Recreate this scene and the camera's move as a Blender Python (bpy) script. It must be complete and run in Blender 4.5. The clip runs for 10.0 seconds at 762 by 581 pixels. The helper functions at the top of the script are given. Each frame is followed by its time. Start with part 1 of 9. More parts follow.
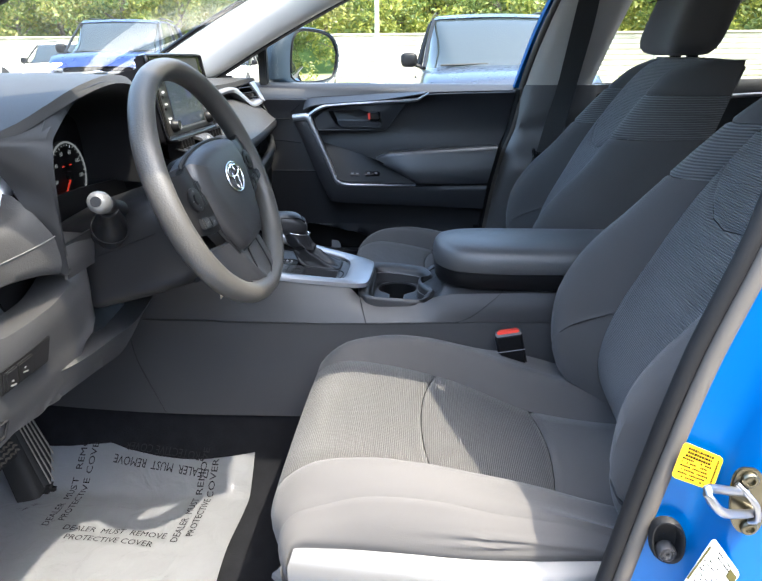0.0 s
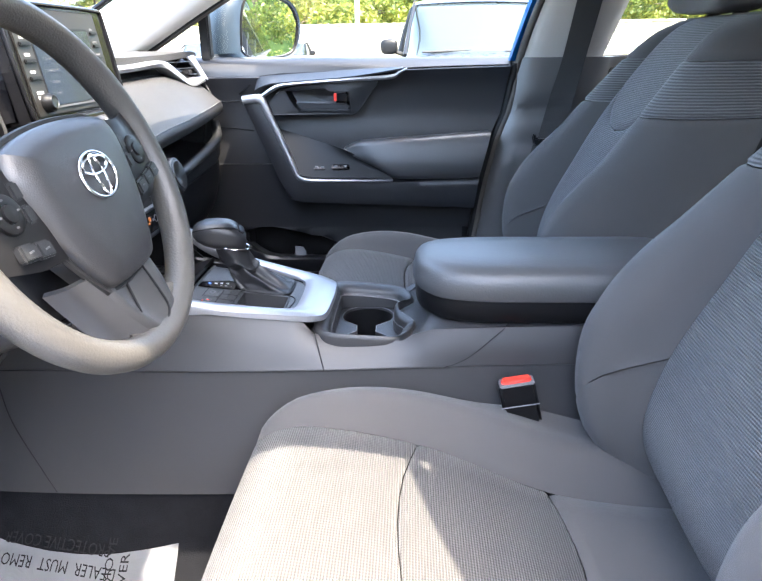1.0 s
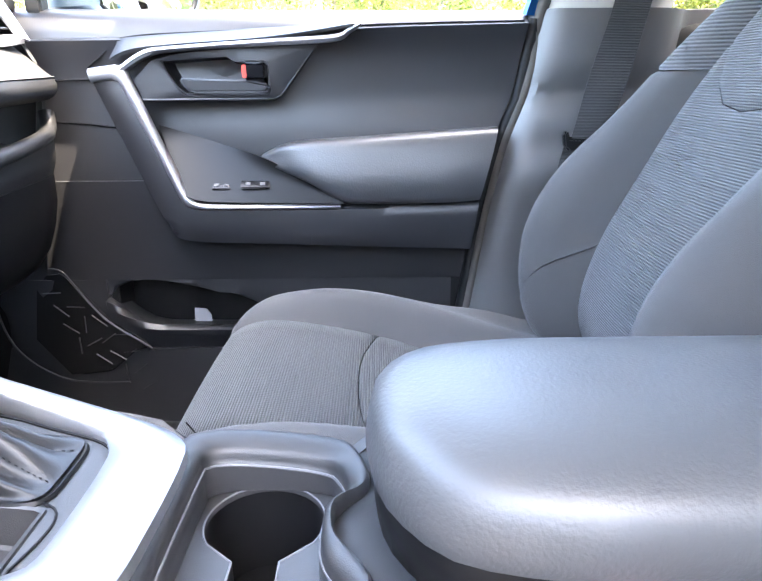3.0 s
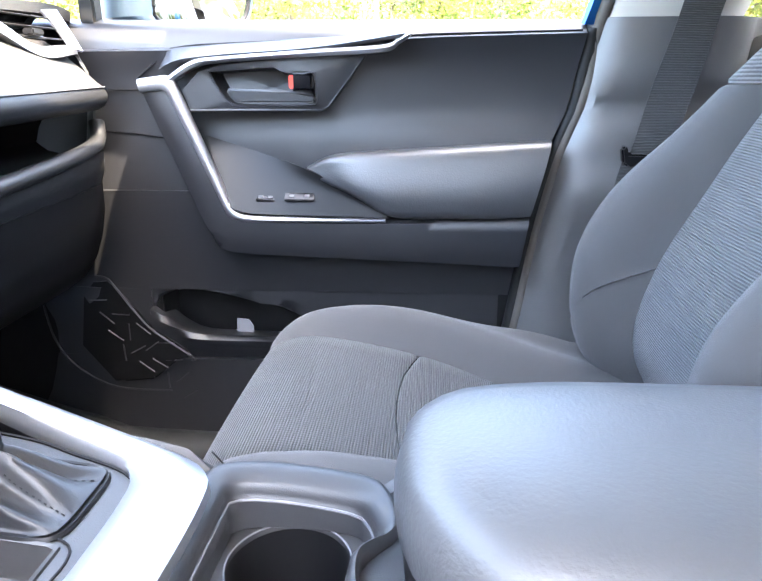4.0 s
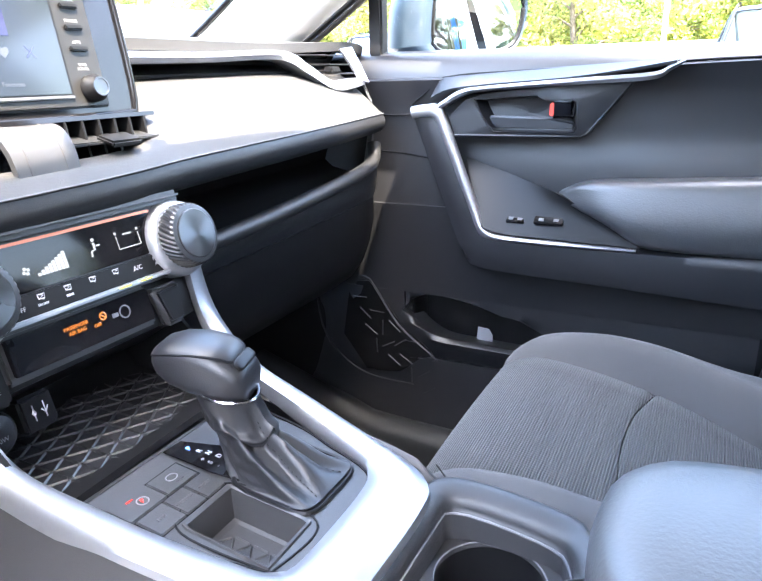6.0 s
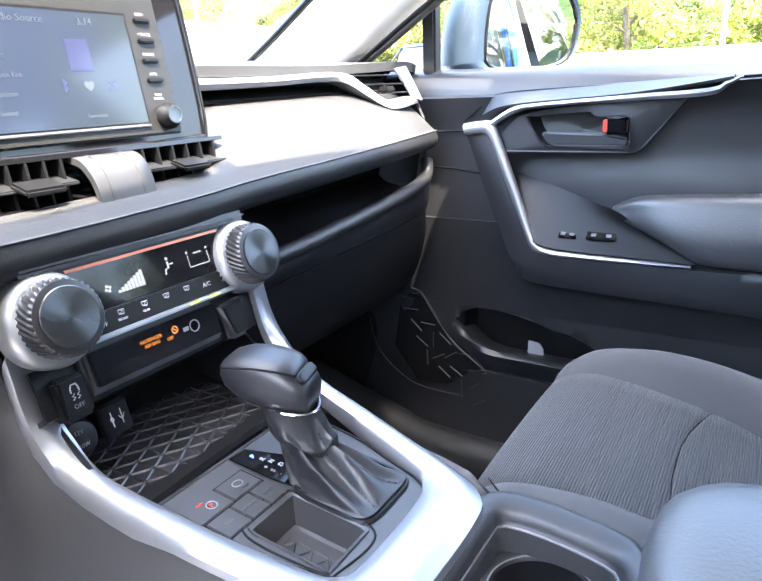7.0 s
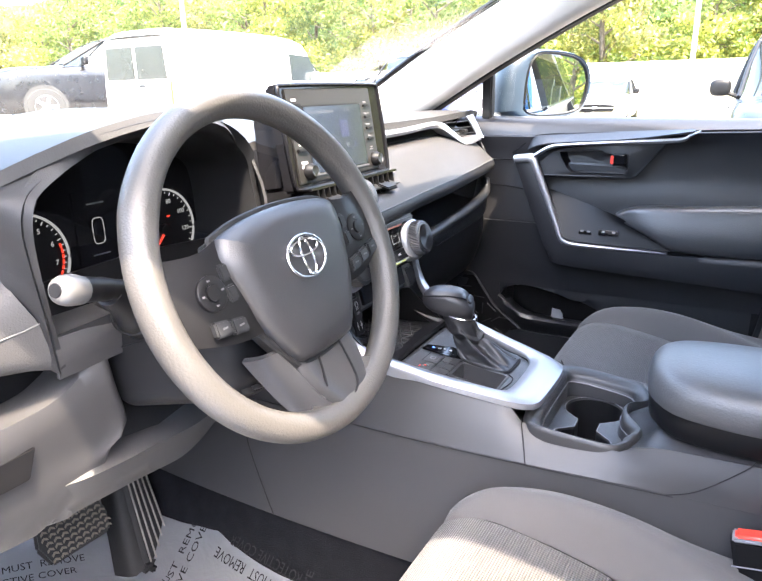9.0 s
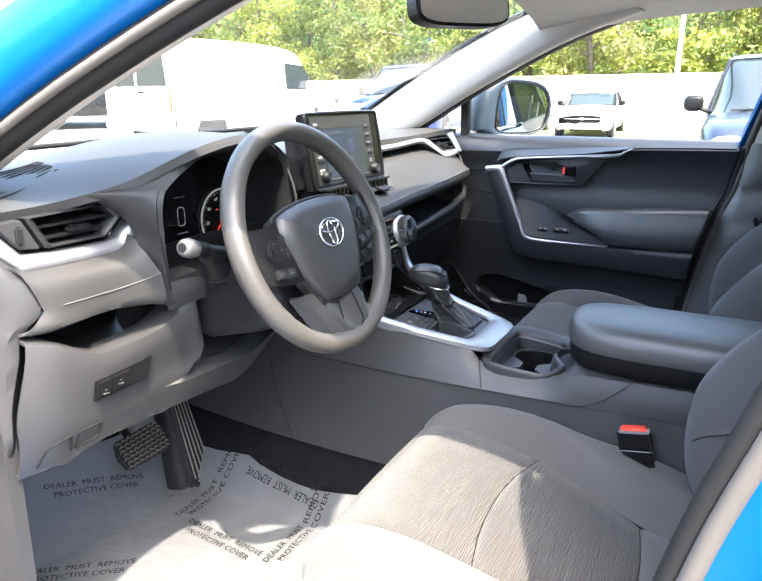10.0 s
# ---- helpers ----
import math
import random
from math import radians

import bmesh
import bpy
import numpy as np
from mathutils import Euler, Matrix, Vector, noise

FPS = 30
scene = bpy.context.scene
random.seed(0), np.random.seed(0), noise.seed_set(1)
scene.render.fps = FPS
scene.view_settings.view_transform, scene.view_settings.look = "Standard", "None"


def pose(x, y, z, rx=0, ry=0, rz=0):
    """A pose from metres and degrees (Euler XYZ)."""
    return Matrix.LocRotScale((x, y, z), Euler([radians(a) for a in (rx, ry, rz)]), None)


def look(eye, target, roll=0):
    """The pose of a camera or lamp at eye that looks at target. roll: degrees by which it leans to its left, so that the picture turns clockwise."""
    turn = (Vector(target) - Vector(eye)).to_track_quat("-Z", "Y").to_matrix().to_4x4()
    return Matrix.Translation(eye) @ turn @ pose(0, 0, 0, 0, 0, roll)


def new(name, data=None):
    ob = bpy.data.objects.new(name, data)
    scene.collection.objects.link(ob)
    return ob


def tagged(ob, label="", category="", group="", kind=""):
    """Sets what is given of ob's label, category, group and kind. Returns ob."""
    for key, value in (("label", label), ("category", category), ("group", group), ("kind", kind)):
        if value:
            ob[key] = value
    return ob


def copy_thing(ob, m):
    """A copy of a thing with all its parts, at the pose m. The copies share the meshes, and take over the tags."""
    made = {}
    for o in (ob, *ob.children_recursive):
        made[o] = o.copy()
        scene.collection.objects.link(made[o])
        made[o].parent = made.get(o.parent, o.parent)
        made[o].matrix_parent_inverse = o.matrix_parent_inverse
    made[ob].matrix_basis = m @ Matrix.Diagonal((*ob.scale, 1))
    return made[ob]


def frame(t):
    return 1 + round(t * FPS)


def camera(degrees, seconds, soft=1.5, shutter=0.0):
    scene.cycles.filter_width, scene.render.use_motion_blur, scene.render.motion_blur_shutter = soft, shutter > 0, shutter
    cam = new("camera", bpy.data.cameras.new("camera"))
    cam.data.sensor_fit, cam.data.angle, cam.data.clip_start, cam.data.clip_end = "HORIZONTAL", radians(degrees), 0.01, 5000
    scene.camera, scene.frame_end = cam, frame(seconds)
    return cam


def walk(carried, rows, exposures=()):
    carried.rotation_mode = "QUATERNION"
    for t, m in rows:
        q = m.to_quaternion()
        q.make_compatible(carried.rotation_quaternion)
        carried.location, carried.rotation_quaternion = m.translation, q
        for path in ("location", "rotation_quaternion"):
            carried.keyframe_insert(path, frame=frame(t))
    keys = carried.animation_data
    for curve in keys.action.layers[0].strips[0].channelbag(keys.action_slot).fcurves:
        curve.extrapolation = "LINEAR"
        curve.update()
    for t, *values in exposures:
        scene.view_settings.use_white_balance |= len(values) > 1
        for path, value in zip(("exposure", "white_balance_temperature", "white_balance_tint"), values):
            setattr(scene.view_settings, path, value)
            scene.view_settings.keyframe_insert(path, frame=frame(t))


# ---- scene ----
cam = camera(61.0, 10.0)
PATH = [
    (0, (0.038, -1.325, 1.29), (-0.096, 0.549, 0.605), -0.4),
    (0.5, (0.047, -1.18, 1.277), (-0.072, 0.69, 0.577), -0.6),
    (1, (0.049, -0.989, 1.232), (-0.04, 0.88, 0.527), -0.8),
    (1.5, (0.036, -0.752, 1.168), (-0.014, 1.122, 0.47), -1.1),
    (2, (0.031, -0.568, 1.128), (0.025, 1.312, 0.446), -0.8),
    (2.5, (0.046, -0.439, 1.106), (0.067, 1.453, 0.457), -0.7),
    (3.8, (0.071, -0.327, 1.115), (-0.018, 1.573, 0.497), -0.1),
    (4, (0.07, -0.329, 1.117), (-0.072, 1.569, 0.502), -0.3),
    (4.5, (0.078, -0.337, 1.135), (-0.24, 1.536, 0.511), -0.3),
    (5, (0.084, -0.351, 1.157), (-0.441, 1.471, 0.52), -0.5),
    (5.5, (0.089, -0.359, 1.166), (-0.632, 1.393, 0.526), -0.9),
    (7, (0.095, -0.382, 1.188), (-0.905, 1.242, 0.586), -2.3),
    (7.5, (0.084, -0.433, 1.195), (-0.913, 1.197, 0.605), -2.5),
    (8, (0.063, -0.556, 1.2), (-0.91, 1.091, 0.615), -2.3),
    (8.5, (0.066, -0.722, 1.242), (-0.884, 0.937, 0.654), -1.9),
    (9, (0.135, -0.916, 1.283), (-0.802, 0.749, 0.689), -1.2),
    (9.5, (0.208, -1.055, 1.319), (-0.716, 0.621, 0.74), -0.8),
    (10, (0.291, -1.223, 1.323), (-0.621, 0.461, 0.749), -0.4),
]
walk(cam, [(t, look(eye, target, roll)) for t, eye, target, roll in PATH], [(0, 3.42, 6200, 4), (0.5, 3.97, 6250, 6), (0.8, 4.27, 6350, 7), (1.1, 4.53, 6500, 9), (1.5, 4.73, 6700, 10), (2, 5.13, 6800, 11), (2.7, 5.53, 6850, 11), (3.8, 5.71, 6850, 10), (4.5, 5.71, 6750, 10), (5.5, 5.53, 6500, 10), (7, 5.11, 6350, 9), (8.5, 4.81, 6650, 11), (9, 4.66, 6800, 12), (9.5, 4.46, 6750, 10), (10, 4.01, 6500, 7)])

# ---- light ----
SUN = Vector((0.28, -0.22, 0.70)).normalized()
world = bpy.data.worlds.new("sky")
scene.world = world
world.use_nodes = True
wn = world.node_tree.nodes
sky = wn.new("ShaderNodeTexSky")
sky.sky_type, sky.sun_disc = "NISHITA", False
sky.air_density, sky.dust_density, sky.ozone_density = 1.0, 4.0, 1.0
sky.sun_elevation, sky.sun_rotation = math.asin(SUN.z), math.atan2(SUN.x, SUN.y)
world.node_tree.links.new(sky.outputs[0], wn["Background"].inputs[0])
wn["Background"].inputs[1].default_value = 0.15
sun = new("sun", bpy.data.lights.new("sun", "SUN"))
sun.data.energy, sun.data.angle, sun.data.color = 1.6, radians(0.5), (1.0, 0.87, 0.71)
sun.matrix_world = look(SUN * 30, (0, 0, 0))


# ---- materials ----
def mat(name, base, rough=0.5, metal=0.0, grain=0.0, grain_scale=400.0, mottle=0.12, mottle_scale=9.0, coat=0.0, sheen=0.0,
        spec=0.5, transmission=0.0, alpha=1.0):
    """A surface with fine relief (grain) and large soft variation (mottle) of its colour and gloss."""
    m = bpy.data.materials.new(name)
    m.use_nodes = True
    nt = m.node_tree
    b = nt.nodes["Principled BSDF"]
    b.inputs["Roughness"].default_value, b.inputs["Metallic"].default_value = rough, metal
    b.inputs["Coat Weight"].default_value, b.inputs["Sheen Weight"].default_value = coat, sheen
    b.inputs["Specular IOR Level"].default_value = spec
    b.inputs["Transmission Weight"].default_value, b.inputs["Alpha"].default_value = transmission, alpha
    tc = nt.nodes.new("ShaderNodeTexCoord")
    n1 = nt.nodes.new("ShaderNodeTexNoise")
    n1.inputs["Scale"].default_value, n1.inputs["Detail"].default_value = mottle_scale, 5
    nt.links.new(tc.outputs["Object"], n1.inputs["Vector"])
    mix = nt.nodes.new("ShaderNodeMix")
    mix.data_type = "RGBA"
    nt.links.new(n1.outputs["Fac"], mix.inputs["Factor"])
    mix.inputs["A"].default_value = (*[c * (1 - mottle) for c in base], 1)
    mix.inputs["B"].default_value = (*[min(1, c * (1 + mottle)) for c in base], 1)
    nt.links.new(mix.outputs["Result"], b.inputs["Base Color"])
    rm = nt.nodes.new("ShaderNodeMapRange")
    rm.inputs["To Min"].default_value, rm.inputs["To Max"].default_value = max(0, rough * 0.88), min(1, rough * 1.12)
    nt.links.new(n1.outputs["Fac"], rm.inputs["Value"])
    nt.links.new(rm.outputs["Result"], b.inputs["Roughness"])
    if grain:
        n2 = nt.nodes.new("ShaderNodeTexNoise")
        n2.inputs["Scale"].default_value, n2.inputs["Detail"].default_value = grain_scale, 3
        nt.links.new(tc.outputs["Object"], n2.inputs["Vector"])
        bump = nt.nodes.new("ShaderNodeBump")
        bump.inputs["Strength"].default_value, bump.inputs["Distance"].default_value = grain, 0.001
        nt.links.new(n2.outputs["Fac"], bump.inputs["Height"])
        nt.links.new(bump.outputs["Normal"], b.inputs["Normal"])
    return m


def ribbed(name, base, axis, pitch, tilt=0.0):
    """Woven cloth with fine raised ribs a few millimetres apart, stacked along one axis."""
    m = mat(name, base, rough=0.9, sheen=0.12, mottle=0.1)
    nt = m.node_tree
    b = nt.nodes["Principled BSDF"]
    tc = nt.nodes["Texture Coordinate"]
    mp = nt.nodes.new("ShaderNodeMapping")
    mp.inputs["Rotation"].default_value = (0, tilt, 0)
    nt.links.new(tc.outputs["Object"], mp.inputs["Vector"])
    w = nt.nodes.new("ShaderNodeTexWave")
    w.bands_direction = axis
    w.inputs["Scale"].default_value = 0.314 / pitch
    w.inputs["Distortion"].default_value, w.inputs["Detail"].default_value = 0.015, 1
    w.inputs["Detail Scale"].default_value = 60
    nt.links.new(mp.outputs["Vector"], w.inputs["Vector"])
    n3 = nt.nodes.new("ShaderNodeTexNoise")
    n3.inputs["Scale"].default_value = 900
    nt.links.new(tc.outputs["Object"], n3.inputs["Vector"])
    add = nt.nodes.new("ShaderNodeMath")
    add.operation = "MULTIPLY_ADD"
    add.inputs[1].default_value = 0.35
    nt.links.new(n3.outputs["Fac"], add.inputs[0])
    nt.links.new(w.outputs["Fac"], add.inputs[2])
    w2 = nt.nodes.new("ShaderNodeTexWave")
    w2.bands_direction = "Y"
    w2.inputs["Scale"].default_value = 0.314 / (pitch * 1.25)
    w2.inputs["Distortion"].default_value, w2.inputs["Detail Scale"].default_value = 0.15, 40
    nt.links.new(mp.outputs["Vector"], w2.inputs["Vector"])
    add2 = nt.nodes.new("ShaderNodeMath")
    add2.operation = "MULTIPLY_ADD"
    add2.inputs[1].default_value = 0.18
    nt.links.new(w2.outputs["Fac"], add2.inputs[0])
    nt.links.new(add.outputs[0], add2.inputs[2])
    bump = nt.nodes.new("ShaderNodeBump")
    bump.inputs["Strength"].default_value, bump.inputs["Distance"].default_value = 0.8, 0.0016
    nt.links.new(add2.outputs[0], bump.inputs["Height"])
    nt.links.new(bump.outputs["Normal"], b.inputs["Normal"])
    old = b.inputs["Base Color"].links[0].from_socket
    mul = nt.nodes.new("ShaderNodeMix")
    mul.data_type, mul.blend_type = "RGBA", "MULTIPLY"
    mul.inputs["Factor"].default_value = 0.6
    nt.links.new(old, mul.inputs["A"])
    nt.links.new(w.outputs["Color"], mul.inputs["B"])
    nt.links.new(mul.outputs["Result"], b.inputs["Base Color"])
    return m


def glow(name, colour, strength, base=(0.01, 0.01, 0.01)):
    m = mat(name, base, rough=0.2, mottle=0.0)
    b = m.node_tree.nodes["Principled BSDF"]
    b.inputs["Emission Color"].default_value, b.inputs["Emission Strength"].default_value = (*colour, 1), strength
    return m


def clear(name, tint, rough=0.0):
    """Thin glass or film that lets light straight through, with a mirror-like sheen."""
    m = bpy.data.materials.new(name)
    m.use_nodes = True
    nt = m.node_tree
    nt.nodes.remove(nt.nodes["Principled BSDF"])
    tr = nt.nodes.new("ShaderNodeBsdfTransparent")
    tr.inputs[0].default_value = (*tint, 1)
    gl = nt.nodes.new("ShaderNodeBsdfGlossy")
    gl.inputs["Roughness"].default_value = rough
    lw = nt.nodes.new("ShaderNodeLayerWeight")
    pw = nt.nodes.new("ShaderNodeMath")
    pw.operation = "POWER"
    pw.inputs[1].default_value = 4.0
    nt.links.new(lw.outputs["Facing"], pw.inputs[0])
    fr = nt.nodes.new("ShaderNodeMath")
    fr.operation = "MULTIPLY_ADD"
    fr.inputs[1].default_value, fr.inputs[2].default_value = 0.42, 0.03
    nt.links.new(pw.outputs[0], fr.inputs[0])
    mx = nt.nodes.new("ShaderNodeMixShader")
    nt.links.new(fr.outputs[0], mx.inputs[0])
    nt.links.new(tr.outputs[0], mx.inputs[1])
    nt.links.new(gl.outputs[0], mx.inputs[2])
    nt.links.new(mx.outputs[0], nt.nodes["Material Output"].inputs[0])
    return m


PLASTIC = mat("grained dark plastic", (0.014, 0.0145, 0.0158), 0.44, spec=0.26, grain=0.25, grain_scale=900)
PANEL = mat("matt charcoal plastic", (0.029, 0.0288, 0.0300), 0.43, spec=0.5, grain=0.25, grain_scale=1100)
SMOOTH = mat("smooth black plastic", (0.007, 0.007, 0.0076), 0.38, spec=0.17, mottle=0.08)
GLOSS = mat("gloss black", (0.006, 0.006, 0.007), 0.07, spec=0.22, mottle=0.05)
PAD = mat("stitched soft pad", (0.029, 0.0286, 0.0287), 0.52, spec=0.26, grain=0.4, grain_scale=550)
VINYL = mat("grained black vinyl", (0.060, 0.0595, 0.060), 0.46, spec=0.72, grain=0.4, grain_scale=330)
CLOTH = mat("charcoal seat cloth", (0.064, 0.061, 0.060), 0.92, grain=0.5, grain_scale=1300, sheen=0.12)
RIB_SEAT = ribbed("ribbed seat cloth", (0.064, 0.061, 0.059), "X", 0.0031)
RIB_SHOULDER = ribbed("coarse ribbed cloth", (0.13, 0.128, 0.13), "Z", 0.0048)
RIB_BACK = ribbed("ribbed back cloth", (0.112, 0.109, 0.110), "Z", 0.0030)
SILVER = mat("satin silver paint", (0.31, 0.315, 0.33), 0.38, metal=0.75, mottle=0.04)
CHROME = mat("chrome", (0.70, 0.70, 0.72), 0.16, metal=1.0, mottle=0.03)
STEEL = mat("brushed steel", (0.34, 0.34, 0.35), 0.36, metal=1.0, mottle=0.15, mottle_scale=40)
DOOR = mat("satin black door plastic", (0.0115, 0.012, 0.0142), 0.42, spec=0.6, grain=0.2, grain_scale=1100)
DOORPAD = mat("padded black door vinyl", (0.036, 0.0364, 0.0385), 0.42, spec=0.8, grain=0.3, grain_scale=420)
CARPET = mat("black carpet", (0.0075, 0.0078, 0.0092), 0.98, spec=0.05, grain=1.0, grain_scale=700, mottle=0.45, mottle_scale=35)
RUBBER = mat("black rubber", (0.011, 0.011, 0.0115), 0.6, spec=0.22, grain=0.2)
SEAL = mat("grey door seal", (0.080, 0.071, 0.062), 0.7, grain=0.2)
LINER = mat("beige trim cloth", (0.52, 0.495, 0.455), 0.85, grain=0.25, grain_scale=700, mottle=0.05)
BLUE = mat("blue metallic paint", (0.0, 0.095, 0.33), 0.32, metal=0.25, spec=0.35, coat=0.15, mottle=0.05)
AIRBAG = mat("grained airbag cover", (0.017, 0.017, 0.0185), 0.42, spec=0.6, grain=0.3, grain_scale=800)
RIM_LEATHER = mat("grained black urethane", (0.046, 0.0435, 0.040), 0.45, spec=0.5, grain=0.45, grain_scale=420, mottle=0.18, mottle_scale=14)
RED = mat("red plastic", (0.75, 0.05, 0.03), 0.35, mottle=0.05)
YELLOW = mat("yellow label", (0.74, 0.46, 0.004), 0.55, mottle=0.04)
WHITE = mat("white label", (0.8, 0.8, 0.78), 0.55, mottle=0.03)
INK = mat("black ink", (0.010, 0.010, 0.011), 0.7, spec=0.1)
MARK = mat("white print", (0.42, 0.42, 0.43), 0.6, mottle=0.02)
GREYDIM = mat("dim grey print", (0.07, 0.07, 0.072), 0.6, mottle=0.02)
GREYMARK = mat("grey print", (0.17, 0.17, 0.18), 0.6, mottle=0.02)
PILLAR_GREY = mat("mid grey pillar plastic", (0.090, 0.089, 0.089), 0.38, spec=0.8, grain=0.25, grain_scale=1000)
DARKSTEEL = mat("dark turned metal", (0.085, 0.085, 0.088), 0.28, metal=0.95, mottle=0.06)
GLASS = clear("window glass", (0.93, 0.96, 0.94))
PRIVACY = clear("lightly tinted glass", (0.62, 0.64, 0.62))
MIRROR = mat("mirror glass", (0.9, 0.92, 0.92), 0.01, metal=1.0, mottle=0.0)


# ---- mesh helpers ----
def part(name, bm, material, parent=None, label="", angle=50):
    me = bpy.data.meshes.new(name)
    bm.to_mesh(me)
    bm.free()
    me.materials.append(material)
    me.shade_smooth()
    me.set_sharp_from_angle(angle=radians(angle))
    ob = new(name, me)
    if parent:
        ob.parent = parent
    if label:
        tagged(ob, label)
    return ob


def thing(name, label, category, group="", kind=""):
    return tagged(new(name), label, category, group, kind)


def resample(pts, n, smooth=True):
    """n points evenly along a polyline, rounded through its corners where smooth."""
    pts = [Vector(p) for p in pts]
    if smooth and len(pts) > 2:
        fine = []
        for i in range(len(pts) - 1):
            a, b, c, d = pts[max(i - 1, 0)], pts[i], pts[i + 1], pts[min(i + 2, len(pts) - 1)]
            for k in range(8):
                t = k / 8
                fine.append(0.5 * (2 * b + (c - a) * t + (2 * a - 5 * b + 4 * c - d) * t * t + (3 * b - a - 3 * c + d) * t ** 3))
        pts = fine + [pts[-1]]
    s = [0.0]
    for a, b in zip(pts, pts[1:]):
        s.append(s[-1] + (b - a).length)
    out, j = [], 0
    for i in range(n):
        g = s[-1] * i / (n - 1)
        while j < len(s) - 2 and s[j + 1] < g:
            j += 1
        w = (g - s[j]) / max(s[j + 1] - s[j], 1e-9)
        out.append(pts[j].lerp(pts[j + 1], w))
    return out


def grid_mesh(rows, close_u=False, close_v=False, caps=False, weld=0.0):
    bm = bmesh.new()
    vs = [[bm.verts.new(p) for p in r] for r in rows]
    nr, nc = len(rows), len(rows[0])
    for i in range(nr - (not close_v)):
        for j in range(nc - (not close_u)):
            a, b = vs[i], vs[(i + 1) % nr]
            bm.faces.new((a[j], a[(j + 1) % nc], b[(j + 1) % nc], b[j]))
    if caps:
        bm.faces.new(list(reversed(vs[0])))
        bm.faces.new(vs[-1])
    if weld:
        bmesh.ops.remove_doubles(bm, verts=bm.verts, dist=weld)
        bmesh.ops.recalc_face_normals(bm, faces=bm.faces)
    return bm


def skin(curves, m=24, sub=1, smooth=True, along=True, thick=0.0):
    """A sheet through a row of curves; thick gives it depth, behind the face whose normal looks along -thick."""
    cs = [resample(c, m, along) for c in curves]
    cols = [resample([c[j] for c in cs], (len(cs) - 1) * sub + 1, smooth) if sub > 1 else [c[j] for c in cs] for j in range(m)]
    rows = [[col[i] for col in cols] for i in range(len(cols[0]))]
    bm = grid_mesh(rows)
    if thick:
        bmesh.ops.recalc_face_normals(bm, faces=bm.faces)
        bmesh.ops.solidify(bm, geom=bm.faces[:], thickness=thick)
    return bm


def prism(poly, vec, bevel=0.0, seg=2):
    """A flat outline pushed along vec into a solid with rounded edges."""
    bm = bmesh.new()
    vec = Vector(vec)
    a = [bm.verts.new(p) for p in poly]
    b = [bm.verts.new(Vector(p) + vec) for p in poly]
    n = len(poly)
    bm.faces.new(a)
    bm.faces.new(list(reversed(b)))
    for i in range(n):
        bm.faces.new((a[i], b[i], b[(i + 1) % n], a[(i + 1) % n]))
    bmesh.ops.recalc_face_normals(bm, faces=bm.faces)
    if bevel:
        bmesh.ops.bevel(bm, geom=bm.edges[:], offset=bevel, segments=seg, affect="EDGES", clamp_overlap=True)
    return bm


def block(x0, x1, y0, y1, z0, z1, bevel=0.003, seg=2, m=None):
    bm = prism([(x0, y0, z0), (x1, y0, z0), (x1, y1, z0), (x0, y1, z0)], (0, 0, z1 - z0), bevel, seg)
    if m is not None:
        bmesh.ops.transform(bm, matrix=m, verts=bm.verts)
    return bm


def tube(pts, radius, seg=10, closed=False, squash=1.0, up=(0, 0, 1)):
    """A rounded bar along a line; radius may be a list."""
    pts = [Vector(p) for p in pts]
    n = len(pts)
    rad = radius if isinstance(radius, (list, tuple)) else [radius] * n
    rows = []
    for i, p in enumerate(pts):
        d = (pts[(i + 1) % n] - pts[i - 1]) if closed else (pts[min(i + 1, n - 1)] - pts[max(i - 1, 0)])
        d.normalize()
        u = Vector(up)
        u = (u - d * u.dot(d))
        if u.length < 1e-4:
            u = d.orthogonal()
        u.normalize()
        v = d.cross(u)
        rows.append([p + rad[i] * (math.cos(a) * v + squash * math.sin(a) * u) for a in [2 * math.pi * k / seg for k in range(seg)]])
    bm = grid_mesh(rows, close_u=True, close_v=closed, caps=not closed)
    bmesh.ops.recalc_face_normals(bm, faces=bm.faces)
    return bm


def lathe(profile, m, seg=28):
    """Turns (radius, height) pairs about the local z axis of pose m."""
    rows = [[m @ Vector((max(r, 1e-4) * math.cos(a), max(r, 1e-4) * math.sin(a), h)) for a in [2 * math.pi * k / seg for k in range(seg)]] for r, h in profile]
    bm = grid_mesh(rows, close_u=True, caps=True)
    bmesh.ops.recalc_face_normals(bm, faces=bm.faces)
    return bm


def merge(*bms):
    out = bmesh.new()
    for b in bms:
        me = bpy.data.meshes.new("tmp")
        b.to_mesh(me)
        b.free()
        out.from_mesh(me)
        bpy.data.meshes.remove(me)
    return out


def text_mesh(name, words, size, m, material, parent, thick=0.0004, align="CENTER"):
    cu = bpy.data.curves.new(name, "FONT")
    cu.body, cu.size, cu.extrude, cu.align_x, cu.align_y, cu.resolution_u = words, size, thick, align, "CENTER", 2
    tmp = bpy.data.objects.new(name, cu)
    scene.collection.objects.link(tmp)
    dg = bpy.context.evaluated_depsgraph_get()
    me = bpy.data.meshes.new_from_object(tmp.evaluated_get(dg))
    bpy.data.objects.remove(tmp)
    me.transform(m)
    me.materials.clear()
    me.materials.append(material)
    ob = new(name, me)
    ob.parent = parent
    return ob


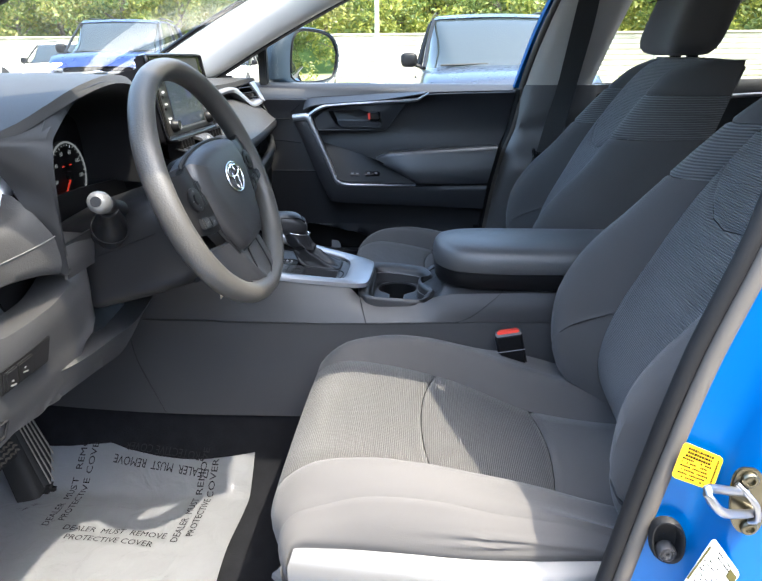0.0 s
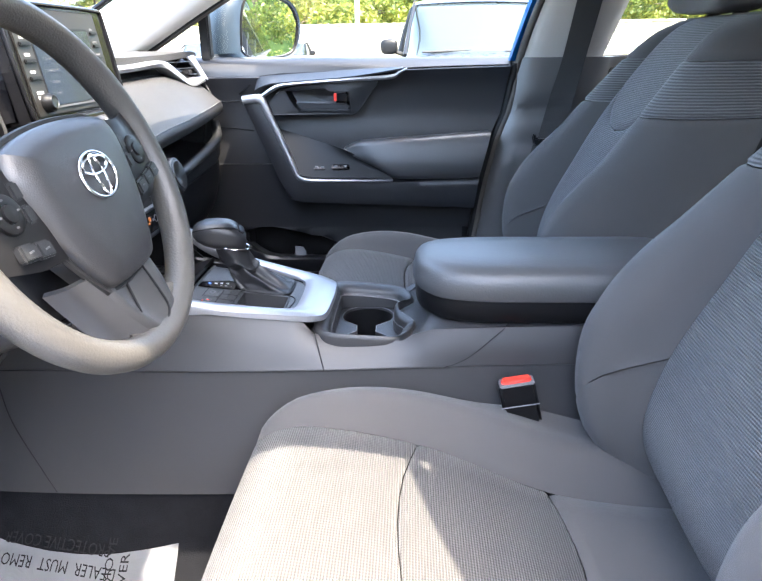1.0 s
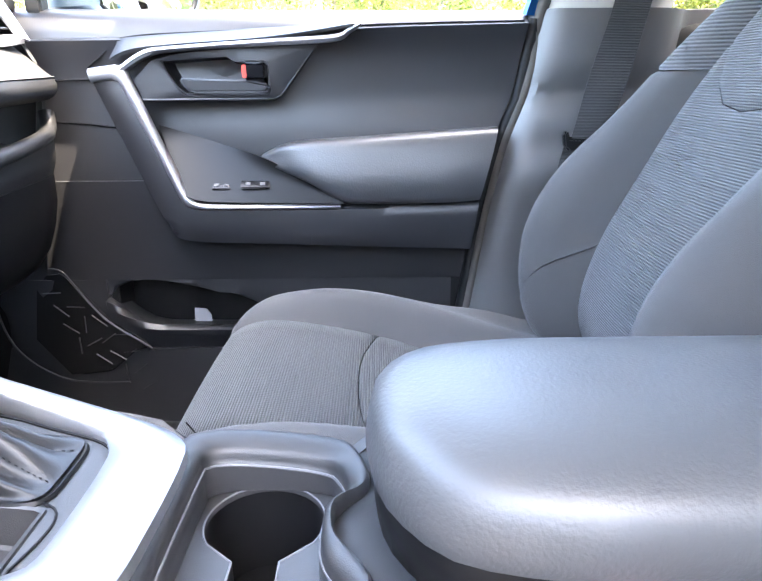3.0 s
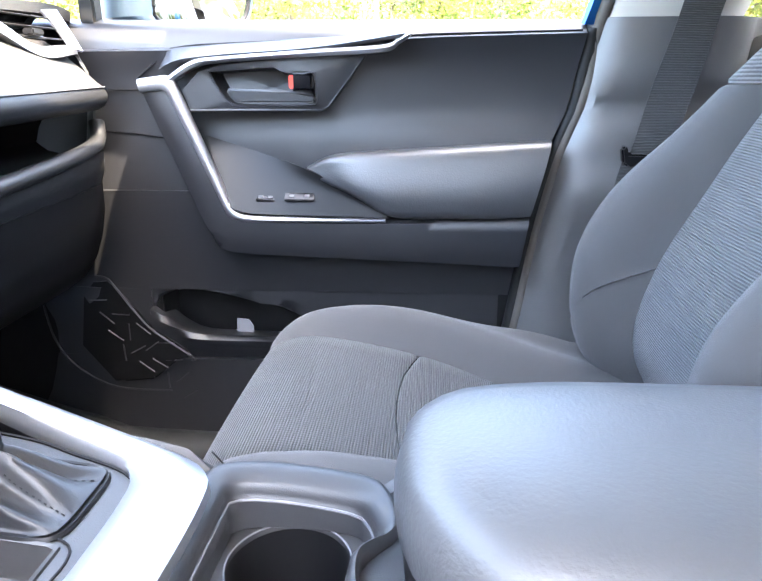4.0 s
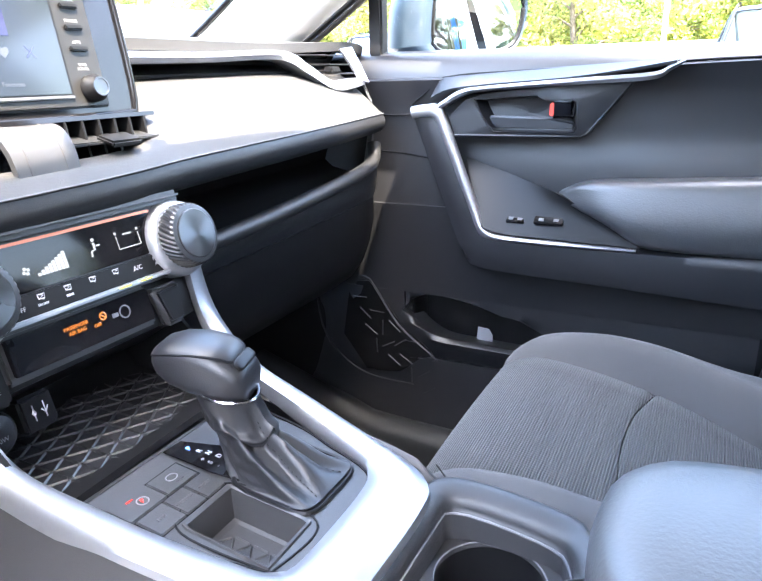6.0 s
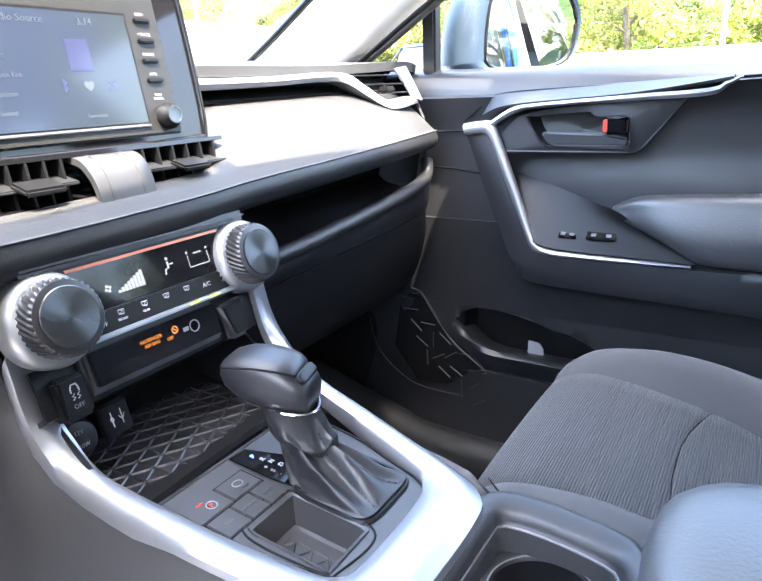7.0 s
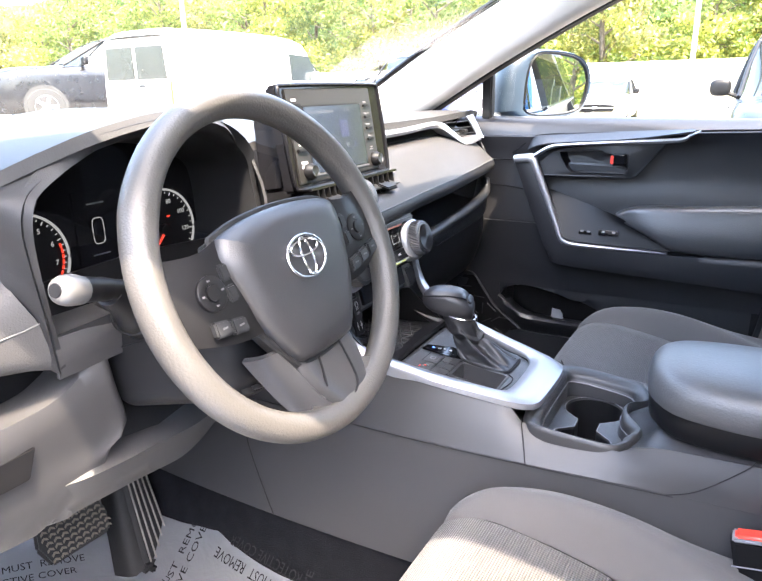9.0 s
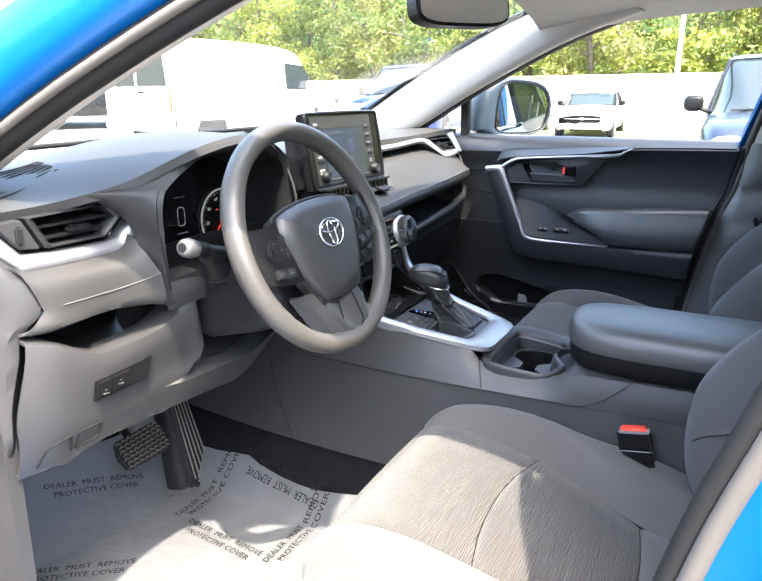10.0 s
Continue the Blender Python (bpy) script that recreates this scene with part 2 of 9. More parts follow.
def frame_of(origin, ex, ey):
    """A pose whose x and y axes look along ex and ey."""
    ex = Vector(ex).normalized()
    ey = (Vector(ey) - ex * Vector(ey).dot(ex)).normalized()
    ez = ex.cross(ey)
    r = Matrix((ex, ey, ez)).transposed().to_4x4()
    return Matrix.Translation(origin) @ r


def chaikin(pts, times=2):
    """A closed outline with its corners cut round."""
    for _ in range(times):
        pts = [q for a, b in zip(pts, pts[1:] + pts[:1]) for q in (a.lerp(b, 0.25), a.lerp(b, 0.75))]
    return pts


# ---- the car's shell ----
def P(*pts):
    return [Vector(p) for p in pts]


def mirror_y(pts, c=-0.013):
    return [Vector((p[0], 2 * c - p[1], p[2])) for p in pts]


floor = part("floor", skin([
    P((-1.15, -0.80, 0.75), (-0.95, -0.80, 0.50), (-0.75, -0.80, 0.44), (0.3, -0.80, 0.43), (1.9, -0.80, 0.43)),
    P((-1.15, -0.30, 0.75), (-0.95, -0.30, 0.51), (-0.75, -0.30, 0.455), (0.3, -0.30, 0.44), (1.9, -0.30, 0.44)),
    P((-1.15, -0.22, 0.78), (-0.95, -0.22, 0.58), (-0.75, -0.22, 0.52), (0.3, -0.21, 0.50), (1.9, -0.2, 0.5)),
    P((-1.15, -0.17, 0.80), (-0.95, -0.18, 0.66), (-0.75, -0.17, 0.64), (0.3, -0.17, 0.63), (1.9, -0.15, 0.6)),
    P((-1.15, 0.15, 0.80), (-0.95, 0.15, 0.66), (-0.75, 0.15, 0.64), (0.3, 0.15, 0.63), (1.9, 0.12, 0.6)),
    P((-1.15, 0.20, 0.78), (-0.95, 0.20, 0.58), (-0.75, 0.20, 0.50), (0.3, 0.19, 0.48), (1.9, 0.18, 0.5)),
    P((-1.15, 0.27, 0.75), (-0.95, 0.27, 0.51), (-0.75, 0.27, 0.455), (0.3, 0.27, 0.44), (1.9, 0.27, 0.44)),
    P((-1.15, 0.78, 0.75), (-0.95, 0.78, 0.50), (-0.75, 0.78, 0.44), (0.3, 0.78, 0.43), (1.9, 0.78, 0.43))], m=30, thick=0.03), CARPET)
tagged(floor, "black carpeted car floor with a raised centre tunnel", "floor", kind="structure")
fw = part("wall_front", block(-1.25, -1.1, -0.80, 0.78, 0.35, 1.15, 0.01), CARPET)
tagged(fw, "dark bulkhead behind the dashboard", "wall", kind="structure")

roof = thing("ceiling", "beige cloth headliner under a blue steel roof", "ceiling", kind="structure")
rc = [P((-0.20, y, 1.572 - 0.24 * y * y), (0.1, y, 1.612 - 0.26 * y * y), (0.6, y, 1.63 - 0.28 * y * y), (1.5, y, 1.61 - 0.3 * y * y), (2.0, y, 1.52 - 0.3 * y * y)) for y in (-0.535, -0.4, 0, 0.4, 0.60)]
part("headliner", skin(rc, m=20, sub=3, thick=0.015), LINER, roof)
part("roof_skin", skin([[p + Vector((0, p.y * 0.03, 0.04)) for p in c] for c in rc], m=20, sub=3, thick=0.012), BLUE, roof)
part("roof_rail", skin([P((x, -0.525, z), (x, -0.56, z - 0.012), (x, -0.605, z - 0.052), (x, -0.61, z - 0.06)) for x, z in ((0.46, 1.555), (0.6, 1.556), (1.0, 1.548), (1.5, 1.53), (1.95, 1.45))], m=8, sub=4, thick=0.008), LINER, roof)
rear = part("wall_rear", skin([P((1.95, -0.75, 0.4), (1.95, 0.73, 0.4)), P((2.1, -0.75, 1.1), (2.1, 0.73, 1.1)), P((1.95, -0.58, 1.5), (1.95, 0.56, 1.5))], m=4, thick=0.03), PANEL)
tagged(rear, "dark rear end of the cabin", "wall", kind="structure")

# windscreen, A pillars
WS = [P((-1.05, y, 1.17 + 0.02 * (1 - (y / 0.7) ** 2)), (-0.62, y * 0.97, 1.365), (-0.21, y * 0.88, 1.580 - 0.24 * y * y)) for y in (-0.70, -0.35, 0, 0.35, 0.68)]
windscreen = part("window_1", skin(WS, m=12, sub=3), GLASS)
windscreen.visible_shadow = False
screen_seal = part("trim", tube([Vector((-0.930 + 0.02 * (abs(y + 0.01) / 0.65) ** 2, y, 1.2355 + 0.010 * (y + 0.1))) for y in [-0.65 + 1.28 * k / 30 for k in range(31)]], 0.0055, 8), RUBBER)
tagged(screen_seal, "black rubber seal at the foot of the windscreen", "seal", kind="structure")
tagged(windscreen, "clear raked windscreen", "windscreen", kind="structure")


def a_pillar(s, c, name, label, tuck=0.0):
    """The inner trim, seal and outer skin of a windscreen pillar on the side s."""
    t = thing(name, label, "pillar", kind="structure")
    def line(dx, dy, dz):
        return P((-0.98 + dx, c + s * (0.735 + dy), 1.10 + dz), (-0.72 + dx, c + s * (0.715 + dy), 1.215 + dz), (-0.47 + dx, c + s * (0.69 + dy - 0.35 * tuck), 1.35 + dz), (-0.2 + dx, c + s * (0.655 + dy - 0.8 * tuck), 1.475 + dz), (0.0 + dx, c + s * (0.62 + dy - tuck), 1.535 + dz))
    part("pillar_trim", skin([line(-0.125, -0.03, 0.022), line(-0.06, -0.06, 0.012), line(0.0, -0.065, 0.0), line(0.05, -0.045, -0.02), line(0.055, -0.01, -0.02)], m=20, sub=3, thick=0.006), LINER, t)
    part("windscreen_band", tube(resample(line(-0.133, -0.028, 0.026), 20), 0.0075, 8), GLOSS, t)
    part("seal", tube(resample(line(0.058, 0.010, -0.014), 20), 0.019 if s < 0 else 0.006, 10), RUBBER, t)
    part("seal_lip", tube(resample(line(0.066, 0.030, -0.012), 20), 0.0065, 8), SEAL, t, "grey-beige lip of the door seal")
    part("outer_skin", skin([line(0.045, 0.02, -0.005), line(0.03, 0.045, 0.005), line(-0.02, 0.055, 0.03), line(-0.07, 0.045, 0.045)], m=20, sub=3, thick=0.01), BLUE, t)
    return t


a_pillar(-1, -0.013, "pillar_1", "beige-trimmed windscreen pillar with a blue painted outside", 0.06)
a_pillar(1, -0.013, "pillar_2", "beige-trimmed windscreen pillar beside the passenger window", 0.03)


def b_pillar_driver():
    t = thing("pillar_3", "blue painted door pillar with a grey rubber seal", "pillar", kind="structure")
    zs = (0.40, 0.62, 0.82, 1.0, 1.165, 1.3, 1.45, 1.56)
    xs = (0.19, 0.225, 0.260, 0.297, 0.345, 0.368, 0.375, 0.385)
    ys = (-0.745, -0.745, -0.742, -0.740, -0.735, -0.70, -0.63, -0.555)
    L = list(zip(xs, ys, zs))
    def row(dx, dy):
        return [Vector((x + dx, y + dy, z)) for x, y, z in L]
    part("inner_trim", skin([row(0.198, 0.06), row(0.06, 0.05), row(0.02, 0.03)], m=30, sub=3, thick=0.01), PANEL, t)
    part("seal", tube(resample(row(0.002, 0.005), 40), 0.0105, 10), RUBBER, t)
    part("seal_lip", tube(resample(row(0.0135, -0.006), 40), 0.0085, 10), SEAL, t, "grey-beige lip of the door seal")
    part("jamb", skin([row(0.018, -0.008), row(0.045, -0.018), row(0.062, -0.03), row(0.068, -0.046), row(0.085, -0.052), row(0.14, -0.055)], m=40, thick=0.01), BLUE, t)
    part("rear_quarter", skin([[p for p in row(dx, dy) if p.z < 1.2] for dx, dy in ((0.14, -0.055), (0.24, -0.062), (0.25, -0.08), (0.4, -0.09), (1.2, -0.09))], m=20, thick=0.01), BLUE, t)
    return t


b_pillar_driver()


# things on the blue pillar
def jamb(x, z, dy=0.0):
    return Vector((x, -0.801 + dy, z))


ZINC = mat("greased zinc plate", (0.15, 0.135, 0.095), 0.30, metal=1.0, mottle=0.35, mottle_scale=45)
striker = thing("door_striker", "greased steel door striker bolted to the blue pillar", "striker")
part("plate", prism([Vector((0.3425 + 0.0165 * math.copysign(abs(math.cos(a)) ** 0.7, math.cos(a)) - 0.17 * (0.036 * math.sin(a)), -0.800, 0.896 + 0.037 * math.copysign(abs(math.sin(a)) ** 0.8, math.sin(a)))) for a in [2 * math.pi * k / 28 for k in range(28)]], (0, -0.004, 0), 0.0012), ZINC, striker, "greased zinc plate")
part("loop", tube(resample([jamb(0.338, 0.908, -0.004), jamb(0.322, 0.914, -0.012), jamb(0.288, 0.930, -0.033), jamb(0.302, 0.910, -0.036), jamb(0.330, 0.894, -0.018), jamb(0.350, 0.885, -0.004)], 26), 0.0042, 10), STEEL, striker, "bright steel loop")
part("latch_rib", tube(resample([jamb(0.327, 0.918, -0.006), jamb(0.343, 0.902, -0.013), jamb(0.349, 0.884, -0.012), jamb(0.346, 0.876, -0.005)], 16), 0.0030, 8), STEEL, striker)
for x, z in ((0.339, 0.921), (0.3475, 0.868)):
    part("screw", lathe([(0.0078, 0), (0.0078, 0.003), (0.0062, 0.0045), (0.0040, 0.0045), (0.0034, 0.002), (0.001, 0.002)], frame_of(jamb(x, z, -0.003), (1, 0, 0), (0, 0, 1)), 16), ZINC, striker)
plug = thing("rubber_stop", "black oval rubber stop set in the blue pillar", "stop")
def stop_at(u, v, dy=0.0):
    return Vector((0.2925 + u - 0.08 * v, -0.7655 + dy + 0.32 * (0.0 - u), 0.8165 + v))
def stop_ring(f, dy):
    return [stop_at(f * 0.0155 * math.cos(a), f * 0.0265 * math.copysign(abs(math.sin(a)) ** 0.75, math.sin(a)), dy) for a in [2 * math.pi * k / 32 for k in range(33)]]
part("cup", grid_mesh([stop_ring(1.06, 0.002), stop_ring(1.05, -0.003), stop_ring(0.96, -0.006), stop_ring(0.86, -0.005), stop_ring(0.78, 0.002), stop_ring(0.70, 0.007), stop_ring(0.01, 0.009)]), RUBBER, plug)
part("knob", lathe([(0.0095, -0.006), (0.0095, 0.004), (0.0082, 0.006), (0.0074, 0.0045), (0.0062, 0.0045), (0.0054, 0.006), (0.0044, 0.0045), (0.0022, 0.0045), (0.0016, 0.0025), (0.0005, 0.0025)], frame_of(stop_at(-0.0005, -0.0135, -0.002), (1, 0, 0), (0, 0, 1)), 22), PANEL, plug, "ringed grey rubber knob")


def label_plate(name, label, corners, material, lines, heavy, seedv):
    """A stuck-on label with rows of unreadable print as short bars."""
    t = thing(name, label, "label")
    a, b, c, d = [Vector(p) for p in corners]
    n = (b - a).cross(d - a).normalized()
    if n.y > 0:
        n = -n
    def at(u, v, h=0.0):
        return a.lerp(b, u).lerp(d.lerp(c, u), v) + n * h
    r = 0.09
    part("sheet", prism([at(u, v) for u, v in ((r, 0), (1 - r, 0), (1 - r * 0.3, r * 0.3), (1, r), (1, 1 - r), (1 - r * 0.3, 1 - r * 0.3), (1 - r, 1), (r, 1), (r * 0.3, 1 - r * 0.3), (0, 1 - r), (0, r), (r * 0.3, r * 0.3))], n * 0.0010, 0.0), material, t)
    rnd = random.Random(seedv)
    bars = bmesh.new()
    for i in range(lines):
        v = 0.07 + 0.80 * i / max(1, lines - 1)
        h = (0.58 if i < heavy else 0.40) / lines
        u = 0.10 if i >= heavy else rnd.uniform(0.14, 0.2)
        while u < 0.76:
            w = rnd.uniform(0.02, 0.06) if i < heavy else rnd.uniform(0.015, 0.05)
            if i < heavy or rnd.random() < 0.66:
                q = [at(uu, vv, 0.0014) for uu, vv in ((u, v), (u + w, v), (u + w, v + h), (u, v + h))]
                bars.faces.new([bars.verts.new(p) for p in q])
            u += w + (0.014 if i < heavy else 0.012)
    v = 0.12
    while v < 0.88:
        w = rnd.uniform(0.015, 0.045)
        q = [at(uu, vv, 0.0014) for uu, vv in ((0.885, v), (0.925, v), (0.925, v + w), (0.885, v + w))]
        bars.faces.new([bars.verts.new(p) for p in q])
        v += w + 0.015
    bmesh.ops.solidify(bars, geom=bars.faces[:], thickness=0.0004)
    part("print", bars, INK, t)
    return t


label_plate("tyre_label", "yellow tyre and load label with fine black print", ((0.2955, -0.7595, 0.9310), (0.3290, -0.7730, 0.9225), (0.3245, -0.7725, 0.8840), (0.2885, -0.7590, 0.8900)), YELLOW, 9, 3, 3)
dl = label_plate("data_label", "white certification label with an olive band on the blue pillar", (jamb(0.3195, 0.8525), jamb(0.3520, 0.809), jamb(0.331, 0.762), jamb(0.298, 0.790)), WHITE, 12, 0, 5)
OLIVE = mat("olive print", (0.06, 0.052, 0.006), 0.55, mottle=0.05)
part("print_band", prism([jamb(x, z, -0.0012) for x, z in ((0.341, 0.816), (0.349, 0.806), (0.346, 0.797), (0.338, 0.806))], (0, -0.0005, 0)), OLIVE, dl, "olive printed patch")
part("print_band", prism([jamb(x, z, -0.0012) for x, z in ((0.3175, 0.843), (0.3190, 0.8405), (0.303, 0.800), (0.3015, 0.8025))], (0, -0.0005, 0)), OLIVE, dl, "olive printed stripe")

sill = part("sill_1", skin([P((-0.95, -0.74, 0.52), (0.1, -0.74, 0.50), (1.6, -0.74, 0.50)), P((-0.95, -0.76, 0.535), (0.1, -0.77, 0.515), (1.6, -0.77, 0.515)), P((-0.95, -0.83, 0.53), (0.1, -0.84, 0.51), (1.6, -0.84, 0.51)), P((-0.95, -0.86, 0.46), (0.1, -0.87, 0.44), (1.6, -0.87, 0.44)), P((-0.95, -0.86, 0.3), (0.1, -0.86, 0.28), (1.6, -0.86, 0.28))], m=12, sub=3, thick=0.01), BLUE)
tagged(sill, "blue painted door sill", "sill", kind="structure")
cowl = part("kick_panel", skin([P((-1.1, -0.80, 0.4), (-1.1, -0.80, 1.16)), P((-0.75, -0.80, 0.42), (-0.72, -0.80, 1.16)), P((-0.52, -0.805, 0.46), (-0.50, -0.80, 0.9), (-0.505, -0.785, 1.16))], m=8, sub=2, thick=0.02), PANEL)
tagged(cowl, "dark plastic kick panel beside the pedals", "panel", kind="structure")
kp2 = part("kick_panel", skin([P((-1.1, 0.745, 0.4), (-1.1, 0.745, 1.16)), P((-0.75, 0.745, 0.42), (-0.72, 0.745, 1.16)), P((-0.60, 0.75, 0.46), (-0.60, 0.745, 1.16))], m=8, sub=2, thick=0.02), SMOOTH)
tagged(kp2, "black plastic kick panel in the passenger footwell", "panel", kind="structure")


# ---- seats ----
def seat():
    t = thing("front_seat", "charcoal cloth front seat with ribbed inserts", "seat", "front seats")
    ins = P((-0.158, 0, 0.63), (-0.172, 0, 0.685), (-0.155, 0, 0.73), (-0.105, 0, 0.752), (-0.03, 0, 0.746), (0.059, 0, 0.727))
    ins2 = P((0.062, 0, 0.727), (0.14, 0, 0.705), (0.24, 0, 0.674), (0.34, 0, 0.658), (0.44, 0, 0.652))
    cre = P((-0.150, 0, 0.63), (-0.166, 0, 0.69), (-0.145, 0, 0.74), (-0.085, 0, 0.772), (0.0, 0, 0.783), (0.1, 0, 0.766), (0.2, 0, 0.738), (0.3, 0, 0.705), (0.40, 0, 0.685), (0.48, 0, 0.67))
    def at(pts, y, dz=0.0, dx=0.0):
        return [Vector((p.x + dx, y, p.z + dz)) for p in pts]
    W = 0.165
    whole_top = resample(ins + ins2[1:], 500)
    def half_w(x):
        """The insert narrows towards the backrest."""
        f = min(1, max(0, (x - 0.05) / 0.19))
        return W - 0.034 * f * f * (3 - 2 * f)
    def cut_top(g, dz, dx, x0, x1):
        """The cushion's top between two bowed cross seams, g across from -1 to 1."""
        pts = [p for p in whole_top if x0(g) <= p.x < x1(g) or (p.z < 0.70 and p.x < -0.1 and x0(g) < -0.5)]
        e = len(pts) - 1
        out = []
        for q, p in enumerate(pts):
            d = min(q if x0(g) > -0.5 else 99, e - q if x1(g) < 0.5 else 99)
            out.append(Vector((p.x + dx, g * half_w(p.x), p.z + dz - (0.0048 if d == 0 else 0.0015 if d < 4 else 0))))
        return out
    yc = [(g, -0.006 if abs(g) == 1 else 0.005 * (1 - g * g), 0.003 if abs(g) == 1 else 0) for g in (-1, -0.965, -0.75, -0.5, -0.25, 0, 0.25, 0.5, 0.75, 0.965, 1)]
    none, end, seam_a, seam_b = (lambda g: -9.0), (lambda g: 9.0), (lambda g: 0.036 + 0.024 * g * g), (lambda g: 0.247 - 0.014 * g * g)
    part("front_insert", skin([cut_top(g, dz, dx, none, seam_a) for g, dz, dx in yc], m=44, along=False, thick=0.02), RIB_SEAT, t, "ribbed grey cloth")
    part("rear_insert", skin([cut_top(g, dz, dx, seam_a, seam_b) for g, dz, dx in yc], m=36, along=False, thick=0.02), RIB_SEAT, t, "ribbed grey cloth")
    part("cushion_end", skin([cut_top(g, dz, dx, seam_b, end) for g, dz, dx in yc], m=20, along=False, thick=0.02), CLOTH, t, "smooth charcoal cloth")
    for s in (-1, 1):
        n = 11
        a = resample(ins + ins2[1:] + [Vector((0.48, 0, 0.67))], n)
        c = resample(cre, n)
        mid = [p.lerp(q, 0.72) + Vector((0, 0, 0.012)) for p, q in zip(a, c)]
        edge = resample(P((-0.140, 0, 0.63), (-0.150, 0, 0.68), (-0.132, 0, 0.728), (-0.084, 0, 0.750), (-0.025, 0, 0.765), (0.058, 0, 0.761), (0.136, 0, 0.745), (0.231, 0, 0.732), (0.33, 0, 0.705), (0.42, 0, 0.685), (0.48, 0, 0.668)), 60)
        foot = resample(P((-0.128, 0, 0.62), (-0.136, 0, 0.655), (-0.124, 0, 0.694), (-0.075, 0, 0.700), (-0.026, 0, 0.700), (0.068, 0, 0.694), (0.15, 0, 0.692), (0.23, 0, 0.698), (0.31, 0, 0.698), (0.40, 0, 0.680), (0.48, 0, 0.655)), 60)
        part("bolster", skin([[Vector((p.x, s * (half_w(p.x) + 0.001), p.z - 0.004)) for p in a], [Vector((p.x, s * (0.55 * half_w(q.x) + 0.1), p.z)) for p, q in zip(mid, a)], at(c, s * 0.216), at(edge, s * 0.2375, 0.004), at(edge, s * 0.2435, -0.0035)], m=44, sub=4, thick=0.008), CLOTH, t, "smooth charcoal cloth")
        side = skin([at(edge, s * 0.2435, -0.0035), at(edge, s * 0.2475, -0.006), [p.lerp(q, 0.45) + Vector((0, s * 0.262, 0)) for p, q in zip(edge, foot)], at(foot, s * 0.268, 0.008), at(foot, s * 0.262, -0.012)], m=60, sub=5, thick=0.008)
        for v in side.verts:
            w = math.exp(-((v.co.x - 0.15) / 0.075) ** 2)
            for zc, sl, hh in ((0.7185, -0.05, 0.0034), (0.7075, 0.03, 0.0026)):
                d = v.co.z - zc - sl * (v.co.x - 0.12)
                v.co.y += s * w * hh * (math.exp(-((d - 0.003) / 0.003) ** 2) - math.exp(-((d + 0.003) / 0.003) ** 2))
        part("bolster_side", side, CLOTH, t, "creased charcoal cloth side")
    part("front_apron", skin([at(P((-0.15, 0, 0.64), (-0.13, 0, 0.54)), y) for y in (-0.24, -0.1, 0.1, 0.24)], m=5, sub=2, thick=0.01), CLOTH, t)
    for s in (-1, 1):
        part("side_valance", skin([P((-0.124, s * 0.262, 0.695), (0.0, s * 0.266, 0.694), (0.12, s * 0.266, 0.688), (0.26, s * 0.266, 0.695), (0.46, s * 0.262, 0.71)), P((-0.126, s * 0.277, 0.688), (0.0, s * 0.283, 0.684), (0.12, s * 0.283, 0.678), (0.26, s * 0.283, 0.686), (0.47, s * 0.275, 0.70)), P((-0.130, s * 0.284, 0.668), (0.0, s * 0.291, 0.662), (0.12, s * 0.292, 0.658), (0.26, s * 0.292, 0.664), (0.48, s * 0.28, 0.67)), P((-0.12, s * 0.284, 0.53), (0.0, s * 0.291, 0.53), (0.12, s * 0.292, 0.53), (0.26, s * 0.292, 0.53), (0.48, s * 0.28, 0.54))], m=26, sub=4, thick=0.008), PILLAR_GREY, t, "pale grey moulded plastic seat side")
        part("seat_rail", block(-0.2, 0.5, s * 0.21 - 0.022, s * 0.21 + 0.022, 0.43, 0.50, 0.006), SMOOTH, t)
    part("seat_pan", block(-0.11, 0.45, -0.235, 0.235, 0.50, 0.625, 0.02), SMOOTH, t)
    # backrest
    def k(z):
        return 1.0 if z < 1.0 else 1.0 - 0.33 * ((z - 1.0) / 0.28) ** 1.6
    def col(pts, y):
        return [Vector((x, y * k(z), z)) for x, z in pts]
    front = [(0.385, 0.68), (0.355, 0.74), (0.352, 0.80), (0.375, 0.88), (0.42, 0.97), (0.472, 1.07)]
    upper = [(0.475, 1.075), (0.525, 1.155), (0.568, 1.215), (0.60, 1.246), (0.635, 1.262)]
    crest = [(0.33, 0.68), (0.287, 0.74), (0.278, 0.82), (0.285, 0.89), (0.325, 0.96), (0.39, 1.03), (0.463, 1.12), (0.525, 1.193), (0.575, 1.238), (0.625, 1.259)]
    V = 0.15
    def dip(pts, d):
        return [(x + d, z) for x, z in pts]
    prof = [Vector((x, 0, z)) for x, z in front + upper[1:]]
    fine_prof = resample(prof, 500)
    def seam_z(y):
        return 1.052 + 0.085 * min(1, abs(y) / V) ** 2.4
    def cut(y, d, low):
        """The profile below or above the curved shoulder seam."""
        pts = [p for p in fine_prof if (p.z < seam_z(y)) == low]
        return [Vector((p.x + d + (0.005 if i == (len(pts) - 1 if low else 0) else 0), y * k(p.z), p.z)) for i, p in enumerate(pts)]
    yb = [-V, -V + 0.006, -0.12, -0.09, -0.05, 0, 0.05, 0.09, 0.12, V - 0.006, V]
    db_ = [0.006, 0, -0.002, -0.003, -0.005, -0.006, -0.005, -0.003, -0.002, 0, 0.006]
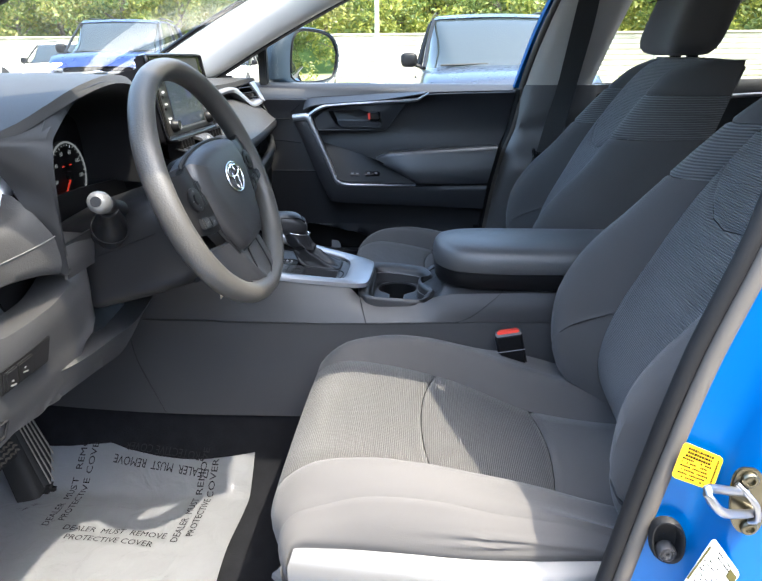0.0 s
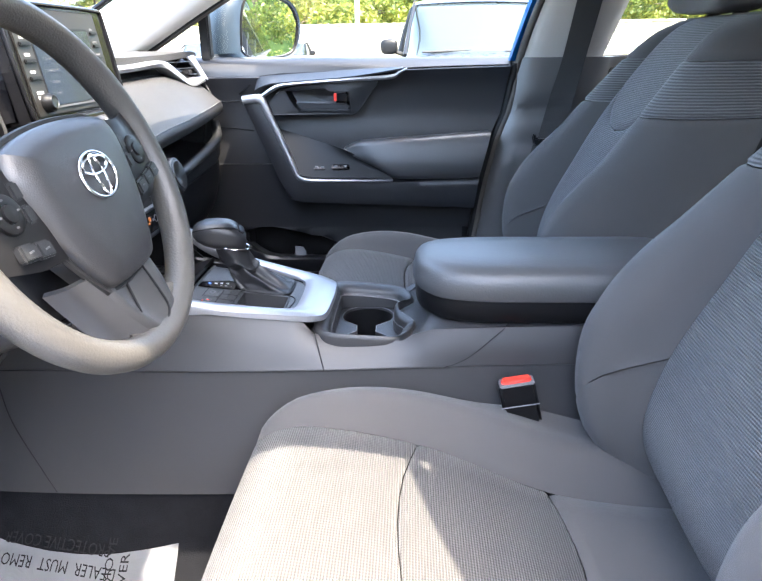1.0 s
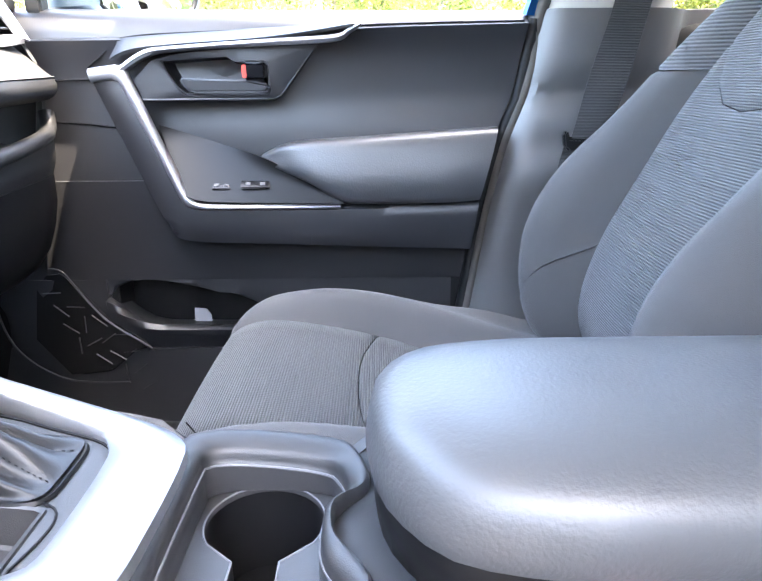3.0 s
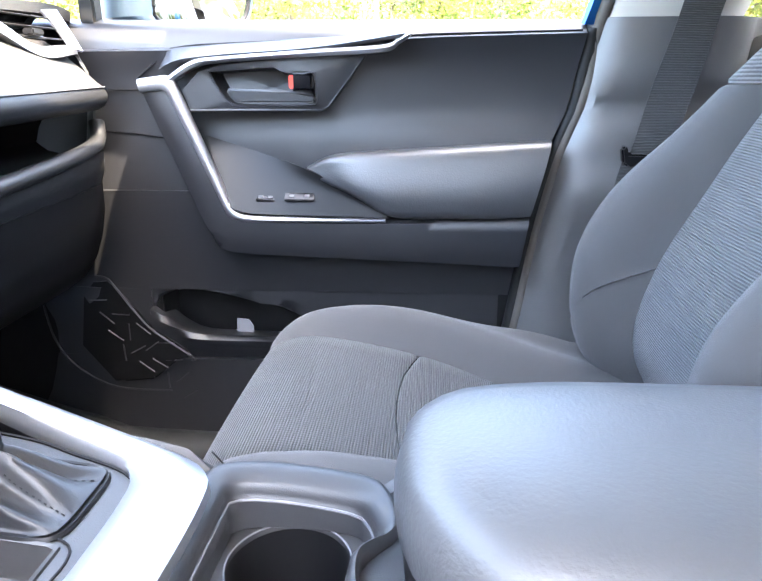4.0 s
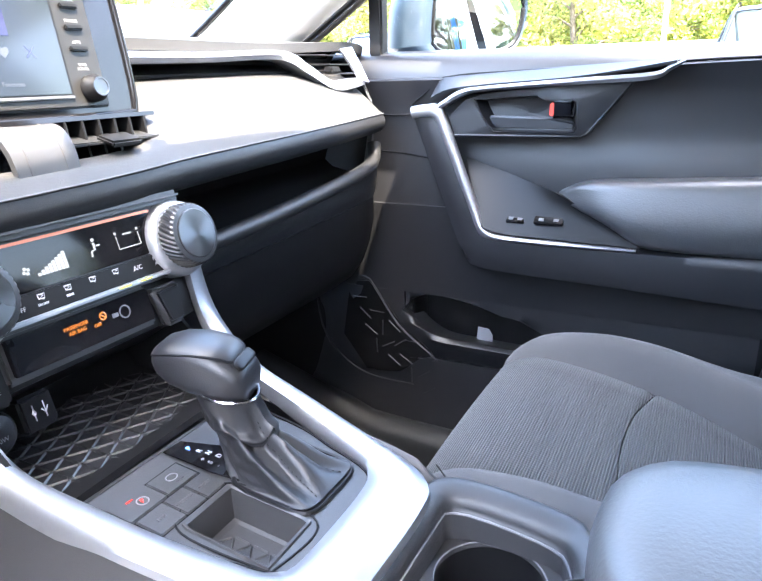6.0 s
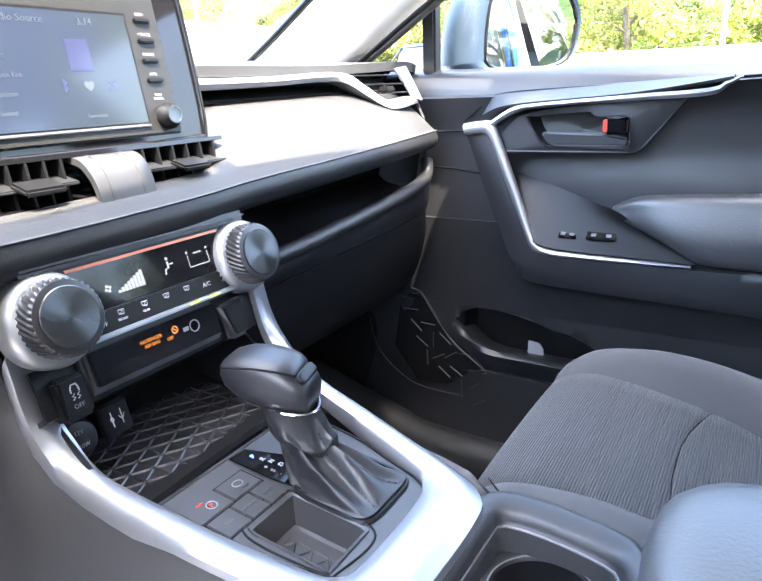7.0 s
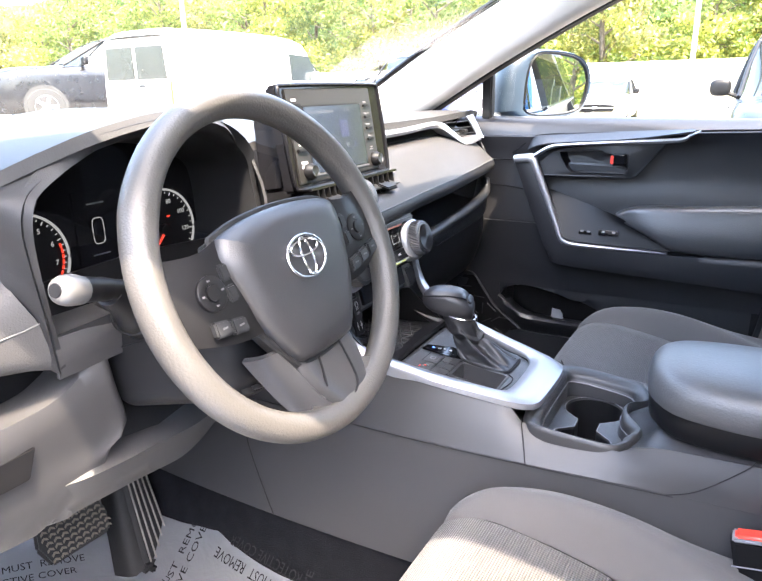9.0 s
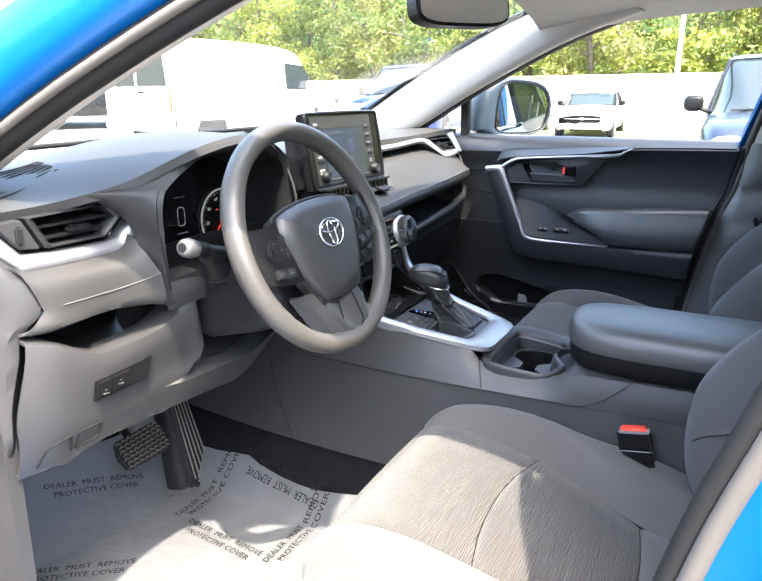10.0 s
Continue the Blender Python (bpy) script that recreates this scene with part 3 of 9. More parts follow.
    part("lower_back_insert", skin([cut(y, d, True) for y, d in zip(yb, db_)], m=40, sub=1, thick=0.02, along=False), RIB_BACK, t, "finely ribbed grey cloth")
    part("upper_back_insert", skin([cut(y, d, False) for y, d in zip(yb, db_)], m=26, sub=1, thick=0.02, along=False), RIB_BACK, t, "finely ribbed grey cloth")
    whole = front + upper[1:]
    n = 14
    for s in (-1, 1):
        f = resample([Vector((x, 0, z)) for x, z in whole], n)
        c = resample([Vector((x, 0, z)) for x, z in crest], n)
        def yy(pts, y, dx=0.0):
            return [Vector((p.x + dx, s * y * k(p.z), p.z)) for p in pts]
        mid = [a.lerp(b, 0.65) + Vector((-0.008, 0, 0)) for a, b in zip(f, c)]
        back = [Vector((0.47 + (p.z - 0.68) * 0.42, 0, p.z)) for p in c]
        outline = [yy(f, V + 0.001, 0.006), yy(mid, 0.178), yy(c, 0.207), yy(c, 0.232, 0.012), yy([p.lerp(q, 0.35) for p, q in zip(c, back)], 0.25), yy([p.lerp(q, 0.8) for p, q in zip(c, back)], 0.245), yy(back, 0.225, 0.01)]
        base_z = (0.866, 0.826, 0.782, 0.746, 0.728, 0.72, 0.72)
        def span(z0, z1):
            """The bolster between two cross seams, its ends tucked in."""
            cut_rows = []
            for i, row in enumerate(outline):
                lo, hi = (base_z[i] if z0 is None else z0), (base_z[i] if z1 is None else z1)
                pts = [p for p in resample(row, 400) if lo <= p.z < hi]
                for e in (0, -1):
                    pts[e] = pts[e] + Vector((0.0035, -s * 0.003, 0))
                cut_rows.append(pts)
            return cut_rows
        part("bolster_foot", skin(span(0.0, None), m=20, sub=3), CLOTH, t, "smooth charcoal cloth")
        part("back_bolster", skin(span(None, 1.096), m=40, sub=3, thick=0.01), CLOTH, t, "smooth charcoal cloth")
        part("shoulder_wing", skin(span(1.096, 1.186), m=16, sub=3, thick=0.01), RIB_SHOULDER, t, "coarsely ribbed dark grey cloth")
        part("shoulder_cap", skin(span(1.186, 9.0), m=14, sub=3, thick=0.01), CLOTH, t, "smooth charcoal cloth")
    bk = [(0.47 + (z - 0.68) * 0.42 + 0.012, z) for z in (0.6, 0.8, 1.0, 1.2, 1.25)] + [(0.68, 1.260), (0.635, 1.264)]
    part("seat_back", skin([col(bk, y) for y in (-0.226, -0.1, 0, 0.1, 0.226)], m=26, sub=2, thick=0.01), CLOTH, t)
    head = thing_part_headrest(t)
    part("recliner_lever", tube(resample(P((0.30, -0.30, 0.665), (0.36, -0.303, 0.662), (0.43, -0.30, 0.67)), 10), 0.011, 8, squash=1.4), SMOOTH, t)
    return t


def thing_part_headrest(t):
    bm = bmesh.new()
    bmesh.ops.create_cube(bm, size=1.0)
    bmesh.ops.subdivide_edges(bm, edges=bm.edges[:], cuts=7, use_grid_fill=True)
    for v in bm.verts:
        p = v.co * 2
        q = Vector([math.copysign(abs(c) ** 0.9, c) for c in p])
        r = (abs(p.x) ** 5 + abs(p.y) ** 5 + abs(p.z) ** 5) ** 0.2
        q = p / max(r, 1e-6) * max(abs(p.x), abs(p.y), abs(p.z))
        x, y, z = q.x * 0.062, q.y * 0.132 * (1 - 0.1 * q.z), q.z * 0.105
        x += -0.022 * (y / 0.13) ** 2 + 0.3 * z
        v.co = (0.668 + x, y, 1.372 + z)
    h = part("headrest", bm, CLOTH, t, "rounded cloth headrest")
    part("head_seam", tube(resample([Vector((0.601 + 0.3 * z - 0.022 * (y / 0.13) ** 2, y, 1.372 + z)) for y, z in ((-0.123, 0.02), (-0.06, 0.024), (0, 0.025), (0.06, 0.024), (0.123, 0.02))], 20), 0.0014, 6), INK, h)
    for y in (-0.052, 0.058):
        part("headrest_post", tube(P((0.648, y, 1.252), (0.648, y, 1.30)), 0.007, 10), CHROME, t, "chrome headrest post")
        part("post_collar", lathe([(0.014, 0), (0.013, 0.008), (0.009, 0.01)], pose(0.648, y, 1.262), 14), SMOOTH, t)
    return h


driver_seat = seat()
tagged(driver_seat, "charcoal cloth driver's seat with ribbed inserts", "seat")
driver_seat.location = (0, -0.40, 0)
pass_seat = copy_thing(driver_seat, pose(0, 0.368, 0.016))
tagged(pass_seat, "charcoal cloth front passenger seat with ribbed inserts", "seat")

# ---- centre console ----
con = thing("centre_console", "dark plastic centre console with silver trim", "console")
LOW = P((-0.95, -0.20, 0.64), (-0.75, -0.20, 0.615), (-0.49, -0.195, 0.60), (-0.2, -0.19, 0.60), (0.1, -0.17, 0.595), (0.50, -0.16, 0.59))
SEAM = P((-0.95, -0.185, 0.80), (-0.75, -0.18, 0.80), (-0.49, -0.175, 0.80), (-0.25, -0.163, 0.793), (-0.073, -0.148, 0.789), (0.108, -0.136, 0.79), (0.50, -0.135, 0.80))
TOP = P((-0.95, -0.16, 1.04), (-0.75, -0.155, 1.04), (-0.49, -0.148, 1.03), (-0.405, -0.1425, 0.985), (-0.396, -0.1415, 0.943), (-0.380, -0.141, 0.908), (-0.347, -0.135, 0.888), (-0.242, -0.1265, 0.8715), (-0.112, -0.1165, 0.853), (-0.088, -0.1165, 0.833), (0.03, -0.1180, 0.824), (0.055, -0.1195, 0.830), (0.10, -0.122, 0.845), (0.50, -0.125, 0.856))
for side in (0, 1):
    f = (lambda c: c) if side == 0 else mirror_y
    part("lower_side_panel", skin([f(LOW), f([p + Vector((0, 0.002, 0)) for p in SEAM])], m=50, sub=6, thick=0.01), PANEL, con)
    mid = [a.lerp(b, 0.5) + Vector((0, -0.003, 0)) for a, b in zip(resample(SEAM, 30), resample(TOP, 30))]
    part("upper_side_panel", skin([f([p + Vector((0, -0.001, 0.002)) for p in resample(SEAM, 30)]), f(mid), f(TOP)], m=60, sub=4, thick=0.01), PANEL, con)
OUT = P((-0.40, -0.138, 1.0), (-0.392, -0.137, 0.952), (-0.376, -0.135, 0.918), (-0.345, -0.132, 0.894), (-0.242, -0.127, 0.877), (-0.13, -0.117, 0.863), (-0.098, -0.111, 0.859), (-0.082, -0.095, 0.8565), (-0.077, -0.045, 0.858), (-0.077, 0.018, 0.858), (-0.085, 0.048, 0.857), (-0.116, 0.070, 0.859), (-0.21, 0.099, 0.873), (-0.30, 0.115, 0.896), (-0.352, 0.129, 0.928), (-0.372, 0.131, 0.96), (-0.382, 0.131, 1.0))
INN = P((-0.403, -0.122, 1.0), (-0.394, -0.121, 0.955), (-0.375, -0.118, 0.92), (-0.338, -0.116, 0.893), (-0.242, -0.107, 0.873), (-0.155, -0.097, 0.861), (-0.133, -0.09, 0.858), (-0.122, -0.076, 0.857), (-0.119, -0.03, 0.858), (-0.12, 0.012, 0.858), (-0.125, 0.038, 0.858), (-0.145, 0.059, 0.861), (-0.228, 0.085, 0.877), (-0.308, 0.104, 0.902), (-0.353, 0.112, 0.934), (-0.368, 0.114, 0.964), (-0.376, 0.114, 1.0))
o, i_ = resample(OUT, 90), resample(INN, 90)
def outward(d, h):
    return [a + (a - b).normalized() * d + Vector((0, 0, h * (1 + 2.5 * max(0, min(1, (a.z - 0.878) / 0.015)) if a.y < 0 and h < -0.005 else 1))) for a, b in zip(o, i_)]
part("silver_trim", skin([[b + Vector((0, 0, -0.012)) for b in i_], [b + Vector((0, 0, 0.001)) for b in i_], [a.lerp(b, 0.5) + Vector((0, 0, 0.0035)) for a, b in zip(o, i_)], outward(-0.004, 0.001), outward(0.001, -0.002), outward(0.001, -0.007)], m=90, sub=2, thick=0.004), SILVER, con, "satin silver surround")

# console top panel, in its own sloping plane: u forward, v to the passenger side
CM = frame_of((-0.122, -0.018, 0.8545), (-1, 0, 0.115), (0, -1, 0))
def cu(u, v, h=0.0):
    """A point on the console's top: u forward, v across, h above."""
    return CM @ Vector((u, -v, h))
def plate(u0, u1, v0, v1, h0, h1, bevel=0.0015):
    return prism([cu(u0, v0, h0), cu(u1, v0, h0), cu(u1, v1, h0), cu(u0, v1, h0)], CM.to_3x3() @ Vector((0, 0, h1 - h0)), bevel)
BU0, BU1, BV0, BV1 = 0.022, 0.096, -0.063, -0.011
def lerp_list(pts, u):
    for (a, va), (b, vb) in zip(pts, pts[1:]):
        if u <= b:
            return va + (vb - va) * (u - a) / (b - a)
    return pts[-1][1]
def v_left(u):
    return lerp_list([(-0.002, -0.060), (0.014, -0.067), (0.073, -0.083), (0.141, -0.092), (0.20, -0.094)], u)
def v_right(u):
    return lerp_list([(-0.002, 0.050), (0.006, 0.059), (0.022, 0.071), (0.098, 0.092), (0.20, 0.10)], u)
us = [-0.001, 0.006, 0.014, BU0, 0.05, 0.073, BU1, 0.125, 0.155, 0.174]
bm = bmesh.new()
for ua, ub in zip(us, us[1:]):
    rows_ = [(v_left(ua), BV0, BV1, v_right(ua)), (v_left(ub), BV0, BV1, v_right(ub))]
    for b in range(3):
        if b == 1 and BU0 - 1e-6 <= ua < BU1 - 1e-6:
            continue
        bm.faces.new([bm.verts.new(p) for p in (cu(ua, rows_[0][b]), cu(ub, rows_[1][b]), cu(ub, rows_[1][b + 1]), cu(ua, rows_[0][b + 1]))])
bmesh.ops.remove_doubles(bm, verts=bm.verts, dist=0.0008)
bmesh.ops.recalc_face_normals(bm, faces=bm.faces)
bmesh.ops.solidify(bm, geom=bm.faces[:], thickness=0.006)
part("shifter_panel", bm, PANEL, con)
part("panel_front", skin([[cu(0.173, v, 0.001) for v in (-0.09, 0, 0.1)], [cu(0.181, v, -0.004) for v in (-0.09, 0, 0.1)], [cu(0.186, v, -0.024) for v in (-0.09, 0, 0.1)]], m=12, sub=3, thick=0.003), PANEL, con)
edge_ = [cu(u, v_left(u) + 0.002, 0.0006) for u in (0.17, 0.141, 0.1, 0.073, 0.04, 0.014, 0.004)] + [cu(-0.0005, v, 0.0006) for v in (-0.055, 0.0, 0.045)] + [cu(u, v_right(u) - 0.002, 0.0006) for u in (0.006, 0.022, 0.06, 0.098, 0.17)]
part("panel_joint", tube(resample(edge_, 60), 0.0013, 5), INK, con)
binp = [cu(BU0, BV0), cu(BU1, BV0), cu(BU1, BV1), cu(BU0, BV1), cu(BU0, BV0)]
def shrink(pts, f, h):
    c = sum(pts[:-1], Vector()) / 4
    return [c.lerp(p, f) + Vector((0, 0, h)) for p in pts]
part("coin_bin", skin([shrink(binp, 1.05, 0.002), shrink(binp, 0.97, 0.001), shrink(binp, 0.93, -0.026), shrink(binp, 0.5, -0.030), shrink(binp, 0.02, -0.030)], m=41, along=False, thick=0.002), PANEL, con, "open square bin with a patterned rubber base")
part("bin_joint", tube(resample(shrink(binp, 1.13, 0.0008), 60)[:-1], 0.0009, 5, closed=True), INK, con)
def zigzag_mat(name, parent, u0, u1, v0, v1, h, step, r, material=RUBBER):
    """A rubber mat with a raised lattice of crossing ridges."""
    bms = [prism([cu(u0, v0, h), cu(u1, v0, h), cu(u1, v1, h), cu(u0, v1, h)], CM.to_3x3() @ Vector((0, 0, -0.002)))]
    n = int((u1 - u0 + v1 - v0) / step) + 1
    for k in range(-n, n):
        for du, dv in ((0.5, 0.866), (0.5, -0.866), (1.0, 0.0)):
            for q in range(-n, n):
                a = Vector((u0 + step * (q + 0.5 * (k % 2)), v0 + 0.866 * step * k))
                p0, p1 = (a.x + 0.12 * step * du, a.y + 0.12 * step * dv), (a.x + 0.88 * step * du, a.y + 0.88 * step * dv)
                if all(u0 < p[0] < u1 and v0 < p[1] < v1 for p in (p0, p1)):
                    bms.append(tube([cu(p0[0], p0[1], h + r * 0.3), cu(p1[0], p1[1], h + r * 0.3)], r, 4))
    return part(name, merge(*bms), material, parent)
tagged(zigzag_mat("bin_mat", con, BU0 + 0.005, BU1 - 0.005, BV0 + 0.005, BV1 - 0.005, -0.027, 0.017, 0.0011, PANEL), kind="stuff")
part("key_bed", plate(0.1005, 0.1545, -0.0825, -0.009, -0.001, 0.0006), INK, con)
for (u0, u1, v0, v1) in ((0.128, 0.154, -0.082, -0.0455), (0.128, 0.152, -0.0445, -0.012), (0.1015, 0.1265, -0.079, -0.0535), (0.1015, 0.1265, -0.0525, -0.0315), (0.1015, 0.1265, -0.0305, -0.0100)):
    part("console_button", plate(u0, u1, v0, v1, -0.001, 0.0022, 0.0008), PANEL, con)
def on_panel(u, v, h=0.0025):
    return CM @ pose(u, -v, h, 0, 0, -90)
brake_ring = [cu(0.139 + 0.0045 * math.cos(a), -0.060 + 0.0045 * math.sin(a), 0.0026) for a in [2 * math.pi * q / 20 for q in range(20)]]
part("brake_mark", tube(brake_ring, 0.0006, 4, closed=True), GREYMARK, con)
text_mesh("brake_mark", "P", 0.0065, on_panel(0.139, -0.060), RED, con)
text_mesh("brake_mark", "PUSH", 0.0026, on_panel(0.1465, -0.066), RED, con)
part("hold_mark", tube([cu(0.141 + 0.0038 * math.cos(a), -0.028 + 0.005 * math.sin(a), 0.0026) for a in [2 * math.pi * q / 20 for q in range(20)]], 0.0006, 4, closed=True), GREYMARK, con)
text_mesh("hold_mark", "HOLD", 0.0028, on_panel(0.1335, -0.026), GREYDIM, con)
for (w, u, v) in (("SPORT", 0.114, -0.0203), ("NORMAL", 0.114, -0.042), ("ECO", 0.114, -0.066)):
    text_mesh("mode_mark", w, 0.0042, on_panel(u, v), GREYDIM, con)
part("gear_display", prism([cu(0.171, -0.007, 0.0008), cu(0.170, 0.013, 0.0008), cu(0.130, 0.030, 0.0008), cu(0.109, 0.025, 0.0008), cu(0.086, -0.001, 0.0008), cu(0.12, -0.006, 0.0008)], CM.to_3x3() @ Vector((0, 0, 0.0015)), 0.0006), GLOSS, con)
LIT_BLUE = glow("lit blue mark", (0.1, 0.25, 1.0), 0.25)
for w, u, v, m_ in (("P", 0.156, 0.008, LIT_BLUE), ("R", 0.146, 0.010, MARK), ("N", 0.138, 0.0125, MARK), ("D", 0.128, 0.014, MARK), ("+", 0.136, 0.003, GREYMARK), ("S", 0.128, 0.003, GREYMARK), ("-", 0.120, 0.003, GREYMARK)):
    text_mesh("gear_mark", w, 0.0066, on_panel(u, v, 0.0027), m_, con)
# front tray
part("front_tray", skin([P((-0.30, -0.115, 0.872), (-0.31, -0.02, 0.868), (-0.30, 0.10, 0.878)), P((-0.325, -0.118, 0.862), (-0.33, -0.02, 0.86), (-0.325, 0.105, 0.866)), P((-0.46, -0.13, 0.862), (-0.46, -0.02, 0.86), (-0.46, 0.112, 0.866)), P((-0.49, -0.13, 0.92), (-0.49, -0.02, 0.92), (-0.49, 0.112, 0.92)), P((-0.485, -0.13, 1.02), (-0.485, -0.02, 1.02), (-0.485, 0.112, 1.02))], m=16, sub=2, thick=0.006), SMOOTH, con)
CM_KEEP = CM
MATM = mat("ridged rubber mat", (0.014, 0.014, 0.0155), 0.36, spec=0.6, mottle=0.2)
CM = frame_of((-0.318, -0.008, 0.865), (-1, 0, 0.0), (0, -1, 0))
zigzag_mat("tray_mat", con, 0.0, 0.145, -0.108, 0.108, 0.003, 0.022, 0.0013, MATM)
CM = CM_KEEP
tagged(bpy.data.objects["tray_mat"], kind="stuff")
for s, yw in ((-1, -0.122), (1, 0.108)):
    part("tray_wall", skin([P((-0.30, yw, 0.86), (-0.50, yw, 0.86)), P((-0.33, yw, 0.89), (-0.50, yw, 0.92)), P((-0.40, yw, 0.95), (-0.50, yw, 1.03))], m=6, sub=2, thick=0.004), SMOOTH, con)

# cup holder
# Pale colour for thin tubes that paint the highlight along the holder's edges.
EDGE = mat("painted edge highlight", (0.13, 0.13, 0.135), 0.4, mottle=0.3, mottle_scale=60)
CUP_OUT = chaikin(P((-0.098, 0.060, 0), (-0.080, 0.100, 0), (0.030, 0.098, 0), (0.047, 0.078, 0), (0.058, 0.034, 0), (0.032, 0.016, 0), (0.0295, -0.001, 0), (0.033, -0.022, 0), (0.056, -0.050, 0), (0.058, -0.068, 0), (0.044, -0.100, 0), (0.032, -0.120, 0), (-0.020, -0.1245, 0), (-0.068, -0.1265, 0), (-0.086, -0.120, 0), (-0.100, -0.092, 0)))
CUP_IN = chaikin(P((-0.073, 0.045, 0), (-0.071, 0.074, 0), (0.022, 0.071, 0), (0.035, 0.054, 0), (0.041, 0.030, 0), (0.025, 0.014, 0), (0.0225, -0.001, 0), (0.025, -0.036, 0), (0.043, -0.058, 0), (0.045, -0.068, 0), (0.033, -0.094, 0), (0.024, -0.107, 0), (-0.020, -0.112, 0), (-0.060, -0.114, 0), (-0.071, -0.108, 0), (-0.073, -0.085, 0)))
CC = Vector((-0.022, -0.0215, 0))
def cup_z(p):
    return 0.8365 - 0.09 * p.x - (0.005 if p.y < -0.085 else 0.0)
def cup_row(f, h, grow=1.0, flat=None):
    out = []
    for a, b in zip(CUP_OUT, CUP_IN):
        p = a.lerp(b, f)
        p = CC + (p - CC) * grow
        out.append(Vector((p.x, p.y, cup_z(p) + h if flat is None else flat)))
    return out
part("cup_holder_rim", grid_mesh([cup_row(0, -0.070, 1.03), cup_row(0, -0.030, 1.012), cup_row(0, -0.006, 1.005), cup_row(0.06, -0.0015), cup_row(0.2, 0.0005), cup_row(0.45, 0.0), cup_row(0.85, -0.004), cup_row(0.97, -0.008), cup_row(1.0, -0.012), cup_row(1.0, -0.017, 0.985), cup_row(1.0, -0.018, 0.965), cup_row(1.0, -0.030, 0.955)], close_u=True), PANEL, con)
part("cup_rim_highlight", tube(cup_row(1.0, -0.0172, 0.978), 0.0009, 5, closed=True), EDGE, con)
WT = [2 * math.pi * k / 240 for k in range(240)]
def polar(pts, a):
    """How far the outline lies from the holder's centre in the direction a."""
    d, best = Vector((math.cos(a), math.sin(a))), 0.02
    for p, q in zip(pts, pts[1:] + pts[:1]):
        e, s_ = Vector((q.x - p.x, q.y - p.y)), Vector((p.x - CC.x, p.y - CC.y))
        den = d.x * e.y - d.y * e.x
        if abs(den) > 1e-12:
            r, u = (s_.x * e.y - s_.y * e.x) / den, (s_.x * d.y - s_.y * d.x) / den
            if r > 0 and -1e-6 <= u <= 1 + 1e-6:
                best = max(best, r)
    return best
def well_r(a):
    """Two round wells joined by a slot."""
    slot = 0.0155 / max(abs(math.cos(a)), 1e-6)
    b = 0.053 * abs(math.sin(a))
    disc = 0.0435 ** 2 - 0.053 ** 2 + b * b
    if disc > 0 and b - math.sqrt(disc) < slot:
        return b + math.sqrt(disc)
    return min(slot, 0.0205)
inner_r = [polar(cup_row(1.0, 0, 0.955), a) for a in WT]
def well_row(rs, z, f=1.0, d=0.0):
    return [Vector((CC.x + (r * f + d) * math.cos(a), CC.y + (r * f + d) * math.sin(a), z)) for r, a in zip(rs, WT)]
wr_ = [well_r(a) for a in WT]
part("cup_wall", grid_mesh([cup_row(1.0, -0.029, 0.9555), cup_row(1.0, 0, 0.95, 0.802)], close_u=True), PANEL, con)
part("cup_ledge", grid_mesh([well_row(inner_r, 0.8005, 1.01), well_row([max(r, w + 0.002) for r, w in zip(inner_r, wr_)], 0.8005, 0.99), well_row(wr_, 0.8005, 1.0, 0.0012), well_row(wr_, 0.799, 1.0, 0.0002), well_row(wr_, 0.795, 0.995)], close_u=True), PANEL, con, "grey ledge between the two round wells", 35)
part("cup_well", grid_mesh([well_row(wr_, 0.796, 0.995), well_row(wr_, 0.728, 0.95), well_row(wr_, 0.727, 0.5), well_row(wr_, 0.727, 0.01)], close_u=True), SMOOTH, con)
part("well_highlight", tube(well_row(wr_, 0.8006, 1.0, 0.0006)[::2], 0.0008, 5, closed=True), EDGE, con)
for (x, y, tn) in ((-0.048, -0.058, 30), (0.004, -0.060, -35)):
    part("cup_spring", block(-0.006, 0.006, -0.003, 0.003, -0.034, 0.0, 0.002, 1, pose(x, y, 0.786, 14, 0, tn)), PILLAR_GREY, con, "grey sprung cup grip")
# saddle and armrest
part("saddle", skin([P((0.038, -0.1185, 0.816), (0.050, -0.06, 0.818), (0.030, 0.0, 0.820), (0.050, 0.04, 0.820), (0.034, 0.095, 0.818)), P((0.066, -0.1195, 0.8365), (0.078, -0.055, 0.838), (0.060, 0.0, 0.838), (0.078, 0.045, 0.838), (0.066, 0.097, 0.836)), P((0.12, -0.1225, 0.8465), (0.11, -0.05, 0.868), (0.11, 0.0, 0.868), (0.11, 0.05, 0.868), (0.12, 0.10, 0.856)), P((0.46, -0.125, 0.8555), (0.46, -0.05, 0.87), (0.46, 0, 0.87), (0.46, 0.05, 0.87), (0.46, 0.10, 0.856))], m=24, sub=5, thick=0.006), PANEL, con)
ARM = [(0.055, -0.025), (0.058, 0.01), (0.070, 0.035), (0.095, 0.054), (0.15, 0.065), (0.22, 0.0665), (0.29, 0.0665), (0.36, 0.0665), (0.42, 0.066), (0.455, 0.05), (0.46, -0.03), (0.455, -0.115), (0.42, -0.132), (0.36, -0.1325), (0.29, -0.1325), (0.22, -0.1325), (0.155, -0.131), (0.10, -0.118), (0.074, -0.092), (0.060, -0.062), (0.055, -0.025)]
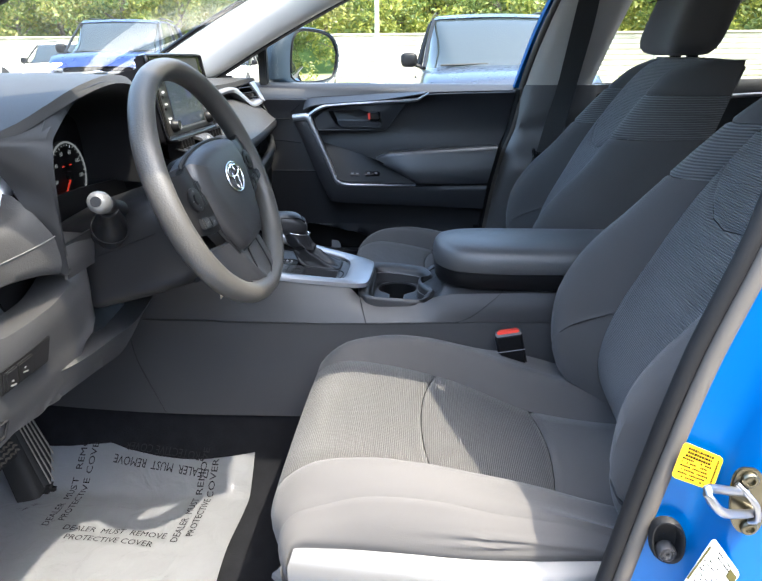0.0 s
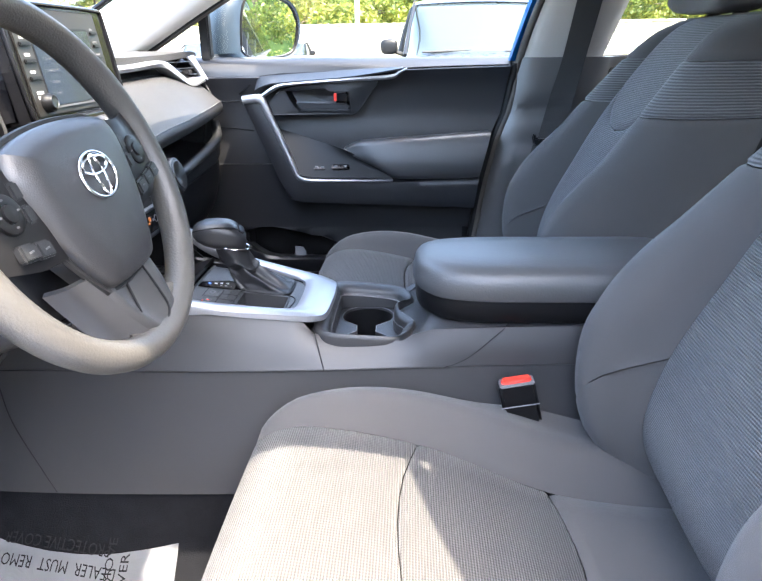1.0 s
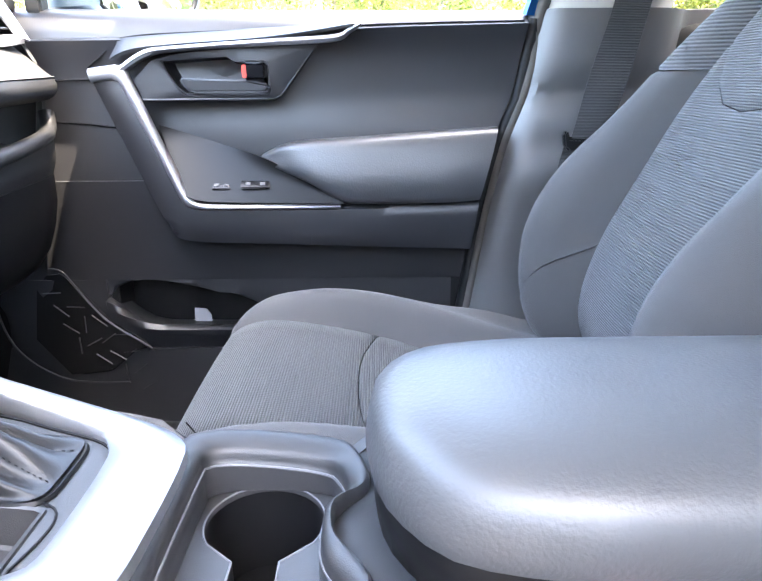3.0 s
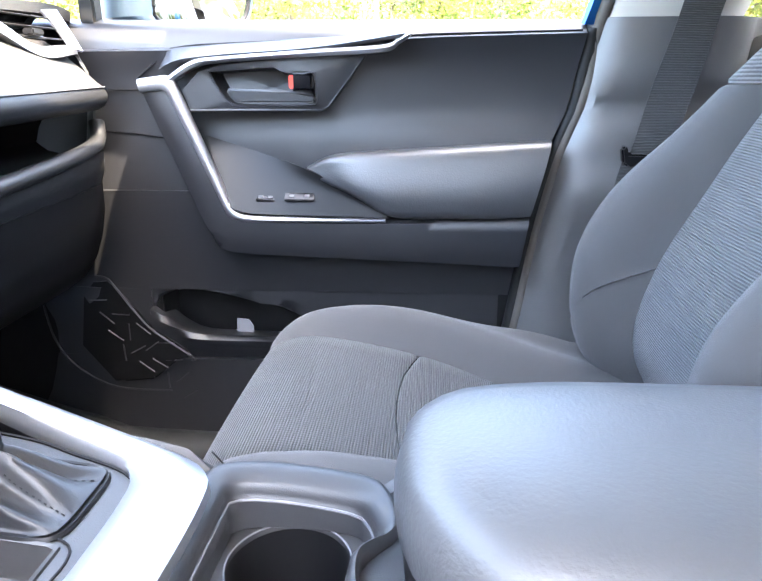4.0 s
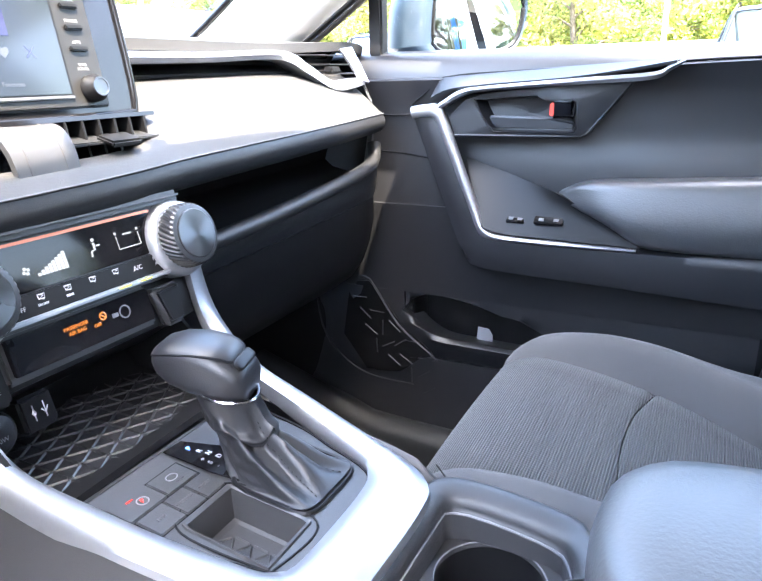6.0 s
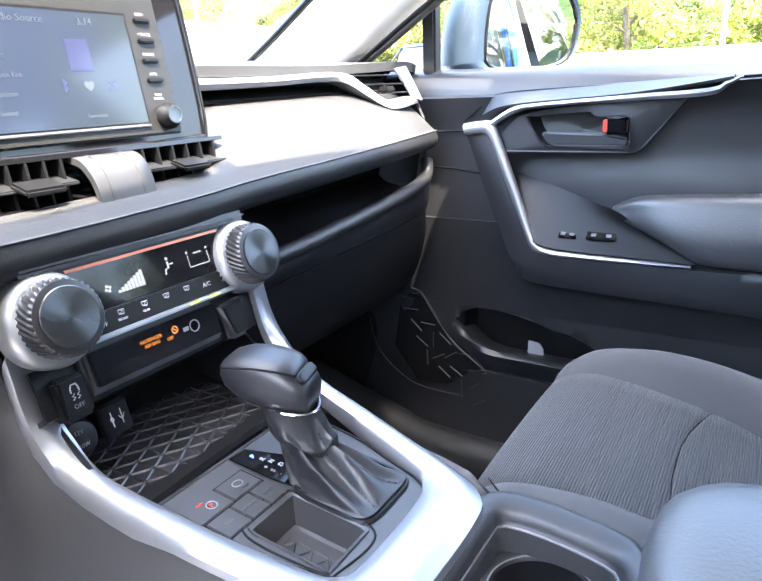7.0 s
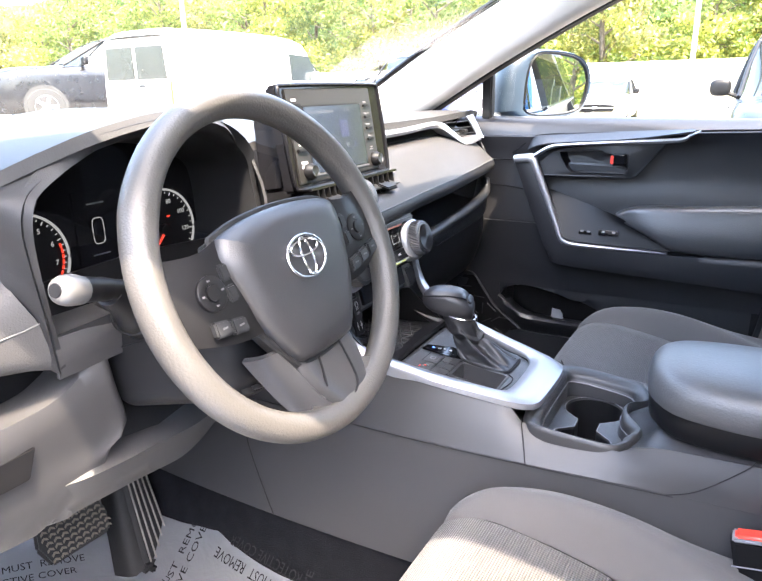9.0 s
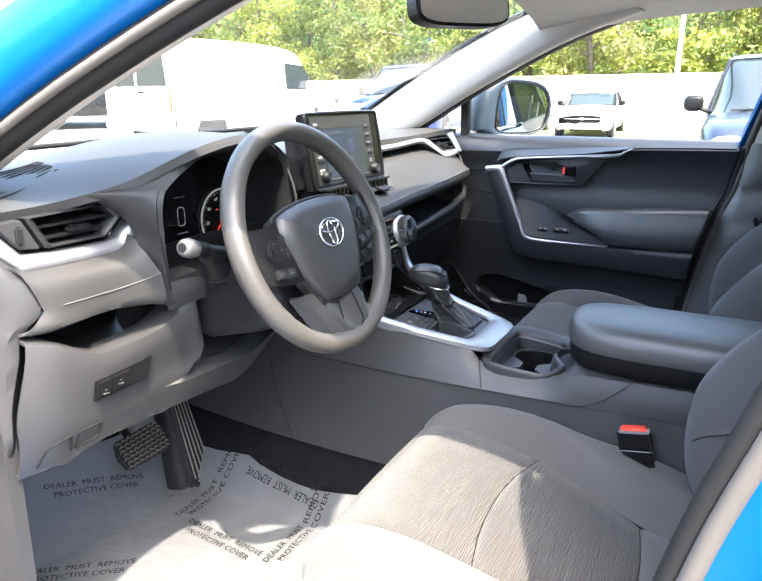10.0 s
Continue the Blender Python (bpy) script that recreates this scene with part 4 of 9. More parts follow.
def arm_ring(f, z, sag=0.0):
    pts = resample([Vector((x, y, 0)) for x, y in ARM], 65)
    return [Vector((0.26 + (p.x - 0.26) * (1 - (1 - f) * 0.35), -0.033 + (p.y + 0.033) * f, z)) for p in pts]
part("armrest_base", grid_mesh([arm_ring(0.90, 0.856), arm_ring(0.945, 0.86), arm_ring(0.965, 0.882), arm_ring(0.955, 0.889), arm_ring(0.9, 0.889)], caps=False), SMOOTH, con)
part("armrest_lid", grid_mesh([arm_ring(0.92, 0.889), arm_ring(0.99, 0.891), arm_ring(1.02, 0.900), arm_ring(1.01, 0.914), arm_ring(0.97, 0.926), arm_ring(0.90, 0.933), arm_ring(0.75, 0.938), arm_ring(0.45, 0.942), arm_ring(0.15, 0.943), arm_ring(0.0, 0.943)], weld=0.002), VINYL, con, "padded grained black armrest lid")

# shift lever
sh = thing("shift_lever", "black gear lever with a creased leather boot", "gear lever")
kb = frame_of((-0.252, 0.000, 0.961), (0.93, 0.26, -0.16), (0, 1, 0))
def blob(m, sx, sy, sz, p=2.6, fn=None):
    bm = bmesh.new()
    bmesh.ops.create_uvsphere(bm, u_segments=28, v_segments=18, radius=1.0)
    for v in bm.verts:
        c = v.co
        q = Vector([math.copysign(abs(a) ** (2 / p), a) for a in c])
        q = Vector((q.x * sx, q.y * sy, q.z * sz))
        if fn:
            q = fn(q)
        v.co = m @ q
    return bm
KNOBM = mat("matt grained knob", (0.013, 0.013, 0.0145), 0.40, spec=0.45, grain=0.12, grain_scale=700)
# along the knob: place, top, bottom, half width
KNOB = [(-0.0535, -0.003, -0.007, 0.005), (-0.051, 0.005, -0.013, 0.013), (-0.043, 0.0125, -0.020, 0.020), (-0.028, 0.019, -0.0255, 0.0255), (-0.008, 0.0225, -0.029, 0.0280), (0.012, 0.0215, -0.030, 0.0280), (0.024, 0.016, -0.030, 0.0270), (0.034, 0.0105, -0.029, 0.0250), (0.042, 0.006, -0.0275, 0.0225), (0.0462, 0.0, -0.026, 0.0195), (0.0475, -0.008, -0.0245, 0.0165)]
def knob_ring(st, a0, a1, n, grow=0.0):
    x, zt, zb, hw = st[0] * 0.84, st[1] * 0.86 - 0.003, st[2] * 0.95 - 0.002, st[3] * 0.92
    out = []
    for k in range(n):
        a = a0 + (a1 - a0) * k / (n - 1)
        c, s_ = math.cos(a), math.sin(a)
        c, s_ = math.copysign(abs(c) ** 0.72, c), math.copysign(abs(s_) ** 0.72, s_)
        out.append(kb @ Vector((x, (hw + grow) * c, (zt + zb) / 2 + ((zt - zb) / 2 + grow) * s_)))
    return out
part("knob", grid_mesh([r_[:-1] for r_ in [knob_ring(st, 0, 2 * math.pi, 33) for st in KNOB]], close_u=True, caps=True), KNOBM, sh)
CAP = [(-0.0515, 0.0035, -0.013, 0.012), (-0.043, 0.0125, -0.020, 0.020), (-0.028, 0.019, -0.0255, 0.0255), (-0.008, 0.0228, -0.029, 0.0280), (0.012, 0.0226, -0.030, 0.0280), (0.022, 0.0200, -0.030, 0.0268), (0.029, 0.0160, -0.030, 0.0245), (0.0315, 0.0120, -0.030, 0.0222)]
bm = grid_mesh([knob_ring(st, radians(22 + 6 * q), radians(158 - 6 * q), 21, 0.0012) for q, st in enumerate(CAP)])
bmesh.ops.recalc_face_normals(bm, faces=bm.faces)
bmesh.ops.solidify(bm, geom=bm.faces[:], thickness=0.003)
part("knob_cap", bm, KNOBM, sh)
for e in (0, 1):
    part("cap_seam", tube([knob_ring(st, radians(20 + 6 * q), radians(160 - 6 * q), 3, 0.0004)[2 * e] for q, st in enumerate(CAP)], 0.0010, 5), INK, sh)
part("release_button", blob(kb @ pose(0.0305, 0.0, 0.0045, 0, 32, 0), 0.0055, 0.0155, 0.003, 4), SMOOTH, sh)
BOOT = mat("soft black leather", (0.016, 0.016, 0.0175), 0.42, spec=0.4, grain=0.12, grain_scale=700)
NT, NB = Vector((-0.240, 0.002, 0.940)), Vector((-0.186, 0.011, 0.8625))
part("chrome_collar", tube([NT + Vector((0.0278 * math.cos(a) + 0.002, 0.0228 * math.sin(a), -0.005 * math.cos(a) - 0.004)) for a in [2 * math.pi * q / 32 for q in range(32)]], 0.0013, 6, closed=True), CHROME, sh)
neck = []
NR = 46
def hump(d, c, w):
    e = (d - c + math.pi) % (2 * math.pi) - math.pi
    return math.exp(-(e / w) ** 2)
for j in range(NR):
    f = j / (NR - 1)
    c = NT.lerp(NB, f ** 1.25) + Vector((0, 0, -0.005 * (1 - f)))
    c.z = NT.z - 0.005 - (NT.z - 0.005 - NB.z) * (0.35 * f + 0.65 * (1 - (1 - f) ** 1.7))
    e = f ** 2.2
    pull = 1 - 0.14 * math.exp(-((f - 0.40) / 0.16) ** 2)
    hx, hy = 0.0275 * pull * (1 - e) + 0.0400 * e, 0.0225 * pull * (1 - e) + 0.0380 * e
    slack = math.sin(math.pi * min(1, max(0, f))) ** 0.8
    row = []
    for q in range(108):
        a = 2 * math.pi * q / 108
        d = (a + math.pi) % (2 * math.pi) - math.pi
        ridges = 1.1 * hump(d, 0.0, 0.15) + 0.75 * hump(d, 0.80, 0.36) + 0.8 * hump(d, -0.75 - 0.9 * (1 - f), 0.30) + 0.7 * hump(d, 2.35, 0.42) + 0.7 * hump(d, -2.35 - 0.5 * (1 - f), 0.36)
        crumple = noise.noise(Vector((2.6 * math.cos(a), 2.6 * math.sin(a), 6.0 * f))) * 0.07 + 0.025 * noise.noise(Vector((7 * math.cos(a), 7 * math.sin(a), 13 * f)))
        roll = 0.20 * math.exp(-((f - 0.30 - 0.04 * math.sin(d + 0.5)) / 0.05) ** 2) * (0.6 + 0.4 * math.cos(d + 1.2)) - 0.14 * math.exp(-((f - 0.41 - 0.05 * math.sin(d)) / 0.045) ** 2) + 0.10 * math.exp(-((f - 0.52 + 0.04 * math.sin(d + 1)) / 0.05) ** 2) * hump(d, -0.9, 0.8)
        w = 1 + (0.24 * (ridges - 0.55) + crumple + roll) * slack
        ca, sa = math.cos(a), math.sin(a)
        ca, sa = ca * (1 - e) + math.copysign(abs(ca) ** 0.35, ca) * e, sa * (1 - e) + math.copysign(abs(sa) ** 0.35, sa) * e
        row.append(c + Vector((hx * w * ca, hy * w * sa, 0.012 * (ridges - 0.5) * slack - 0.005 * ca * (1 - f))))
    neck.append(row)
part("boot", grid_mesh(neck, close_u=True), BOOT, sh, "creased soft black leather boot", angle=60)
for sg in (-3, 3):
    for q in range(8, 44, 2):
        a, b = neck[q][sg % 108], neck[q + 1][sg % 108]
        part("boot_stitch", tube([a + Vector((0.0008, 0, 0.0006)), a.lerp(b, 0.8) + Vector((0.0008, 0, 0.0006))], 0.0006, 4), INK, sh)
part("boot_frame", tube([cu(0.063 + 0.040 * math.copysign(abs(math.cos(a)) ** 0.4, math.cos(a)), 0.029 + 0.038 * math.copysign(abs(math.sin(a)) ** 0.4, math.sin(a)), 0.001) for a in [2 * math.pi * k / 40 for k in range(40)]], 0.0025, 6, closed=True), SMOOTH, sh)

# seat-belt buckle beside the driver's seat
bk = thing("seat_belt_buckle", "black seat-belt buckle with a red release button", "buckle")
bmx = frame_of((0.207, -0.168, 0.765), (0.98, 0.0, 0.18), (0, 1, 0))
part("housing", prism([bmx @ Vector(p) for p in ((-0.026, -0.013, -0.06), (0.026, -0.013, -0.06), (0.026, 0.013, -0.06), (-0.026, 0.013, -0.06))], bmx.to_3x3() @ Vector((-0.004, 0, 0.082)), 0.005, 3), SMOOTH, bk)
part("button_frame", prism([bmx @ Vector(p) for p in ((-0.0275, -0.0125, 0.018), (0.0215, -0.0125, 0.018), (0.0215, 0.0115, 0.018), (-0.0275, 0.0115, 0.018))], bmx.to_3x3() @ Vector((0, 0, 0.005)), 0.002, 2), GREYMARK, bk, "pale edge round the button")
part("release_button", prism([bmx @ Vector(p) for p in ((-0.0245, -0.0098, 0.020), (0.0185, -0.0098, 0.020), (0.0185, 0.0088, 0.020), (-0.0245, 0.0088, 0.020))], bmx.to_3x3() @ Vector((0, 0, 0.0065)), 0.003, 3), RED, bk, "red release button")
part("housing_joint", tube([bmx @ Vector(p) for p in ((-0.030, -0.0135, -0.012), (0.024, -0.0135, -0.012))], 0.0009, 5), GREYMARK, bk)
part("stalk", block(0.19, 0.222, -0.172, -0.164, 0.62, 0.72, 0.003), RUBBER, bk)

# panel joints along the console's sides
def side_line(pts, r=0.0007):
    return tube(resample(pts, 40, True), r, 5)
for f in ((lambda c: c), mirror_y):
    part("panel_joint", side_line(f([p + Vector((0, -0.0035, 0.001)) for p in SEAM[:6]])), RUBBER, con)
    part("panel_joint", side_line(f(P((0.100, -0.139, 0.791), (0.135, -0.136, 0.806), (0.18, -0.131, 0.845), (0.19, -0.129, 0.858)))), RUBBER, con)
    part("panel_joint", side_line(f(P((-0.093, -0.1225, 0.846), (-0.085, -0.136, 0.82), (-0.076, -0.151, 0.790)))), RUBBER, con)
    part("panel_joint", side_line(f(P((-0.545, -0.186, 0.78), (-0.535, -0.19, 0.72), (-0.50, -0.198, 0.64), (-0.485, -0.1995, 0.605)))), RUBBER, con)

# ---- passenger door ----
pd = thing("passenger_door", "closed black-trimmed passenger door with silver trim and padded armrest", "door")
def dr(z):
    """The door's rear edge."""
    pts = [(0.40, 0.12), (0.72, 0.196), (0.83, 0.213), (0.905, 0.224), (1.015, 0.252), (1.073, 0.277), (1.19, 0.296), (1.3, 0.30)]
    for (z0, x0), (z1, x1) in zip(pts, pts[1:]):
        if z <= z1:
            return x0 + (x1 - x0) * (z - z0) / (z1 - z0)
    return 0.3
part("sill_cap", skin([P((-0.62, 0.765, 1.212), (-0.3, 0.775, 1.206), (0.30, 0.775, 1.202)), P((-0.62, 0.735, 1.215), (-0.3, 0.74, 1.21), (0.298, 0.74, 1.204)), P((-0.62, 0.712, 1.20), (-0.3, 0.715, 1.196), (0.298, 0.715, 1.19)), P((-0.62, 0.70, 1.165), (-0.3, 0.70, 1.168), (-0.1, 0.70, 1.172), (0.05, 0.702, 1.182), (0.296, 0.706, 1.186))], m=30, sub=4, thick=0.006), DOOR, pd)
part("upper_panel", skin([P((-0.62, 0.701, 1.165), (-0.3, 0.700, 1.168), (-0.1, 0.700, 1.172), (0.05, 0.702, 1.182), (0.296, 0.706, 1.186)), P((-0.62, 0.712, 1.12), (-0.3, 0.715, 1.13), (0.05, 0.718, 1.14), (0.288, 0.718, 1.14)), P((-0.62, 0.716, 1.07), (-0.3, 0.718, 1.07), (0.05, 0.722, 1.07), (0.276, 0.722, 1.073)), P((-0.62, 0.715, 1.0), (-0.3, 0.712, 1.01), (0.05, 0.712, 1.03), (0.254, 0.712, 1.02)), P((-0.62, 0.715, 0.93), (-0.3, 0.71, 0.93), (0.05, 0.705, 0.93), (0.23, 0.705, 0.93))], m=30, sub=4, thick=0.01), DOOR, pd)
def low_y(z):
    return lerp_list([(0.42, 0.715), (0.50, 0.72), (0.60, 0.728), (0.70, 0.728), (0.80, 0.722), (0.86, 0.715), (0.95, 0.705)], z)
def low_row(z, x0, x1):
    xs = [x0 + (x1 - x0) * q / 8 for q in range(9)]
    return [Vector((x, low_y(z) + (0.0 if x > -0.5 else 0.1 * (-0.5 - x)), z)) for x in xs]
part("lower_panel", skin([low_row(z, -0.66, dr(z)) for z in (0.95, 0.86, 0.80, 0.776)], m=30, sub=3, thick=0.01), DOOR, pd)
part("lower_panel", skin([low_row(z, -0.66, -0.411) for z in (0.776, 0.74, 0.70, 0.642)], m=14, sub=2, thick=0.01), DOOR, pd)
part("lower_panel", skin([low_row(z, -0.66, dr(z)) for z in (0.642, 0.56, 0.50, 0.42)], m=30, sub=2, thick=0.01), DOOR, pd)
# dark frame band and silver trim
BO = P((-0.368, 0.66, 1.118), (-0.363, 0.66, 1.10), (-0.30, 0.652, 0.95), (-0.268, 0.648, 0.878), (-0.250, 0.646, 0.864), (-0.20, 0.645, 0.858), (0.0, 0.645, 0.850), (0.212, 0.648, 0.842))
BI = P((-0.322, 0.66, 1.118), (-0.317, 0.66, 1.10), (-0.258, 0.648, 0.972), (-0.236, 0.645, 0.926), (-0.222, 0.643, 0.915), (-0.19, 0.642, 0.913), (0.0, 0.642, 0.913), (0.222, 0.645, 0.917))
def off(pts, y):
    return [Vector((p.x, p.y + y, p.z)) for p in pts]
part("armrest_band", skin([off(BO, 0.075), off(BO, 0.012), off([a.lerp(b, 0.1) for a, b in zip(BO, BI)], 0.0), off(BI, -0.002), off(BI, 0.02)], m=60, sub=3, thick=0.006), DOOR, pd)
S1 = P((-0.367, 0.655, 1.122), (-0.345, 0.654, 1.125), (-0.316, 0.653, 1.125), (-0.303, 0.651, 1.100), (-0.255, 0.645, 0.985), (-0.235, 0.641, 0.937), (-0.222, 0.639, 0.925), (-0.20, 0.638, 0.921), (-0.1, 0.638, 0.919), (0.005, 0.639, 0.918))
S2 = P((-0.364, 0.655, 1.103), (-0.340, 0.654, 1.105), (-0.324, 0.653, 1.104), (-0.313, 0.651, 1.082), (-0.262, 0.645, 0.968), (-0.241, 0.641, 0.922), (-0.226, 0.639, 0.914), (-0.20, 0.638, 0.911), (-0.1, 0.638, 0.911), (0.005, 0.639, 0.912))
s1, s2 = resample(S1, 60), resample(S2, 60)
part("silver_trim", skin([off(s1, 0.012), off(s1, 0.0), off([a.lerp(b, 0.5) for a, b in zip(s1, s2)], -0.004), off(s2, 0.0), off(s2, 0.012)], m=60, sub=2, thick=0.003), SILVER, pd, "bent satin silver trim strip")
U1 = P((-0.316, 0.652, 1.127), (-0.282, 0.655, 1.147), (-0.24, 0.658, 1.153), (-0.1, 0.664, 1.162), (0.0, 0.668, 1.168), (0.02, 0.67, 1.176), (0.040, 0.672, 1.184))
U2 = P((-0.318, 0.652, 1.115), (-0.279, 0.655, 1.138), (-0.238, 0.658, 1.145), (-0.1, 0.664, 1.153), (0.0, 0.668, 1.158), (0.022, 0.67, 1.169), (0.041, 0.672, 1.181))
part("silver_trim", skin([off(U1, 0.02), off(U1, 0.0), off([a.lerp(b, 0.5) for a, b in zip(U1, U2)], -0.003), off(U2, 0.0), off(U2, 0.02)], m=50, sub=2, thick=0.003), SILVER, pd, "bent satin silver trim strip")
# shaded ledge above the upper trim
part("upper_ledge", skin([P((-0.335, 0.698, 1.158), (-0.30, 0.698, 1.17), (0.03, 0.702, 1.186)), P((-0.335, 0.66, 1.135), (-0.285, 0.66, 1.152), (-0.1, 0.666, 1.165), (0.03, 0.672, 1.183))], m=30, sub=3, thick=0.004), DOOR, pd)
# inner handle
def holed(outer, inner):
    """A flat plate with an opening."""
    bm = bmesh.new()
    for loop in (outer, inner):
        vs = [bm.verts.new(p) for p in loop]
        for a, b in zip(vs, vs[1:] + vs[:1]):
            bm.edges.new((a, b))
    bmesh.ops.triangle_fill(bm, edges=bm.edges[:], use_beauty=True)
    bmesh.ops.recalc_face_normals(bm, faces=bm.faces)
    bmesh.ops.solidify(bm, geom=bm.faces[:], thickness=0.003)
    return bm
HQ = P((-0.303, 0.668, 1.106), (-0.276, 0.668, 1.133), (-0.244, 0.670, 1.142), (-0.15, 0.674, 1.150), (-0.026, 0.694, 1.157), (-0.050, 0.692, 1.125), (-0.083, 0.684, 1.083), (-0.095, 0.680, 1.077), (-0.292, 0.667, 1.077))
HH = P((-0.262, 0.671, 1.134), (-0.254, 0.670, 1.115), (-0.240, 0.669, 1.094), (-0.228, 0.669, 1.084), (-0.104, 0.674, 1.084), (-0.100, 0.675, 1.090), (-0.101, 0.675, 1.128), (-0.106, 0.675, 1.132), (-0.150, 0.674, 1.132), (-0.162, 0.674, 1.140))
part("handle_surround", holed(HQ, HH), DOOR, pd)
hh = HH + [HH[0]]
part("handle_recess", skin([hh, off([a.lerp(Vector((-0.18, a.y, 1.11)), 0.05) for a in hh], 0.014), off([a.lerp(Vector((-0.18, a.y, 1.11)), 0.12) for a in hh], 0.034), off([a.lerp(Vector((-0.18, a.y, 1.11)), 0.98) for a in hh], 0.037)], m=61, along=False, thick=0.002), DOOR, pd)
part("surround_lip", tube(resample(P((-0.028, 0.6925, 1.156), (-0.052, 0.6905, 1.124), (-0.084, 0.6825, 1.082), (-0.096, 0.6785, 1.0765), (-0.15, 0.6745, 1.0765), (-0.293, 0.6655, 1.0765)), 40, False), 0.0026, 8), DOOR, pd)
part("handle_lever", prism(P((-0.237, 0.664, 1.1085), (-0.140, 0.668, 1.1055), (-0.101, 0.670, 1.098), (-0.102, 0.670, 1.088), (-0.110, 0.669, 1.086), (-0.218, 0.664, 1.0865), (-0.228, 0.664, 1.092)), (0, 0.010, 0), 0.0035, 3), DOOR, pd, "curved black pull lever")
lk = part("lock_button", block(-0.1390, -0.1035, 0.664, 0.700, 1.1035, 1.1300, 0.0045, 3), GLOSS, pd)
part("red_mark", block(-0.1396, -0.1315, 0.6625, 0.672, 1.1075, 1.1265, 0.0015), RED, lk, "red unlocked mark")
# switch shelf and padded armrest
part("switch_shelf", skin([P((-0.285, 0.705, 1.035), (-0.2, 0.69, 1.012), (-0.1, 0.655, 0.985), (-0.03, 0.645, 0.945), (0.01, 0.64, 0.922)), P((-0.262, 0.672, 0.985), (-0.2, 0.668, 0.972), (-0.1, 0.655, 0.965), (-0.03, 0.645, 0.938), (0.01, 0.64, 0.921)), P((-0.238, 0.642, 0.932), (-0.2, 0.640, 0.923), (-0.1, 0.640, 0.921), (-0.03, 0.64, 0.92), (0.01, 0.64, 0.919))], m=30, sub=4, thick=0.004), SMOOTH, pd)
for x0, x1, m_ in ((-0.196, -0.166, GLOSS), (-0.150, -0.104, GLOSS)):
    q = frame_of(((x0 + x1) / 2, 0.652 if x0 < -0.16 else 0.6465, 0.9455 if x0 < -0.16 else 0.9480), (1, 0, 0), (0, 0.72, 0.62))
    w = part("window_switch", prism([q @ Vector(p) for p in ((-(x1 - x0) / 2, -0.008, 0), ((x1 - x0) / 2, -0.008, 0), ((x1 - x0) / 2, 0.008, 0), (-(x1 - x0) / 2, 0.008, 0))], q.to_3x3() @ Vector((0, 0, 0.004)), 0.0015), m_, pd)
    for d in (-0.25, 0.25):
        part("switch_mark", prism([q @ Vector((p[0] + d * (x1 - x0), p[1], 0.0042)) for p in ((-0.004, -0.003, 0), (0.004, -0.003, 0), (0.004, 0.003, 0), (-0.004, 0.003, 0))], q.to_3x3() @ Vector((0, 0, 0.0004))), GREYDIM, w)
AU = P((-0.119, 0.670, 0.991), (-0.088, 0.656, 1.006), (-0.051, 0.649, 1.013), (0.05, 0.647, 1.019), (0.16, 0.648, 1.026), (0.248, 0.652, 1.031))
AM = P((-0.112, 0.662, 0.986), (-0.075, 0.645, 0.994), (-0.037, 0.637, 0.996), (0.05, 0.633, 1.000), (0.16, 0.634, 1.004), (0.242, 0.638, 1.006))
AN = P((-0.105, 0.655, 0.980), (-0.058, 0.636, 0.970), (-0.015, 0.626, 0.958), (0.05, 0.624, 0.955), (0.16, 0.625, 0.957), (0.23, 0.630, 0.960))
AL = P((-0.10, 0.655, 0.975), (-0.045, 0.64, 0.953), (0.005, 0.634, 0.926), (0.05, 0.632, 0.921), (0.16, 0.632, 0.922), (0.222, 0.636, 0.925))
part("armrest", skin([off(AU, 0.04), AU, AM, AN, AL, off(AL, 0.02)], m=40, sub=4, thick=0.006), DOORPAD, pd, "padded black vinyl armrest")
# joints pressed into the trim
for pts in (P((-0.47, 0.7020, 1.105), (-0.384, 0.7015, 1.107)), P((-0.47, 0.7050, 1.044), (-0.40, 0.7035, 1.040), (-0.352, 0.700, 1.034)), P((-0.384, 0.700, 1.124), (-0.328, 0.698, 1.166), (-0.292, 0.698, 1.171), (-0.16, 0.698, 1.1755), (0.0, 0.699, 1.180), (0.07, 0.70, 1.1835), (0.2, 0.703, 1.186), (0.29, 0.7045, 1.187))):
    part("trim_joint", tube(resample(pts, 30, False), 0.0016, 5), INK, pd)
# pocket, speaker, lower swage
PK = (-0.412, -0.402, -0.376, -0.35, -0.326, -0.259, -0.196, -0.135, 0.02, 0.19)
def pk(zs, y):
    return [Vector((x, y, z)) for x, z in zip(PK, zs)]
PT = (0.741, 0.760, 0.773, 0.7752, 0.775, 0.763, 0.749, 0.728, 0.712, 0.702)
PB = (0.7408, 0.733, 0.711, 0.696, 0.691, 0.689, 0.688, 0.688, 0.688, 0.688)
def low(zs, d):
    return [z - d for z in zs]
part("pocket_back", block(-0.52, 0.22, 0.795, 0.80, 0.60, 0.84, 0.002), SMOOTH, pd)
part("pocket_end", block(-0.42, -0.396, 0.727, 0.797, 0.63, 0.80, 0.002), SMOOTH, pd)
part("pocket_brow", skin([pk((0.7765,) * 10, 0.7235), pk(PT, 0.7215), pk(low(PT, 0.002), 0.727), pk(low(PT, 0.004), 0.775)], m=60, sub=2, along=False, thick=0.002), DOOR, pd)
